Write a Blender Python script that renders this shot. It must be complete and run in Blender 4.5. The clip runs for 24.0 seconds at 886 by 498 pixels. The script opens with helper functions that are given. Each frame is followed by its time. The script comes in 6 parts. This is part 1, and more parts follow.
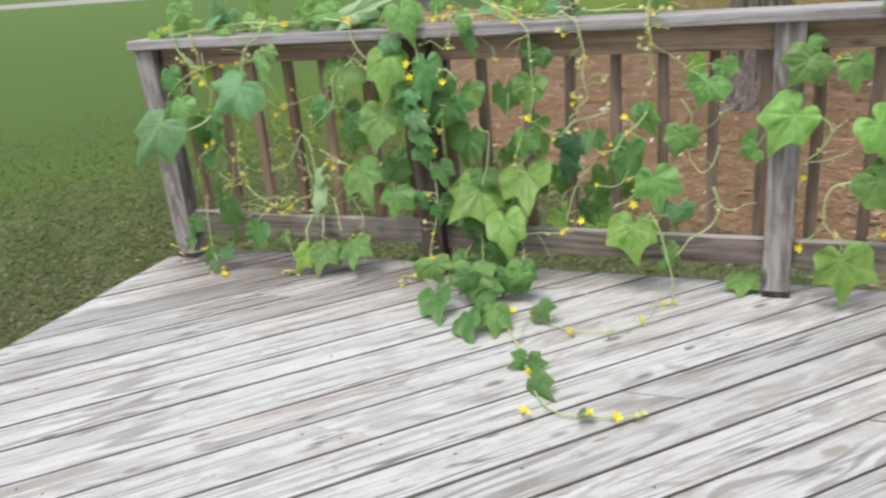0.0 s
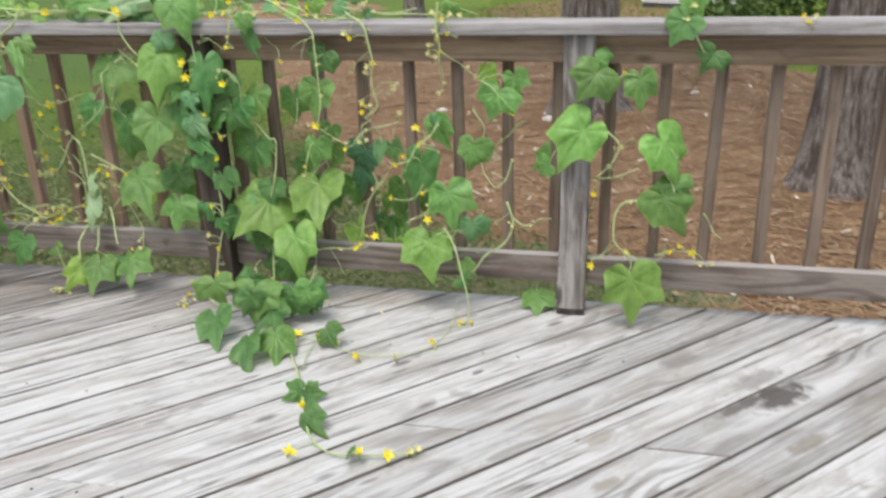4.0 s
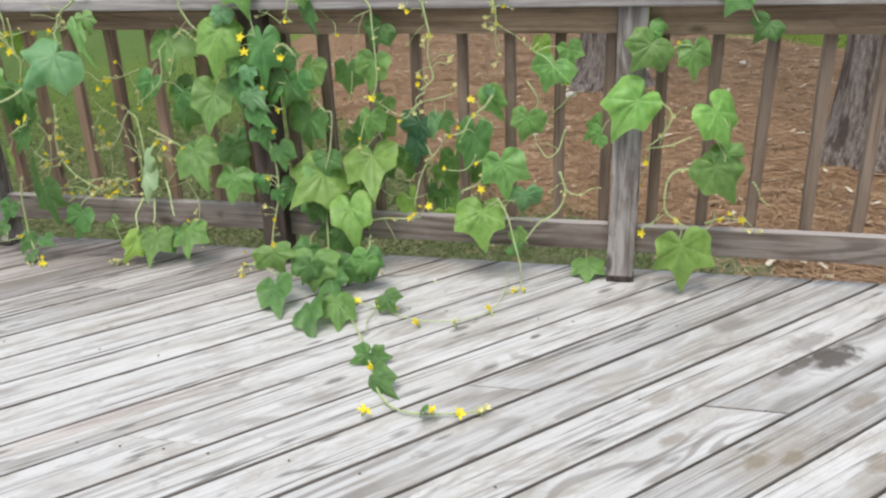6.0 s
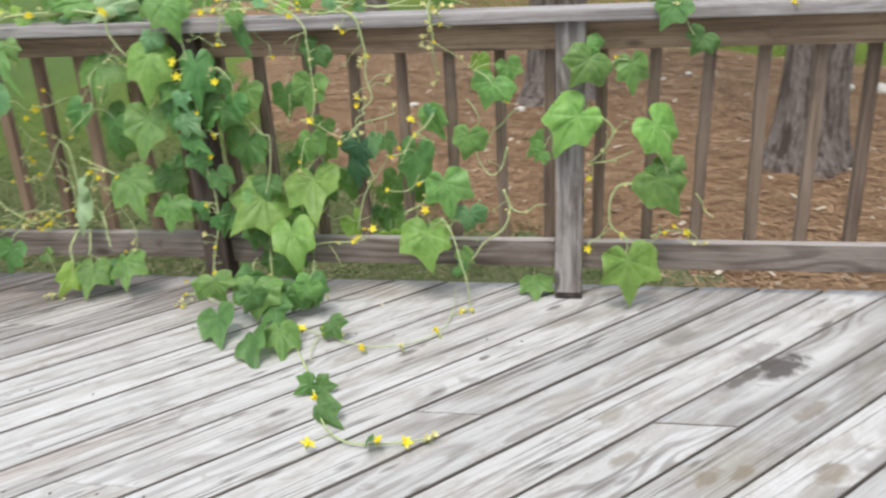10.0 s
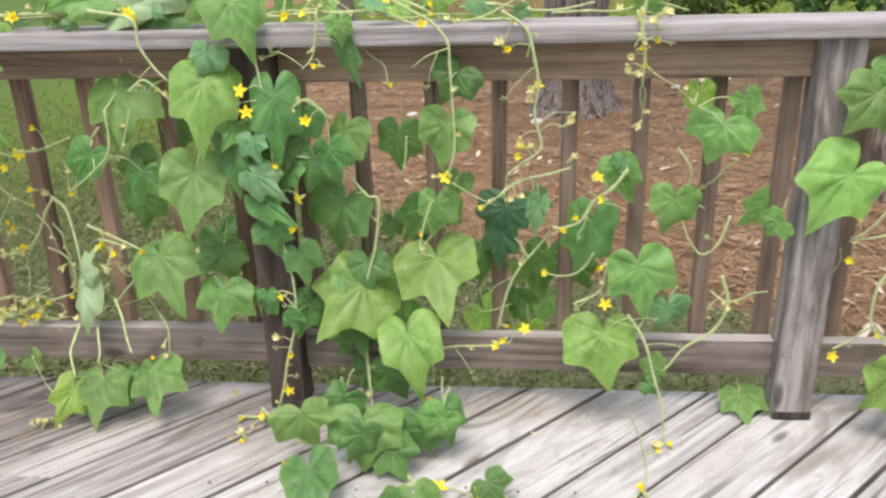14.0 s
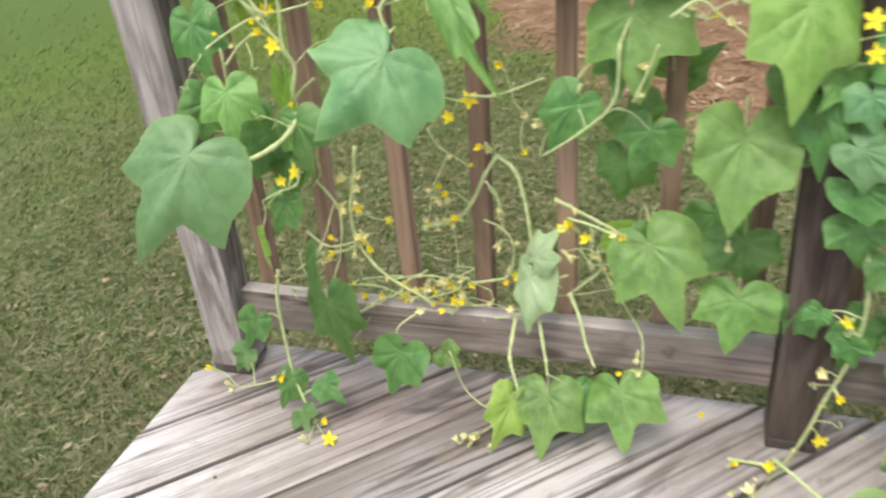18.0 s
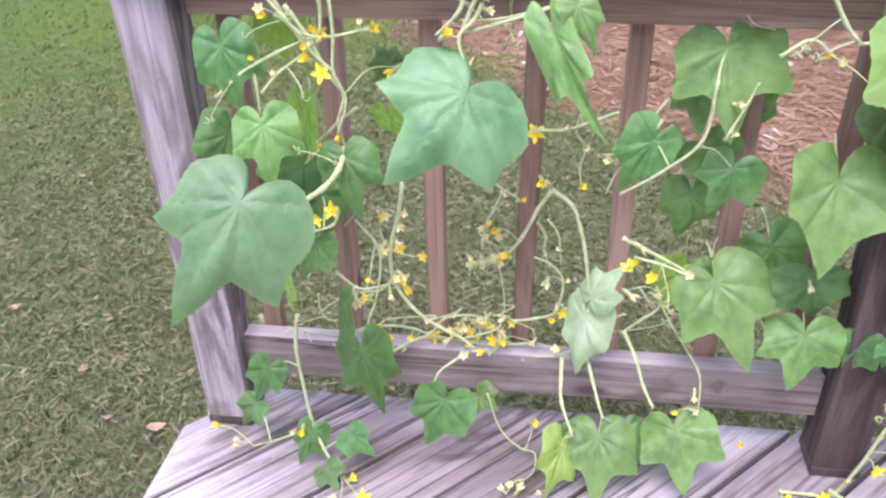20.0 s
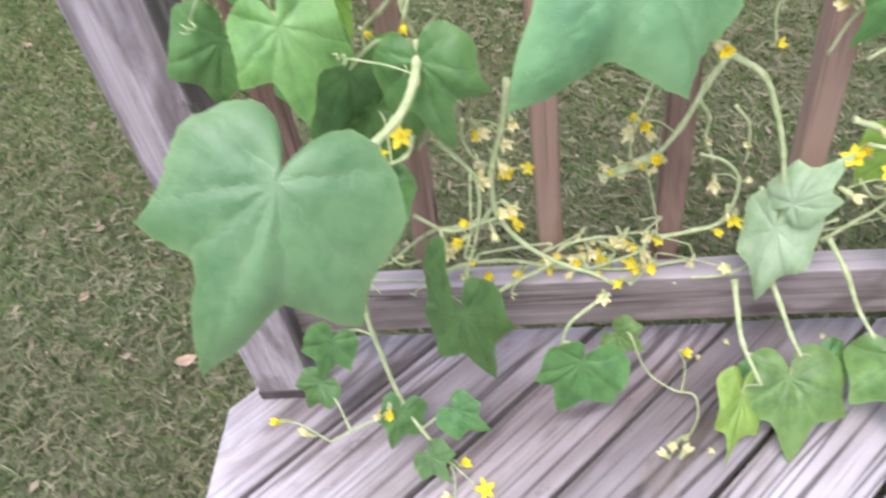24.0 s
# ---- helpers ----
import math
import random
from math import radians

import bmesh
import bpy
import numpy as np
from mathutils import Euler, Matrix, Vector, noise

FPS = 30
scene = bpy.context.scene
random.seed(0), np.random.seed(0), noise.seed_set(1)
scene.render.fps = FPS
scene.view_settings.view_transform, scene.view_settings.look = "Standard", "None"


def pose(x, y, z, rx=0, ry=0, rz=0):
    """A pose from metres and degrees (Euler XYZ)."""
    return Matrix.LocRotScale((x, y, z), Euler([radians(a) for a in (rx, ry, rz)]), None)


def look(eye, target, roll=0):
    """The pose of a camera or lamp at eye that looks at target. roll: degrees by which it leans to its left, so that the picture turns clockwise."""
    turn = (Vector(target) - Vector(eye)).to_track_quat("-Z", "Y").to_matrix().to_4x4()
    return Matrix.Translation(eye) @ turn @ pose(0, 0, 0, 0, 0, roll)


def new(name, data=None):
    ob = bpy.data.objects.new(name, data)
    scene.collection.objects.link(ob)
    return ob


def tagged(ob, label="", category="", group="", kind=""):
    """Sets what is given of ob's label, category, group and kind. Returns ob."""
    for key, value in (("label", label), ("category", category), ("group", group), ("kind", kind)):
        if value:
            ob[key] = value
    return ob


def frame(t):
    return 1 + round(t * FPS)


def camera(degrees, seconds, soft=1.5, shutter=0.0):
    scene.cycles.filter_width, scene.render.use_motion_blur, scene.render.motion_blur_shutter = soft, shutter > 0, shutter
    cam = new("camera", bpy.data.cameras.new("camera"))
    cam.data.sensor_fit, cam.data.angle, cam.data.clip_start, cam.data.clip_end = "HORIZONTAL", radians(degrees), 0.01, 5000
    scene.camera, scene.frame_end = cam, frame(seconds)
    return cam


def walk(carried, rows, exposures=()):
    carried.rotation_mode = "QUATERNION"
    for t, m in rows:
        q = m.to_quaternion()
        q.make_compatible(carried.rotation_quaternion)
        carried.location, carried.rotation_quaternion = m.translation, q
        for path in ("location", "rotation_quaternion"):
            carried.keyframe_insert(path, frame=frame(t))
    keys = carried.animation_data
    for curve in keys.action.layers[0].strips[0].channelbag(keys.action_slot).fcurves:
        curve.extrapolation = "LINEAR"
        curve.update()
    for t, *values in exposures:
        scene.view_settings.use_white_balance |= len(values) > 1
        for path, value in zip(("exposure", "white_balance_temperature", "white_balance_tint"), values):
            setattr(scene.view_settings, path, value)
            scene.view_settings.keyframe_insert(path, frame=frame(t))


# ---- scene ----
cam = camera(56.7, 24.0, 2.4, 0.6)
PATH = [
    (0, (0.002, -2.687, 1.176), (-0.726, -0.957, 0.487), -5.0),
    (0.5, (0.032, -2.664, 1.189), (-0.56, -0.888, 0.486), -4.3),
    (1, (0.054, -2.632, 1.189), (-0.377, -0.82, 0.459), -4.1),
    (1.5, (0.067, -2.558, 1.188), (-0.344, -0.734, 0.478), -4.5),
    (3.5, (0.19, -2.417, 1.149), (-0.331, -0.606, 0.477), -1.9),
    (4, (0.168, -2.437, 1.169), (-0.237, -0.615, 0.449), -1.5),
    (4.5, (0.112, -2.48, 1.16), (-0.252, -0.681, 0.366), -1.8),
    (5, (0.064, -2.524, 1.16), (-0.367, -0.726, 0.399), -2.5),
    (5.5, (0.037, -2.538, 1.161), (-0.406, -0.744, 0.395), -1.7),
    (6, (0.035, -2.541, 1.164), (-0.383, -0.741, 0.4), -2.0),
    (6.5, (0.031, -2.546, 1.157), (-0.396, -0.743, 0.403), -2.3),
    (7, (0.026, -2.546, 1.158), (-0.451, -0.751, 0.415), -3.3),
    (7.5, (0.058, -2.542, 1.17), (-0.448, -0.754, 0.432), -3.2),
    (8, (0.122, -2.536, 1.177), (-0.384, -0.746, 0.443), -2.9),
    (8.5, (0.187, -2.536, 1.171), (-0.326, -0.746, 0.44), -3.2),
    (9, (0.205, -2.534, 1.171), (-0.37, -0.764, 0.437), -2.9),
    (9.5, (0.174, -2.509, 1.176), (-0.347, -0.718, 0.455), -2.8),
    (10, (0.073, -2.484, 1.162), (-0.252, -0.652, 0.43), -2.9),
    (10.5, (0.011, -2.464, 1.171), (-0.219, -0.625, 0.418), -4.5),
    (12.5, (-0.327, -2.024, 1.152), (-0.568, -0.146, 0.508), -2.3),
    (13, (-0.452, -1.932, 1.123), (-0.733, -0.11, 0.348), -2.5),
    (13.5, (-0.515, -1.81, 1.124), (-0.778, 0.023, 0.368), -2.3),
    (14, (-0.608, -1.717, 1.123), (-0.786, 0.131, 0.379), -1.7),
    (14.5, (-0.766, -1.634, 1.162), (-0.969, 0.197, 0.383), -5.3),
    (15, (-0.894, -1.558, 1.143), (-1.205, 0.233, 0.309), -4.5),
    (15.5, (-0.969, -1.423, 1.138), (-1.434, 0.322, 0.28), -2.8),
    (16, (-1.034, -1.359, 1.132), (-1.584, 0.34, 0.232), -1.7),
    (16.5, (-1.149, -1.328, 1.125), (-1.641, 0.375, 0.199), -2.7),
    (17, (-1.251, -1.32, 1.128), (-1.735, 0.378, 0.189), -5.8),
    (17.5, (-1.309, -1.311, 1.123), (-1.801, 0.376, 0.168), -5.8),
    (18, (-1.379, -1.241, 1.116), (-1.952, 0.401, 0.128), -5.0),
    (18.5, (-1.492, -1.134, 1.145), (-2.056, 0.472, 0.095), -2.1),
    (20.5, (-1.767, -1.173, 1.159), (-1.967, 0.53, 0.129), -1.2),
    (21, (-1.784, -1.142, 1.148), (-2.042, 0.548, 0.109), -0.5),
    (21.5, (-1.767, -1.0, 1.124), (-2.064, 0.631, 0.006), -0.8),
    (22, (-1.747, -0.898, 1.082), (-2.076, 0.615, -0.183), -1.8),
    (22.5, (-1.739, -0.855, 1.044), (-2.018, 0.561, -0.341), -4.6),
    (23, (-1.804, -0.769, 1.037), (-2.02, 0.625, -0.381), -5.4),
    (23.5, (-1.884, -0.702, 1.035), (-2.069, 0.653, -0.425), -7.0),
    (24, (-1.939, -0.707, 1.054), (-2.166, 0.672, -0.376), -9.4),
]
walk(cam, [(t, look(eye, target, roll)) for t, eye, target, roll in PATH], [(0, 0.65, 6550, 7), (9, 0.65, 6550, 6), (10.6, 0.67, 6550, 7), (12.2, 1.0, 6600, 12), (12.5, 1.03, 6600, 12), (13, 0.82, 6600, 12), (14.2, 0.95, 6750, 12), (15, 1.09, 6500, 16), (16.8, 1.12, 6600, 17), (18, 1.08, 6850, 10), (18.6, 1.1, 6600, 14), (20.5, 1.38, 5750, 37), (21.2, 1.38, 5750, 37), (22, 1.30, 6250, 26), (23, 0.98, 6850, 10), (24, 1.19, 5950, 24)])

# ---- light ----
world = bpy.data.worlds.new("world")
scene.world = world
world.use_nodes = True
wn, wl = world.node_tree.nodes, world.node_tree.links
sky = wn.new("ShaderNodeTexSky")
sky.sky_type, sky.sun_disc = "NISHITA", False
sky.sun_elevation, sky.sun_rotation = radians(64), radians(190)
sky.air_density, sky.dust_density, sky.ozone_density = 1.0, 4.0, 1.0
soft_sky = wn.new("ShaderNodeMixRGB")
soft_sky.blend_type = "MIX"
soft_sky.inputs[0].default_value = 0.55
soft_sky.inputs[2].default_value = (7.5, 7.9, 8.4, 1)
wl.new(sky.outputs[0], soft_sky.inputs[1])
wl.new(soft_sky.outputs[0], wn["Background"].inputs[0])
wn["Background"].inputs[1].default_value = 0.13
sun_data = bpy.data.lights.new("sun", "SUN")
sun_data.energy, sun_data.angle, sun_data.color = 1.45, radians(25), (1.0, 0.96, 0.9)
sun = new("sun", sun_data)
sun.matrix_world = look((0, 0, 8), (0.85, 4.6, -1.6))


# ---- materials ----
class Mat:
    """A small builder for node materials."""

    def __init__(self, name, rough=0.8, spec=0.25):
        self.m = bpy.data.materials.new(name)
        self.m.use_nodes = True
        self.n, self.l = self.m.node_tree.nodes, self.m.node_tree.links
        self.bsdf = self.n["Principled BSDF"]
        self.bsdf.inputs["Roughness"].default_value = rough
        self.bsdf.inputs["Specular IOR Level"].default_value = spec
        self.tc = self.n.new("ShaderNodeTexCoord")

    def put(self, value, socket):
        if hasattr(value, "links") or hasattr(value, "is_output"):
            self.l.new(value, socket)
        else:
            socket.default_value = value

    def coords(self, scale=(1, 1, 1), source="Object", shift=None):
        mp = self.n.new("ShaderNodeMapping")
        self.l.new(self.tc.outputs[source], mp.inputs[0])
        mp.inputs["Scale"].default_value = scale
        if shift is not None:
            self.l.new(shift, mp.inputs["Location"])
        return mp.outputs[0]

    def noise(self, vec, scale, detail=4, rough=0.55, distort=0.0):
        t = self.n.new("ShaderNodeTexNoise")
        self.l.new(vec, t.inputs["Vector"])
        t.inputs["Scale"].default_value, t.inputs["Detail"].default_value = scale, detail
        t.inputs["Roughness"].default_value, t.inputs["Distortion"].default_value = rough, distort
        return t.outputs[0]

    def voronoi(self, vec, scale, feature="F1"):
        t = self.n.new("ShaderNodeTexVoronoi")
        t.feature = feature
        self.l.new(vec, t.inputs["Vector"])
        t.inputs["Scale"].default_value = scale
        return t

    def ramp(self, fac, *stops):
        r = self.n.new("ShaderNodeValToRGB")
        e = r.color_ramp.elements
        while len(e) < len(stops):
            e.new(0.5)
        for i, (p, c) in enumerate(stops):
            e[i].position = p
            e[i].color = (*c, 1) if isinstance(c, tuple) else (c, c, c, 1)
        self.l.new(fac, r.inputs[0])
        return r.outputs[0]

    def mix(self, fac, a, b, mode="MIX"):
        x = self.n.new("ShaderNodeMixRGB")
        x.blend_type = mode
        for v, s in ((fac, 0), (a, 1), (b, 2)):
            if isinstance(v, tuple):
                v = (*v, 1)
            self.put(v, x.inputs[s])
        return x.outputs[0]

    def math(self, op, a, b=0.0, clamp=False):
        x = self.n.new("ShaderNodeMath")
        x.operation, x.use_clamp = op, clamp
        self.put(a, x.inputs[0])
        self.put(b, x.inputs[1])
        return x.outputs[0]

    def random(self):
        return self.n.new("ShaderNodeObjectInfo").outputs["Random"]

    def offset(self, amount):
        """A shift of the pattern from one object to the next."""
        c = self.n.new("ShaderNodeCombineXYZ")
        r = self.random()
        for i, k in enumerate((1.0, 1.7, 2.3)):
            self.l.new(self.math("MULTIPLY", r, amount * k), c.inputs[i])
        return c.outputs[0]

    def bump(self, height, strength, distance=0.002):
        b = self.n.new("ShaderNodeBump")
        b.inputs["Strength"].default_value, b.inputs["Distance"].default_value = strength, distance
        self.l.new(height, b.inputs["Height"])
        self.l.new(b.outputs[0], self.bsdf.inputs["Normal"])

    def done(self, colour, rough=None):
        self.put((*colour, 1) if isinstance(colour, tuple) else colour, self.bsdf.inputs["Base Color"])
        if rough is not None:
            self.put(rough, self.bsdf.inputs["Roughness"])
        return self.m


def wood(name, light, mid, dark, stain, along=0, stain_amount=0.5, dapple=0.5, bleach=None, marks=(), figure=0.0):
    """Weathered wood with the grain along an axis of the object."""
    k = Mat(name, 0.85, 0.2)
    shift = k.offset(7.0)
    s = [17, 17, 17]
    s[along] = 0.55
    grain = k.noise(k.coords(s, shift=shift), 2.6, 8 if figure else 6, 0.70 if figure else 0.62, 0.5)
    fine = [120, 120, 120]
    fine[along] = 2.2
    fibres = k.noise(k.coords(fine, shift=shift), 2.0, 3, 0.6, 0.2)
    blot = [4.2, 4.2, 4.2]
    blot[along] = 1.1
    patches = k.noise(k.coords(blot, shift=shift), 2.0, 5, 0.65, 0.6)
    base = k.ramp(grain, (0.16 if figure == 1.0 else 0.25, dark), (0.36 if figure == 1.0 else 0.40, mid), (0.52, light))
    base = k.mix(k.math("MULTIPLY", k.ramp(fibres, (0.30, 1.0), (0.45, 0.0)), 0.36 if figure == 1.0 else 0.46), base, dark)
    base = k.mix(k.math("MULTIPLY", k.ramp(patches, (0.50, 0.0), (0.66, 1.0)), stain_amount), base, stain)
    tone = k.ramp(k.random(), (0.0, 1.0 - 0.28 * dapple), (0.35, 0.97), (1.0, 1.0 + 0.07 * dapple))
    base = k.mix(1.0, base, tone, "MULTIPLY")
    knots = k.voronoi(k.coords([2.3 if i == along else 6.5 for i in range(3)], shift=shift), 1.0)
    near = k.ramp(knots.outputs["Distance"], (0.05, 1.0), (0.10, 0.0))
    base = k.mix(k.math("MULTIPLY", near, 0.7), base, tuple(c * 0.6 for c in dark))
    if figure:
        # growth rings that bow round the knots, long checks and grey weathering
        flow = [5.0, 5.0, 5.0]
        flow[along] = 0.75
        field = k.noise(k.coords(flow, shift=shift), 1.0, 2, 0.45, 0.4)
        round_knot = k.ramp(knots.outputs["Distance"], (0.0, 1.0), (0.45, 0.0))
        field = k.math("ADD", k.math("MULTIPLY", field, 85.0), k.math("MULTIPLY", round_knot, 9.0))
        rings = k.ramp(k.math("ADD", k.math("MULTIPLY", k.math("SINE", field), 0.5), 0.5), (0.45, 0.0), (0.85, 1.0))
        shown = k.noise(k.coords([1.0 if i == along else 3.0 for i in range(3)], shift=shift), 1.3, 3, 0.6)
        base = k.mix(k.math("MULTIPLY", k.math("MULTIPLY", rings, k.ramp(shown, (0.47, 0.0), (0.62, 1.0))), 0.58 * figure), base, tuple(c * 1.1 for c in dark))
        thin = [13.0, 13.0, 13.0]
        thin[along] = 0.45
        split = k.math("ABSOLUTE", k.math("SUBTRACT", k.noise(k.coords(thin, shift=shift), 1.0, 3, 0.55, 0.3), 0.5))
        base = k.mix(k.math("MULTIPLY", k.math("MULTIPLY", k.ramp(split, (0.005, 1.0), (0.016, 0.0)), k.ramp(shown, (0.42, 1.0), (0.54, 0.0))), 0.8 * figure), base, tuple(c * 0.5 for c in dark))
        rough = [46.0, 46.0, 46.0]
        rough[along] = 1.1
        furrow = k.noise(k.coords(rough, shift=shift), 1.0, 4, 0.6, 0.3)
        worn = k.noise(k.coords([0.8 if i == along else 2.0 for i in range(3)], shift=shift), 1.5, 3, 0.6)
        base = k.mix(k.math("MULTIPLY", k.math("MULTIPLY", k.ramp(furrow, (0.33, 1.0), (0.45, 0.0)), k.ramp(worn, (0.46, 0.0), (0.58, 1.0))), 0.5 * figure), base, tuple(c * 0.7 for c in dark))
        fleck = k.noise(k.coords([5.0 if i == along else 10.0 for i in range(3)], shift=shift), 2.2, 5, 0.72, 0.5)
        base = k.mix(k.math("MULTIPLY", k.ramp(fleck, (0.60, 0.0), (0.69, 1.0)), 0.55 * figure), base, tuple(c * 1.6 for c in dark))
        cloud = k.noise(k.coords([2.2 if i == along else 5.5 for i in range(3)], shift=shift), 2.4, 6, 0.72, 0.4)
        base = k.mix(k.math("MULTIPLY", k.ramp(cloud, (0.52, 0.0), (0.64, 1.0)), 0.5 * figure), base, stain)
        base = k.mix(k.math("MULTIPLY", k.ramp(cloud, (0.28, 1.0), (0.46, 0.0)), 0.12 * figure), base, tuple(min(0.7, c * 1.12) for c in light))
        # open grain: close dark furrows that run the length of the more worn boards
        comb = [78.0, 78.0, 78.0]
        comb[along] = 0.8
        open_grain = k.noise(k.coords(comb, shift=shift), 1.0, 3, 0.7, 0.15)
        bare = k.noise(k.coords([0.7 if i == along else 4.5 for i in range(3)], shift=shift), 1.0, 3, 0.6)
        base = k.mix(k.math("MULTIPLY", k.math("MULTIPLY", k.ramp(open_grain, (0.42, 1.0), (0.52, 0.0)), k.ramp(bare, (0.45, 0.0), (0.58, 1.0))), 0.42 * figure), base, dark)
    if figure == 1.0:
        # small dark flecks, nail holes and splinter scars
        scars = k.voronoi(k.coords([4.5 if i == along else 19.0 for i in range(3)], shift=shift), 1.0)
        some = k.noise(k.coords([3.0 if i == along else 6.0 for i in range(3)], shift=shift), 1.0, 2, 0.5)
        base = k.mix(k.math("MULTIPLY", k.math("MULTIPLY", k.ramp(scars.outputs["Distance"], (0.075, 1.0), (0.17, 0.0)), k.ramp(some, (0.45, 0.0), (0.53, 1.0))), 0.7), base, tuple(c * 0.8 for c in dark))
    geo = k.n.new("ShaderNodeNewGeometry")
    if bleach:
        up = k.n.new("ShaderNodeSeparateXYZ")
        k.l.new(geo.outputs["True Normal"], up.inputs[0])
        base = k.mix(k.math("MULTIPLY", k.ramp(up.outputs[2], (0.55, 0.0), (0.85, 1.0)), 0.8), base, k.mix(k.ramp(grain, (0.3, 0.0), (0.6, 1.0)), tuple(c * 0.6 for c in bleach), bleach))
    for (mx, my), (ra, rb), deg, colour, amount in marks:
        mp = k.n.new("ShaderNodeMapping")
        mp.vector_type = "TEXTURE"
        k.l.new(geo.outputs["Position"], mp.inputs[0])
        mp.inputs["Location"].default_value = (mx, my, 0)
        mp.inputs["Rotation"].default_value = (0, 0, radians(deg))
        mp.inputs["Scale"].default_value = (ra, rb, 1)
        ln = k.n.new("ShaderNodeVectorMath")
        ln.operation = "LENGTH"
        k.l.new(mp.outputs[0], ln.inputs[0])
        tear = k.noise(geo.outputs["Position"], 24.0, 5, 0.65, 0.4)
        ragged = k.math("ADD", ln.outputs["Value"], k.math("ADD", k.math("MULTIPLY", k.math("SUBTRACT", patches, 0.5), 1.3), k.math("MULTIPLY", k.math("SUBTRACT", tear, 0.5), 1.6)))
        if ra > 0.4:
            drawn = k.noise(k.coords([2.4 if i == along else 26.0 for i in range(3)], shift=shift), 1.0, 4, 0.65)
            ragged = k.math("ADD", ln.outputs["Value"], k.math("ADD", k.math("MULTIPLY", k.math("SUBTRACT", patches, 0.5), 1.2), k.math("MULTIPLY", k.math("SUBTRACT", drawn, 0.5), 0.8)))
        soak = k.math("MULTIPLY", k.ramp(ragged, (0.5 if ra < 0.2 else 0.25, 1.0), (1.0 if ra < 0.2 else 1.15, 0.0)), amount)
        if ra > 0.4 and colour[0] < 0.4:
            # damp grime: it darkens the boards and fills their open grain
            base = k.mix(soak, base, tuple(c * 2.7 for c in colour), "MULTIPLY")
            base = k.mix(k.math("MULTIPLY", soak, k.ramp(open_grain, (0.38, 0.5), (0.45, 0.0))), base, tuple(c * 0.45 for c in dark))
        else:
            base = k.mix(soak, base, colour)
    k.bump(k.math("ADD", k.math("MULTIPLY", grain, 0.6), k.math("MULTIPLY", fibres, 0.45)), 0.5, 0.004)
    return k.done(base, 0.86)


STAINS = (((-2.15, -0.06), (0.42, 0.22), 10, (0.215, 0.192, 0.182), 0.6), ((-1.9, -0.15), (0.95, 0.5), 0, (0.330, 0.308, 0.292), 0.5), ((0.70, -0.37), (0.48, 0.052), 45, (0.56, 0.55, 0.56), 0.75), ((0.622, -0.405), (0.125, 0.058), 45, (0.075, 0.065, 0.062), 0.92), ((0.52, -0.475), (0.13, 0.022), 45, (0.10, 0.088, 0.08), 0.8), ((0.575, -0.33), (0.10, 0.036), 45, (0.16, 0.14, 0.13), 0.6), ((0.40, -0.90), (0.16, 0.09), 45, (0.27, 0.235, 0.19), 0.4), ((0.05, -0.62), (0.10, 0.05), 45, (0.30, 0.27, 0.24), 0.5), ((-1.2, -1.0), (0.45, 0.045), 45, (0.30, 0.26, 0.235), 0.55), ((-1.74, 0.07), (0.74, 0.26), 4, (0.176, 0.154, 0.146), 0.85), ((-0.75, 0.05), (0.6, 0.13), 0, (0.23, 0.20, 0.165), 0.6), ((-1.92, -0.20), (0.48, 0.20), 40, (0.20, 0.178, 0.162), 0.4), ((-1.2, -0.06), (0.42, 0.20), 10, (0.180, 0.156, 0.144), 0.55), ((0.2, 0.06), (0.5, 0.05), 0, (0.24, 0.21, 0.18), 0.6), ((0.364, -0.909), (0.055, 0.026), 45, (0.20, 0.165, 0.125), 0.75), ((0.44, -0.89), (0.045, 0.022), 45, (0.20, 0.165, 0.125), 0.75), ((0.181, -0.864), (0.045, 0.024), 45, (0.24, 0.215, 0.185), 0.75), ((0.653, -0.622), (0.07, 0.03), 45, (0.19, 0.16, 0.13), 0.7), ((0.63, -0.872), (0.06, 0.03), 45, (0.20, 0.165, 0.125), 0.7), ((0.161, -0.682), (0.05, 0.025), 45, (0.25, 0.225, 0.19), 0.7), ((-0.19, -0.413), (0.022, 0.011), 45, (0.11, 0.095, 0.085), 0.85))
DECK_WOOD = wood("deck_wood", (0.506, 0.498, 0.510), (0.430, 0.420, 0.424), (0.12, 0.105, 0.095), (0.27, 0.24, 0.205), 0, 0.45, 1.25, None, STAINS, 1.0)
POST_WOOD = wood("post_wood", (0.372, 0.345, 0.340), (0.245, 0.218, 0.208), (0.042, 0.032, 0.029), (0.100, 0.077, 0.068), 2, 0.75, 0.5, None, (), 0.95)
RAIL_WOOD = wood("rail_wood", (0.262, 0.226, 0.208), (0.182, 0.149, 0.134), (0.055, 0.040, 0.033), (0.125, 0.092, 0.076), 0, 0.5, 0.5, (0.44, 0.405, 0.40), (), 0.9)
UPPER_RAIL_WOOD = wood("upper_rail_wood", (0.39, 0.285, 0.205), (0.27, 0.19, 0.135), (0.07, 0.048, 0.036), (0.18, 0.122, 0.085), 0, 0.45, 0.5, None, (), 0.6)
CAP_WOOD = wood("cap_wood", (0.40, 0.378, 0.382), (0.295, 0.272, 0.274), (0.10, 0.086, 0.082), (0.205, 0.175, 0.16), 0, 0.5, 0.5, None, (), 0.6)
BALUSTER_WOOD = wood("baluster_wood", (0.250, 0.190, 0.152), (0.165, 0.120, 0.094), (0.045, 0.032, 0.025), (0.095, 0.066, 0.051), 2, 0.5, 0.8)
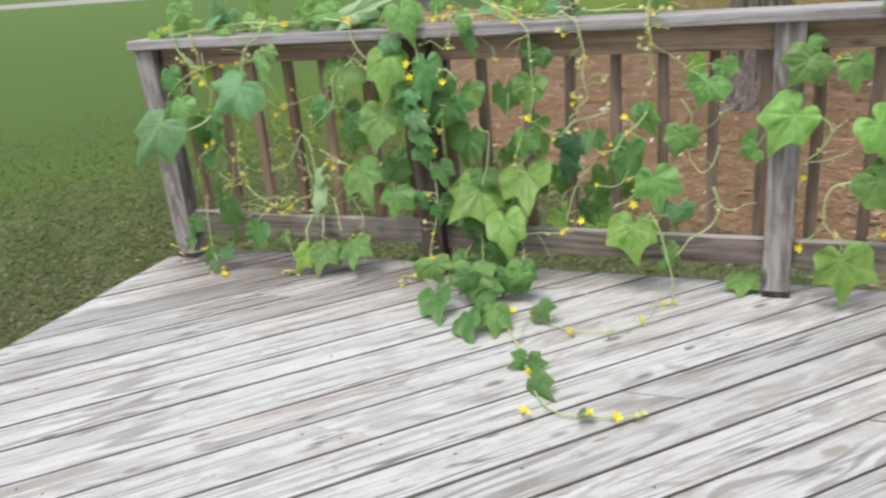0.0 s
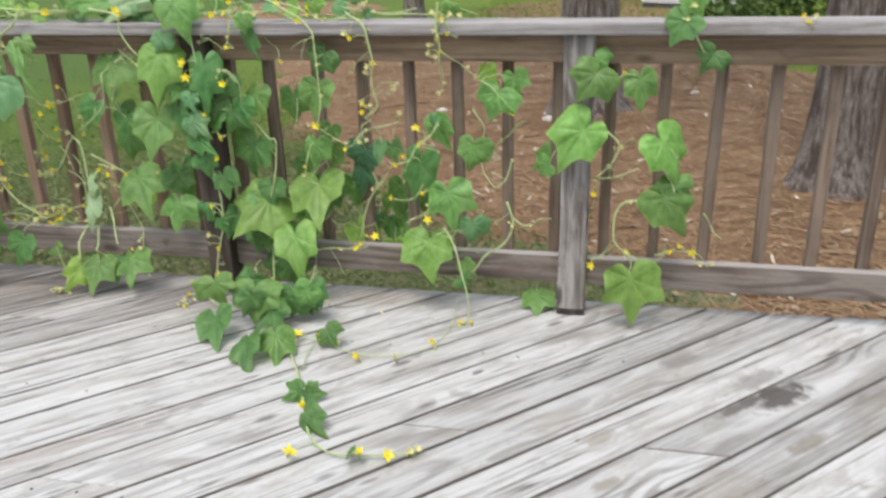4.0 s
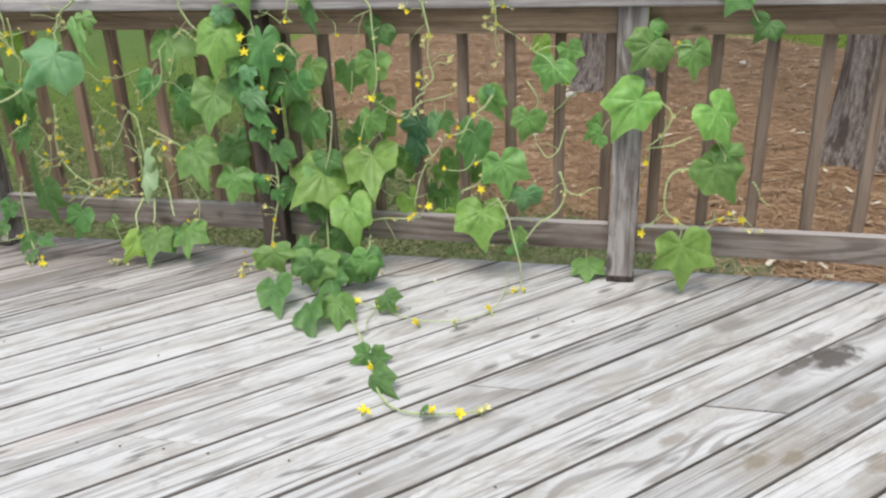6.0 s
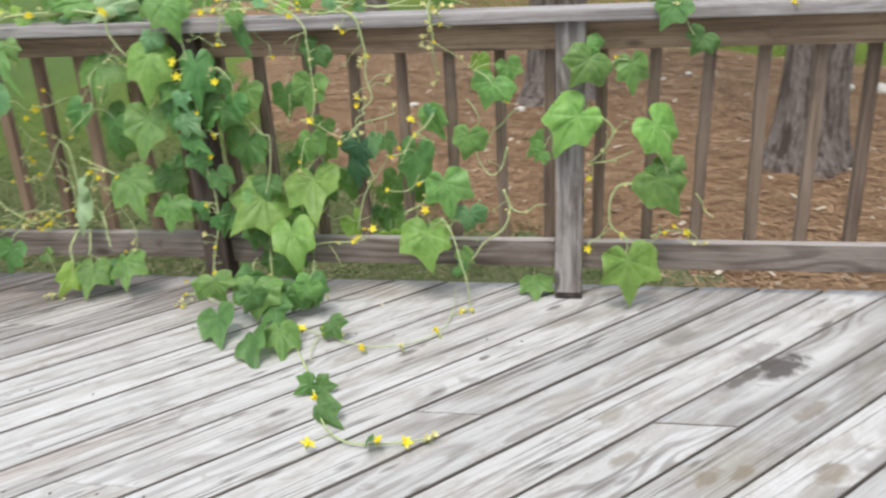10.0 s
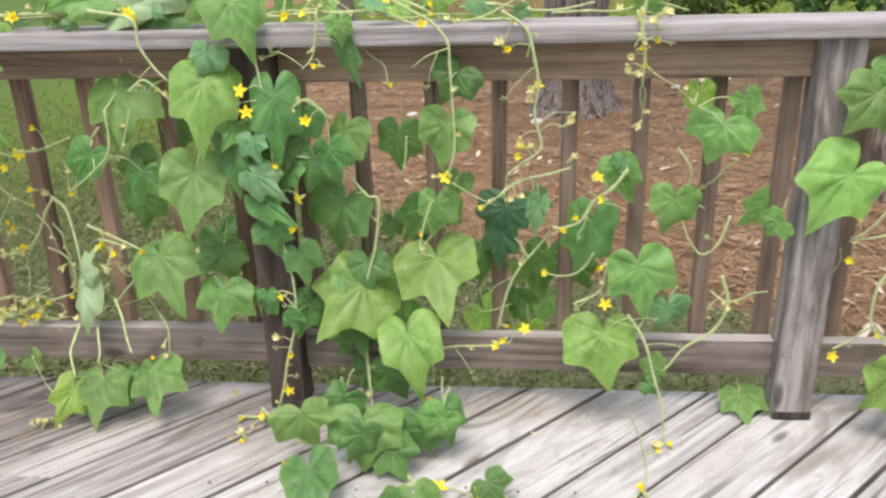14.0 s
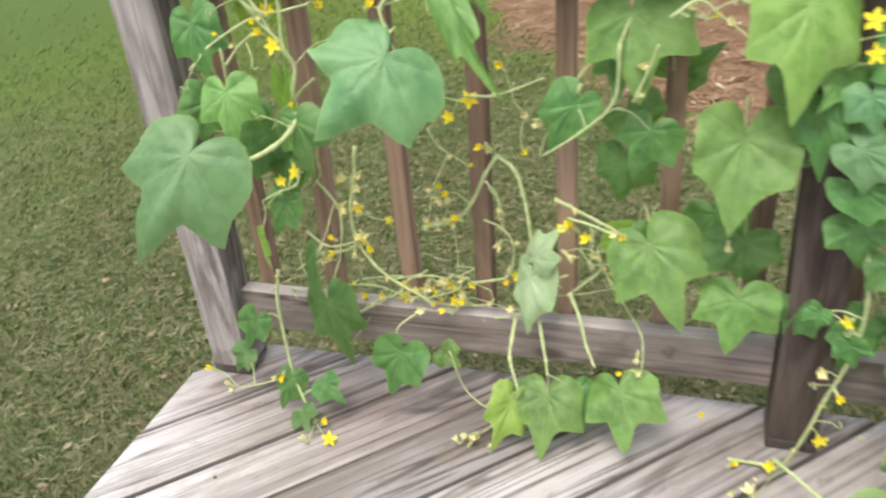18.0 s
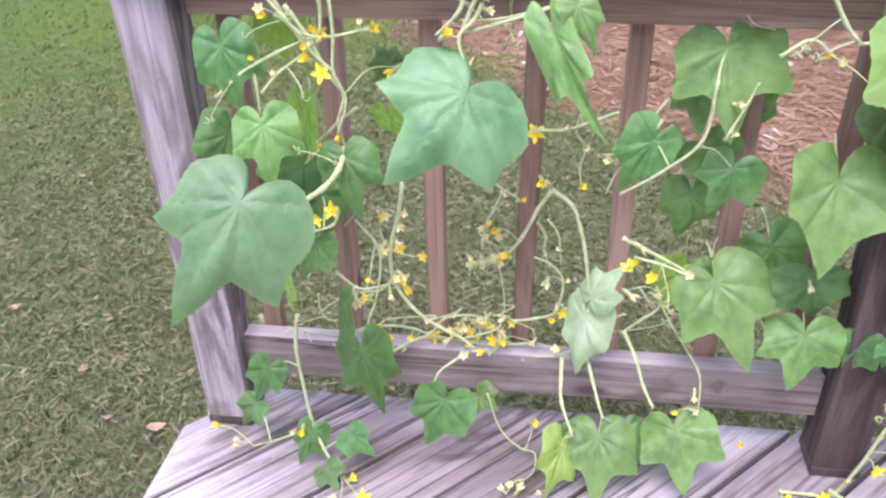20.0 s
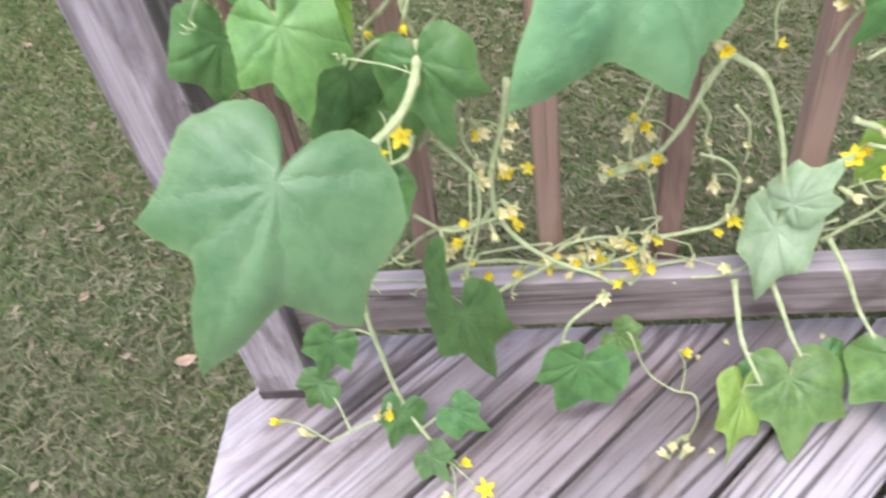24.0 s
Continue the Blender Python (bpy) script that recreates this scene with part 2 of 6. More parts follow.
WARM_BALUSTER_WOOD = wood("brown_baluster_wood", (0.330, 0.226, 0.168), (0.225, 0.150, 0.110), (0.058, 0.038, 0.028), (0.125, 0.080, 0.058), 2, 0.5, 0.8)
# browner wood for the post in the vine; its leaf shade is in the colour
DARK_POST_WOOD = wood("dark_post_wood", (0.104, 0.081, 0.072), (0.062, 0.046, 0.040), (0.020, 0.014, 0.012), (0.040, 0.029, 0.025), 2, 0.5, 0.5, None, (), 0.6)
DAMP_WOOD = wood("damp_wood", (0.09, 0.075, 0.07), (0.055, 0.045, 0.042), (0.02, 0.016, 0.014), (0.03, 0.025, 0.022), 2, 0.5)

# less weathered board sides; the shade of the gaps is put in their colour
SHADED_EDGE_WOOD = wood("board_edge_shaded", (0.26, 0.235, 0.22), (0.18, 0.16, 0.145), (0.07, 0.06, 0.05), (0.12, 0.10, 0.085), 0, 0.5)


# ---- building blocks ----
def link(name, bm, material, parent=None, label="", smooth=False):
    me = bpy.data.meshes.new(name)
    if smooth:
        for f in bm.faces:
            f.smooth = True
    bm.to_mesh(me)
    bm.free()
    me.materials.append(material)
    ob = new(name, me)
    if parent is not None:
        ob.parent = parent
    if label:
        ob["label"] = label
    return ob


def part(name, bm, material, parent, label="", smooth=False):
    return link(name, bm, material, parent, label, smooth)


def empty(name, place=(0, 0, 0)):
    ob = new(name)
    ob.location = place
    ob.empty_display_size = 0.05
    return ob


def timber(length, width, thick, along=0, bevel=0.004, warp=0.0, seed=0):
    """A sawn timber with eased edges; its middle at the origin."""
    rnd = random.Random(seed)
    dims = [width, width, width]
    dims[along] = length
    cross = [a for a in range(3) if a != along]
    dims[cross[0]], dims[cross[1]] = width, thick
    bm = bmesh.new()
    bmesh.ops.create_cube(bm, size=1)
    bmesh.ops.scale(bm, vec=dims, verts=bm.verts)
    if warp:
        edges = [e for e in bm.edges if abs((e.verts[0].co - e.verts[1].co)[along]) > length * 0.5]
        bmesh.ops.subdivide_edges(bm, edges=edges, cuts=5, use_grid_fill=True)
        ph = [rnd.uniform(0, 6.28) for _ in range(4)]
        for v in bm.verts:
            u = v.co[along] / length * 6.28
            v.co[cross[0]] += warp * math.sin(u * 0.9 + ph[0]) * 0.6 + warp * 0.5 * math.sin(u * 2.3 + ph[1])
            v.co[cross[1]] += warp * 0.5 * math.sin(u * 1.1 + ph[2])
    sharp = [e for e in bm.edges if len(e.link_faces) == 2 and e.calc_face_angle() > 0.8]
    bmesh.ops.bevel(bm, geom=sharp, offset=bevel, segments=2, profile=0.6, affect="EDGES")
    return bm


def plain_plant(name, a, b, scale=60, rough=0.6, thin=0.0):
    k = Mat(name, rough, 0.25)
    t = k.noise(k.coords((1, 1, 1)), scale, 3)
    col = k.ramp(t, (0.3, a), (0.7, b))
    m = k.done(col, rough)
    if thin:
        tr = k.n.new("ShaderNodeBsdfTranslucent")
        k.l.new(col, tr.inputs["Color"])
        mixer = k.n.new("ShaderNodeMixShader")
        mixer.inputs[0].default_value = thin
        k.l.new(k.bsdf.outputs[0], mixer.inputs[1])
        k.l.new(tr.outputs[0], mixer.inputs[2])
        k.l.new(mixer.outputs[0], k.n["Material Output"].inputs["Surface"])
    return m


def smooth_curve(pts, per=6):
    """Points of a Catmull-Rom curve through pts."""
    p = [Vector(q) for q in pts]
    p = [p[0] * 2 - p[1]] + p + [p[-1] * 2 - p[-2]]
    out = []
    for a, b, c, d in zip(p, p[1:], p[2:], p[3:]):
        for i in range(per):
            t = i / per
            out.append(0.5 * ((2 * b) + (c - a) * t + (2 * a - 5 * b + 4 * c - d) * t * t + (3 * b - a - 3 * c + d) * t ** 3))
    return out + [p[-2]]


def tube(pts, r0, r1, sides=6, knobs=0.0, seed=0):
    """A tapered round stalk along pts."""
    rnd = random.Random(seed)
    bm = bmesh.new()
    rings = []
    side = Vector((0.31, 0.52, 0.79))
    for i, c in enumerate(pts):
        d = (pts[min(i + 1, len(pts) - 1)] - pts[max(i - 1, 0)])
        d = d.normalized() if d.length > 1e-9 else Vector((0, 0, 1))
        a = (side - d * side.dot(d)).normalized()
        side = a
        b = d.cross(a)
        r = r0 + (r1 - r0) * i / max(1, len(pts) - 1)
        r *= 1 + knobs * (0.8 if i % 6 == 0 else 0.0) + rnd.uniform(-0.06, 0.06)
        rings.append([bm.verts.new(c + (a * math.cos(6.2832 * s / sides) + b * math.sin(6.2832 * s / sides)) * r) for s in range(sides)])
    for q, w in zip(rings, rings[1:]):
        for s in range(sides):
            bm.faces.new((q[s], q[(s + 1) % sides], w[(s + 1) % sides], w[s]))
    for ring in (rings[0][::-1], rings[-1]):
        bm.faces.new(ring)
    return bm


# ---- ground ----
GROUND = -0.46
def bed_edge(x):
    """How far from the deck the pine straw begins, by x."""
    pts = ((-6.0, 60.0), (-4.6, 9.0), (-4.0, 7.0), (-3.0, 5.1), (-2.2, 3.7), (-1.5, 2.75), (-0.8, 2.05), (0.0, 1.75), (0.5, 1.3), (0.9, 0.6), (1.3, -0.5), (9.0, -1.0))
    for (x0, y0), (x1, y1) in zip(pts, pts[1:]):
        if x <= x1:
            return y0 + (y1 - y0) * max(0.0, (x - x0) / (x1 - x0))
    return -1.0


def bed_back(x):
    pts = ((-5.0, 9.0), (-3.6, 11.0), (-0.5, 11.2), (1.6, 8.4), (3.0, 7.0), (6.0, 6.2), (20.0, 6.0))
    for (x0, y0), (x1, y1) in zip(pts, pts[1:]):
        if x <= x1:
            return y0 + (y1 - y0) * max(0.0, (x - x0) / (x1 - x0))
    return 6.0


def in_bed(x, y, fuzz=0.0):
    return bed_edge(x) + fuzz < y < bed_back(x) - fuzz


def ground_height(x, y):
    h = GROUND + 0.025 * noise.noise((x * 0.35, y * 0.35, 0.3)) + 0.008 * noise.noise((x * 1.7, y * 1.7, 4.0))
    if -4 < x < 12 and in_bed(x, y):
        d = min(y - bed_edge(x), bed_back(x) - y, 1.2)
        h += 0.03 * min(1.0, d / 0.5) + 0.012 * noise.noise((x * 5, y * 5, 1.0))
    for cx, cy, r, up in ((1.52, 2.98, 0.9, 0.06), (0.0, 5.15, 1.1, 0.07), (-8.0, 17.0, 2.3, 0.16)):
        d = math.hypot(x - cx, y - cy)
        if d < r:
            h += up * (1 - d / r) ** 1.5
    return h


lawn = Mat("lawn", 0.95, 0.1)
lw = lawn.coords((1, 1, 1))
l_big = lawn.noise(lw, 0.8, 4, 0.6)
l_mid = lawn.noise(lw, 7.0, 5, 0.7, 0.5)
l_fine = lawn.noise(lw, 60.0, 4, 0.75)
turf = lawn.ramp(l_fine, (0.3, (0.082, 0.096, 0.048)), (0.5, (0.148, 0.170, 0.086)), (0.68, (0.225, 0.240, 0.138)))
turf = lawn.mix(lawn.math("MULTIPLY", lawn.ramp(l_mid, (0.46, 0.0), (0.66, 1.0)), 0.5), turf, (0.230, 0.205, 0.140))
lush = lawn.ramp(l_fine, (0.3, (0.066, 0.112, 0.028)), (0.7, (0.120, 0.180, 0.050)))
way = lawn.n.new("ShaderNodeSeparateXYZ")
lawn.l.new(lw, way.inputs[0])
fresh = lawn.ramp(l_fine, (0.3, (0.105, 0.150, 0.024)), (0.7, (0.190, 0.260, 0.050)))
lush = lawn.mix(lawn.ramp(lawn.math("ADD", lawn.math("MULTIPLY", way.outputs[0], 0.1), lawn.math("ADD", lawn.math("MULTIPLY", l_big, 0.3), 0.65)), (0.1, 0.0), (0.5, 1.0)), lush, fresh)
far = lawn.math("ADD", lawn.math("SUBTRACT", way.outputs[1], lawn.math("MULTIPLY", way.outputs[0], 0.42)), lawn.math("MULTIPLY", l_big, 3.0))
turf = lawn.mix(lawn.ramp(lawn.math("MULTIPLY", far, 0.1), (0.32, 0.0), (0.70, 1.0)), turf, lush)
lawn.bump(l_fine, 0.9, 0.03)
LAWN = lawn.done(turf)

straw = Mat("pine_straw_ground", 0.95, 0.1)
sv = straw.coords((1, 1, 1))
s_big = straw.noise(sv, 1.6, 4, 0.6)
s_fine = straw.noise(straw.coords((38, 90, 40)), 1.0, 5, 0.75, 1.4)
s_fine2 = straw.noise(straw.coords((95, 34, 40)), 1.0, 5, 0.75, 1.4)
s_mix = straw.mix(0.5, s_fine, s_fine2)
litter = straw.ramp(s_mix, (0.36, (0.080, 0.044, 0.027)), (0.5, (0.250, 0.152, 0.095)), (0.64, (0.450, 0.305, 0.200)))
litter = straw.mix(straw.math("MULTIPLY", straw.ramp(s_big, (0.42, 0.0), (0.62, 1.0)), 0.5), litter, (0.29, 0.172, 0.102))
straw.bump(s_mix, 1.0, 0.03)
STRAW = straw.done(litter)

# one sheet of ground: fine near the deck, coarse towards the horizon
steps_x = sorted({*(round(-9 + 0.15 * i, 3) for i in range(121)), *(-2000.0, -700.0, -250.0, -110.0, -60.0, -35.0, -22.0, -14.0, 11.0, 14.0, 20.0, 35.0, 60.0, 110.0, 250.0, 700.0, 2000.0)})
steps_y = sorted({*(round(-1.0 + 0.15 * i, 3) for i in range(150)), *(-2000.0, -400.0, -90.0, -30.0, -12.0, -5.0, 23.0, 26.0, 32.0, 42.0, 60.0, 90.0, 150.0, 400.0, 2000.0)})
verts, faces, kinds = [], [], []
for y in steps_y:
    for x in steps_x:
        verts.append((x, y, ground_height(x, y)))
nx = len(steps_x)
for j in range(len(steps_y) - 1):
    for i in range(nx - 1):
        faces.append((j * nx + i, j * nx + i + 1, (j + 1) * nx + i + 1, (j + 1) * nx + i))
        cx, cy = (steps_x[i] + steps_x[i + 1]) / 2, (steps_y[j] + steps_y[j + 1]) / 2
        wob = 0.25 * noise.noise((cx * 1.3, cy * 1.3, 7.0))
        bed = (-5 < cx < 12 and in_bed(cx + wob, cy + wob)) or (((cx + 8.0) / 2.6) ** 2 + ((cy - 16.6) / 2.2) ** 2 + wob) < 1
        bed = bed or (((cx + 0.6) / 2.2) ** 2 + ((cy - 16.2) / 2.6) ** 2 + wob) < 1
        kinds.append(1 if bed else 0)
me = bpy.data.meshes.new("ground")
me.from_pydata(verts, [], faces)
me.materials.append(LAWN)
me.materials.append(STRAW)
for f, kk in zip(me.polygons, kinds):
    f.material_index, f.use_smooth = kk, True
ground = tagged(new("ground", me), "mown green lawn with a pine straw bed under the trees", "ground", kind="structure")

# ---- the deck ----
DECK_LEFT, DECK_BACK, DECK_RIGHT, DECK_FRONT = -2.430, 0.122, 2.53, -4.6
SEAMS = [-1.563, -1.39, -1.246, -1.095, -0.945, -0.797, -0.647, -0.49, -0.35, -0.168, -0.04, 0.118, 0.255, 0.39, 0.534, 0.68, 0.83, 0.97]
while SEAMS[0] > (DECK_LEFT - DECK_BACK) / 2 ** 0.5:
    SEAMS.insert(0, SEAMS[0] - 0.149)
while SEAMS[-1] < (DECK_RIGHT - DECK_FRONT) / 2 ** 0.5:
    SEAMS.append(SEAMS[-1] + 0.149)
JOISTS = [-0.296 - 0.405 * i for i in range(11)]


def clip(poly, a, b, c):
    """Keep the part of a polygon where a x + b y <= c."""
    out = []
    for p, q in zip(poly, poly[1:] + poly[:1]):
        dp, dq = a * p[0] + b * p[1] - c, a * q[0] + b * q[1] - c
        if dp <= 0:
            out.append(p)
        if dp * dq < 0:
            k = dp / (dp - dq)
            out.append((p[0] + k * (q[0] - p[0]), p[1] + k * (q[1] - p[1])))
    return out


deck = tagged(empty("deck"), "weathered silver-grey wooden deck with boards laid on the diagonal", "deck", kind="structure")
DIAG = Matrix.Rotation(radians(45), 4, "Z")
rnd = random.Random(4)


def deck_board(poly, top):
    bm = bmesh.new()
    loc = [DIAG.inverted() @ Vector((x, y, 0)) for x, y in poly]
    mid = sum(loc, Vector()) / len(loc)
    vs = [bm.verts.new((v - mid)) for v in loc]
    if len(vs) < 3:
        bm.free()
        return
    f = bm.faces.new(vs)
    if f.normal.z < 0 or f.calc_center_median() is None:
        bmesh.ops.reverse_faces(bm, faces=[f])
    bm.normal_update()
    if f.normal.z < 0:
        bmesh.ops.reverse_faces(bm, faces=[f])
    low = bmesh.ops.extrude_face_region(bm, geom=[f])
    for v in low["geom"]:
        if isinstance(v, bmesh.types.BMVert):
            v.co.z -= 0.032
    bmesh.ops.recalc_face_normals(bm, faces=bm.faces)
    rim = [e for e in bm.edges if all(abs(v.co.z) < 1e-5 for v in e.verts) or abs(e.verts[0].co.z - e.verts[1].co.z) > 0.02]
    bmesh.ops.bevel(bm, geom=rim, offset=0.0028, segments=2, profile=0.6, affect="EDGES")
    bm.normal_update()
    # upright sides take the darker colour that shades the gaps
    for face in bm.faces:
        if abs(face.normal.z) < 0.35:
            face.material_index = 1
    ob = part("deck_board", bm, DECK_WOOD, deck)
    ob.data.materials.append(SHADED_EDGE_WOOD)
    ob.matrix_basis = DIAG @ Matrix.Translation(mid) @ Matrix.Translation((0, 0, top)) @ Matrix.Rotation(rnd.uniform(-0.006, 0.006), 4, "X")


FIXED_CUTS = {15: -0.705, 10: -1.07, 12: -0.705, 3: -0.296}
first = SEAMS.index(-1.563)
for i, (s0, s1) in enumerate(zip(SEAMS, SEAMS[1:])):
    gap = rnd.uniform(0.006, 0.0115)
    a, b = (s0 + gap / 2) * 2 ** 0.5, (s1 - gap / 2) * 2 ** 0.5
    box = [(DECK_LEFT, DECK_FRONT), (DECK_RIGHT, DECK_FRONT), (DECK_RIGHT, DECK_BACK + rnd.uniform(-0.006, 0.006)), (DECK_LEFT, DECK_BACK)]
    strip = clip(clip(box, 1, -1, b), -1, 1, -a)
    if len(strip) < 3 or s1 < -1.6:
        continue
    lo, hi = min(p[1] for p in strip), max(p[1] for p in strip)
    cuts = [FIXED_CUTS[i - first]] if i - first in FIXED_CUTS else []
    if hi - lo > 3.4:
        far = [j for j in JOISTS if j < -1.9 and lo + 0.5 < j < hi - 0.5]
        cuts += [rnd.choice(far)] if far else []
    prev = DECK_BACK + 1
    for c in sorted(cuts, reverse=True) + [lo - 1]:
        piece = clip(clip(strip, 0, 1, prev - 0.0012), 0, -1, -(c + 0.0012))
        if len(piece) >= 3:
            deck_board(piece, rnd.uniform(-0.0025, 0.0))
        prev = c

dark_metal = Mat("old_nail", 0.6, 0.3)
dm = dark_metal.noise(dark_metal.coords((400, 400, 400)), 1.0, 2)
NAIL = dark_metal.done(dark_metal.ramp(dm, (0.3, (0.035, 0.028, 0.025)), (0.7, (0.10, 0.08, 0.07))))
bm = bmesh.new()
for jy in JOISTS[:8]:
    for s0, s1 in zip(SEAMS, SEAMS[1:]):
        for u in (0.27, 0.73):
            s = (s0 + (s1 - s0) * u) * 2 ** 0.5
            y = jy + rnd.uniform(-0.012, 0.012)
            x = s + y
            if DECK_LEFT + 0.03 < x < DECK_RIGHT - 0.03 and rnd.random() < 0.4:
                bmesh.ops.create_cone(bm, cap_ends=True, segments=7, radius1=0.0034, radius2=0.0028, depth=0.002, matrix=Matrix.Translation((x, y, 0.0002)))
tagged(part("nail_heads", bm, NAIL, deck, "dull dark nail heads"), kind="stuff")

for jy in [0.075] + JOISTS:
    bm = timber(DECK_RIGHT - DECK_LEFT - 0.03, 0.038, 0.18, 0, 0.003)
    bmesh.ops.translate(bm, vec=((DECK_LEFT + DECK_RIGHT) / 2, jy, -0.125), verts=bm.verts)
    part("rim_joist" if jy > 0 else "joist", bm, RAIL_WOOD, deck)
for x in (DECK_LEFT + 0.04, DECK_RIGHT - 0.04):
    bm = timber(DECK_BACK - DECK_FRONT - 0.1, 0.038, 0.18, 1, 0.003)
    bmesh.ops.translate(bm, vec=(x, (DECK_BACK + DECK_FRONT) / 2 - 0.02, -0.125), verts=bm.verts)
    part("rim_joist", bm, RAIL_WOOD, deck)
for x in (-2.3, 0.1, 2.4):
    for y in (-0.2, -4.3):
        bm = timber(0.26, 0.12, 0.12, 2, 0.004)
        bmesh.ops.translate(bm, vec=(x, y, -0.345), verts=bm.verts)
        part("footing_post", bm, POST_WOOD, deck)

# ---- the railing ----
railing = tagged(empty("railing", (0, 0.05, 0)), "weathered brown wooden deck railing with square balusters and a flat cap", "railing", kind="structure")
POST_TOP = 0.887


def rail_piece(name, bm, material, place, turn=(0, 0, 0), label=""):
    ob = part(name, bm, material, railing, label)
    ob.matrix_basis = railing.matrix_basis.inverted() @ pose(*place, *turn)
    return ob


POSTS = (-2.345, -1.172, 0.0425, 1.245, 2.45)
for i, x in enumerate(POSTS):
    bm = timber(POST_TOP, 0.087, 0.087, 2, 0.006, 0.0025, seed=i + 11)
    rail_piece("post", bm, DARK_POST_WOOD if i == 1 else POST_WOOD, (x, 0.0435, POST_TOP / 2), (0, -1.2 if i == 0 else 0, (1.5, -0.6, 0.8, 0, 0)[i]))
    bm = timber(0.02, 0.0885, 0.0885, 2, 0.003)
    rail_piece("post_foot", bm, DAMP_WOOD, (x + (0.009 if i == 0 else 0.0), 0.0435, 0.012), (0, 0, (1.5, -0.6, 0.8, 0, 0)[i]), "damp blackened post end")
for i, (x0, x1) in enumerate(zip(POSTS, POSTS[1:])):
    span = x1 - x0 - 0.091
    for name, z, tall in (("lower_rail", (0.151, 0.1405, 0.1365, 0.1365)[i], 0.091), ("upper_rail", (0.851, 0.844, 0.842, 0.842)[i], (0.070, 0.085, 0.089, 0.089)[i])):
        bm = timber(span, 0.038, tall, 0, 0.004, 0.0018, seed=i * 3 + int(z * 10))
        rail_piece(name, bm, RAIL_WOOD if z < 0.5 else UPPER_RAIL_WOOD, ((x0 + x1) / 2, 0.064, z))
BALUSTERS = (-2.253, -2.09, -1.923, -1.76, -1.6, -1.42, -1.262, -1.102, -0.962, -0.798, -0.648, -0.492, -0.335, -0.175, -0.022, 0.136, 0.294, 0.45, 0.612, 0.768, 0.915, 1.085, 1.32, 1.48, 1.64, 1.8, 1.96, 2.12, 2.28)
rnd = random.Random(9)
for i, x in enumerate(BALUSTERS):
    bm = timber(0.80, 0.034, 0.034, 2, 0.004, 0.002, seed=i + 40)
    rail_piece("baluster", bm, WARM_BALUSTER_WOOD if x < -1.2 else BALUSTER_WOOD, (x, 0.104, 0.486 + rnd.uniform(-0.004, 0.004)), (rnd.uniform(-0.3, 0.3), rnd.uniform(-0.6, 0.6), rnd.uniform(-3, 3)))
for x0, x1 in ((-2.405, 2.52),):
    bm = timber(x1 - x0, 0.142, 0.036, 0, 0.006, 0.002, seed=int(x1 * 10))
    rail_piece("cap_board", bm, CAP_WOOD, ((x0 + x1) / 2, 0.045, POST_TOP + 0.0185), (0, 0, 0), "silver-grey weathered cap board")

# ---- grass, straw and litter on the ground ----
def island_material(name, stops, rough=0.9, thin=0.0):
    k = Mat(name, rough, 0.15)
    g = k.n.new("ShaderNodeNewGeometry").outputs["Random Per Island"]
    patch = k.noise(k.coords((1, 1, 1)), 2.3, 5, 0.74)
    fac = k.math("ADD", k.math("MULTIPLY", g, 0.7), k.math("MULTIPLY", k.math("SUBTRACT", patch, 0.39), 1.35), True)
    col = k.ramp(fac, *stops)
    m = k.done(col, rough)
    if thin:
        tr = k.n.new("ShaderNodeBsdfTranslucent")
        k.l.new(col, tr.inputs["Color"])
        mixer = k.n.new("ShaderNodeMixShader")
        mixer.inputs[0].default_value = thin
        k.l.new(k.bsdf.outputs[0], mixer.inputs[1])
        k.l.new(tr.outputs[0], mixer.inputs[2])
        k.l.new(mixer.outputs[0], k.n["Material Output"].inputs["Surface"])
    return m


GRASS = island_material("grass_blades", ((0.0, (0.33, 0.285, 0.175)), (0.18, (0.26, 0.245, 0.130)), (0.36, (0.154, 0.186, 0.082)), (0.72, (0.186, 0.234, 0.106)), (1.0, (0.285, 0.345, 0.17))), 0.8, 0.25)
MEADOW = island_material("lawn_blades", ((0.0, (0.120, 0.152, 0.060)), (0.4, (0.095, 0.146, 0.046)), (1.0, (0.130, 0.195, 0.066))), 0.8, 0.25)
LUSH = island_material("lush_grass", ((0.0, (0.15, 0.185, 0.045)), (0.5, (0.16, 0.225, 0.045)), (1.0, (0.21, 0.285, 0.065))), 0.8, 0.25)
NEEDLES = island_material("pine_needles", ((0.0, (0.17, 0.100, 0.058)), (0.35, (0.26, 0.160, 0.094)), (0.7, (0.36, 0.236, 0.142)), (1.0, (0.46, 0.325, 0.212))), 0.8)
CHIPS = island_material("wood_chips", ((0.0, (0.14, 0.09, 0.06)), (0.6, (0.32, 0.25, 0.18)), (1.0, (0.62, 0.56, 0.48))), 0.9)


def scatter(name, label, material, count, area, keep, shape, seed):
    """Many small flat pieces in one mesh, laid where keep(x, y) holds."""
    rng = random.Random(seed)
    x0, x1, y0, y1 = area
    vs, fs = [], []
    made = tries = 0
    while made < count and tries < count * 6:
        tries += 1
        x, y = rng.uniform(x0, x1), rng.uniform(y0, y1)
        if not keep(x, y, rng):
            continue
        made += 1
        pts = shape(x, y, ground_height(x, y), rng)
        fs.append(tuple(range(len(vs), len(vs) + len(pts))))
        vs.extend(pts)
    me = bpy.data.meshes.new(name)
    me.from_pydata(vs, [], fs)
    me.materials.append(material)
    return tagged(new(name, me), label, name.split("_")[0], kind="stuff")


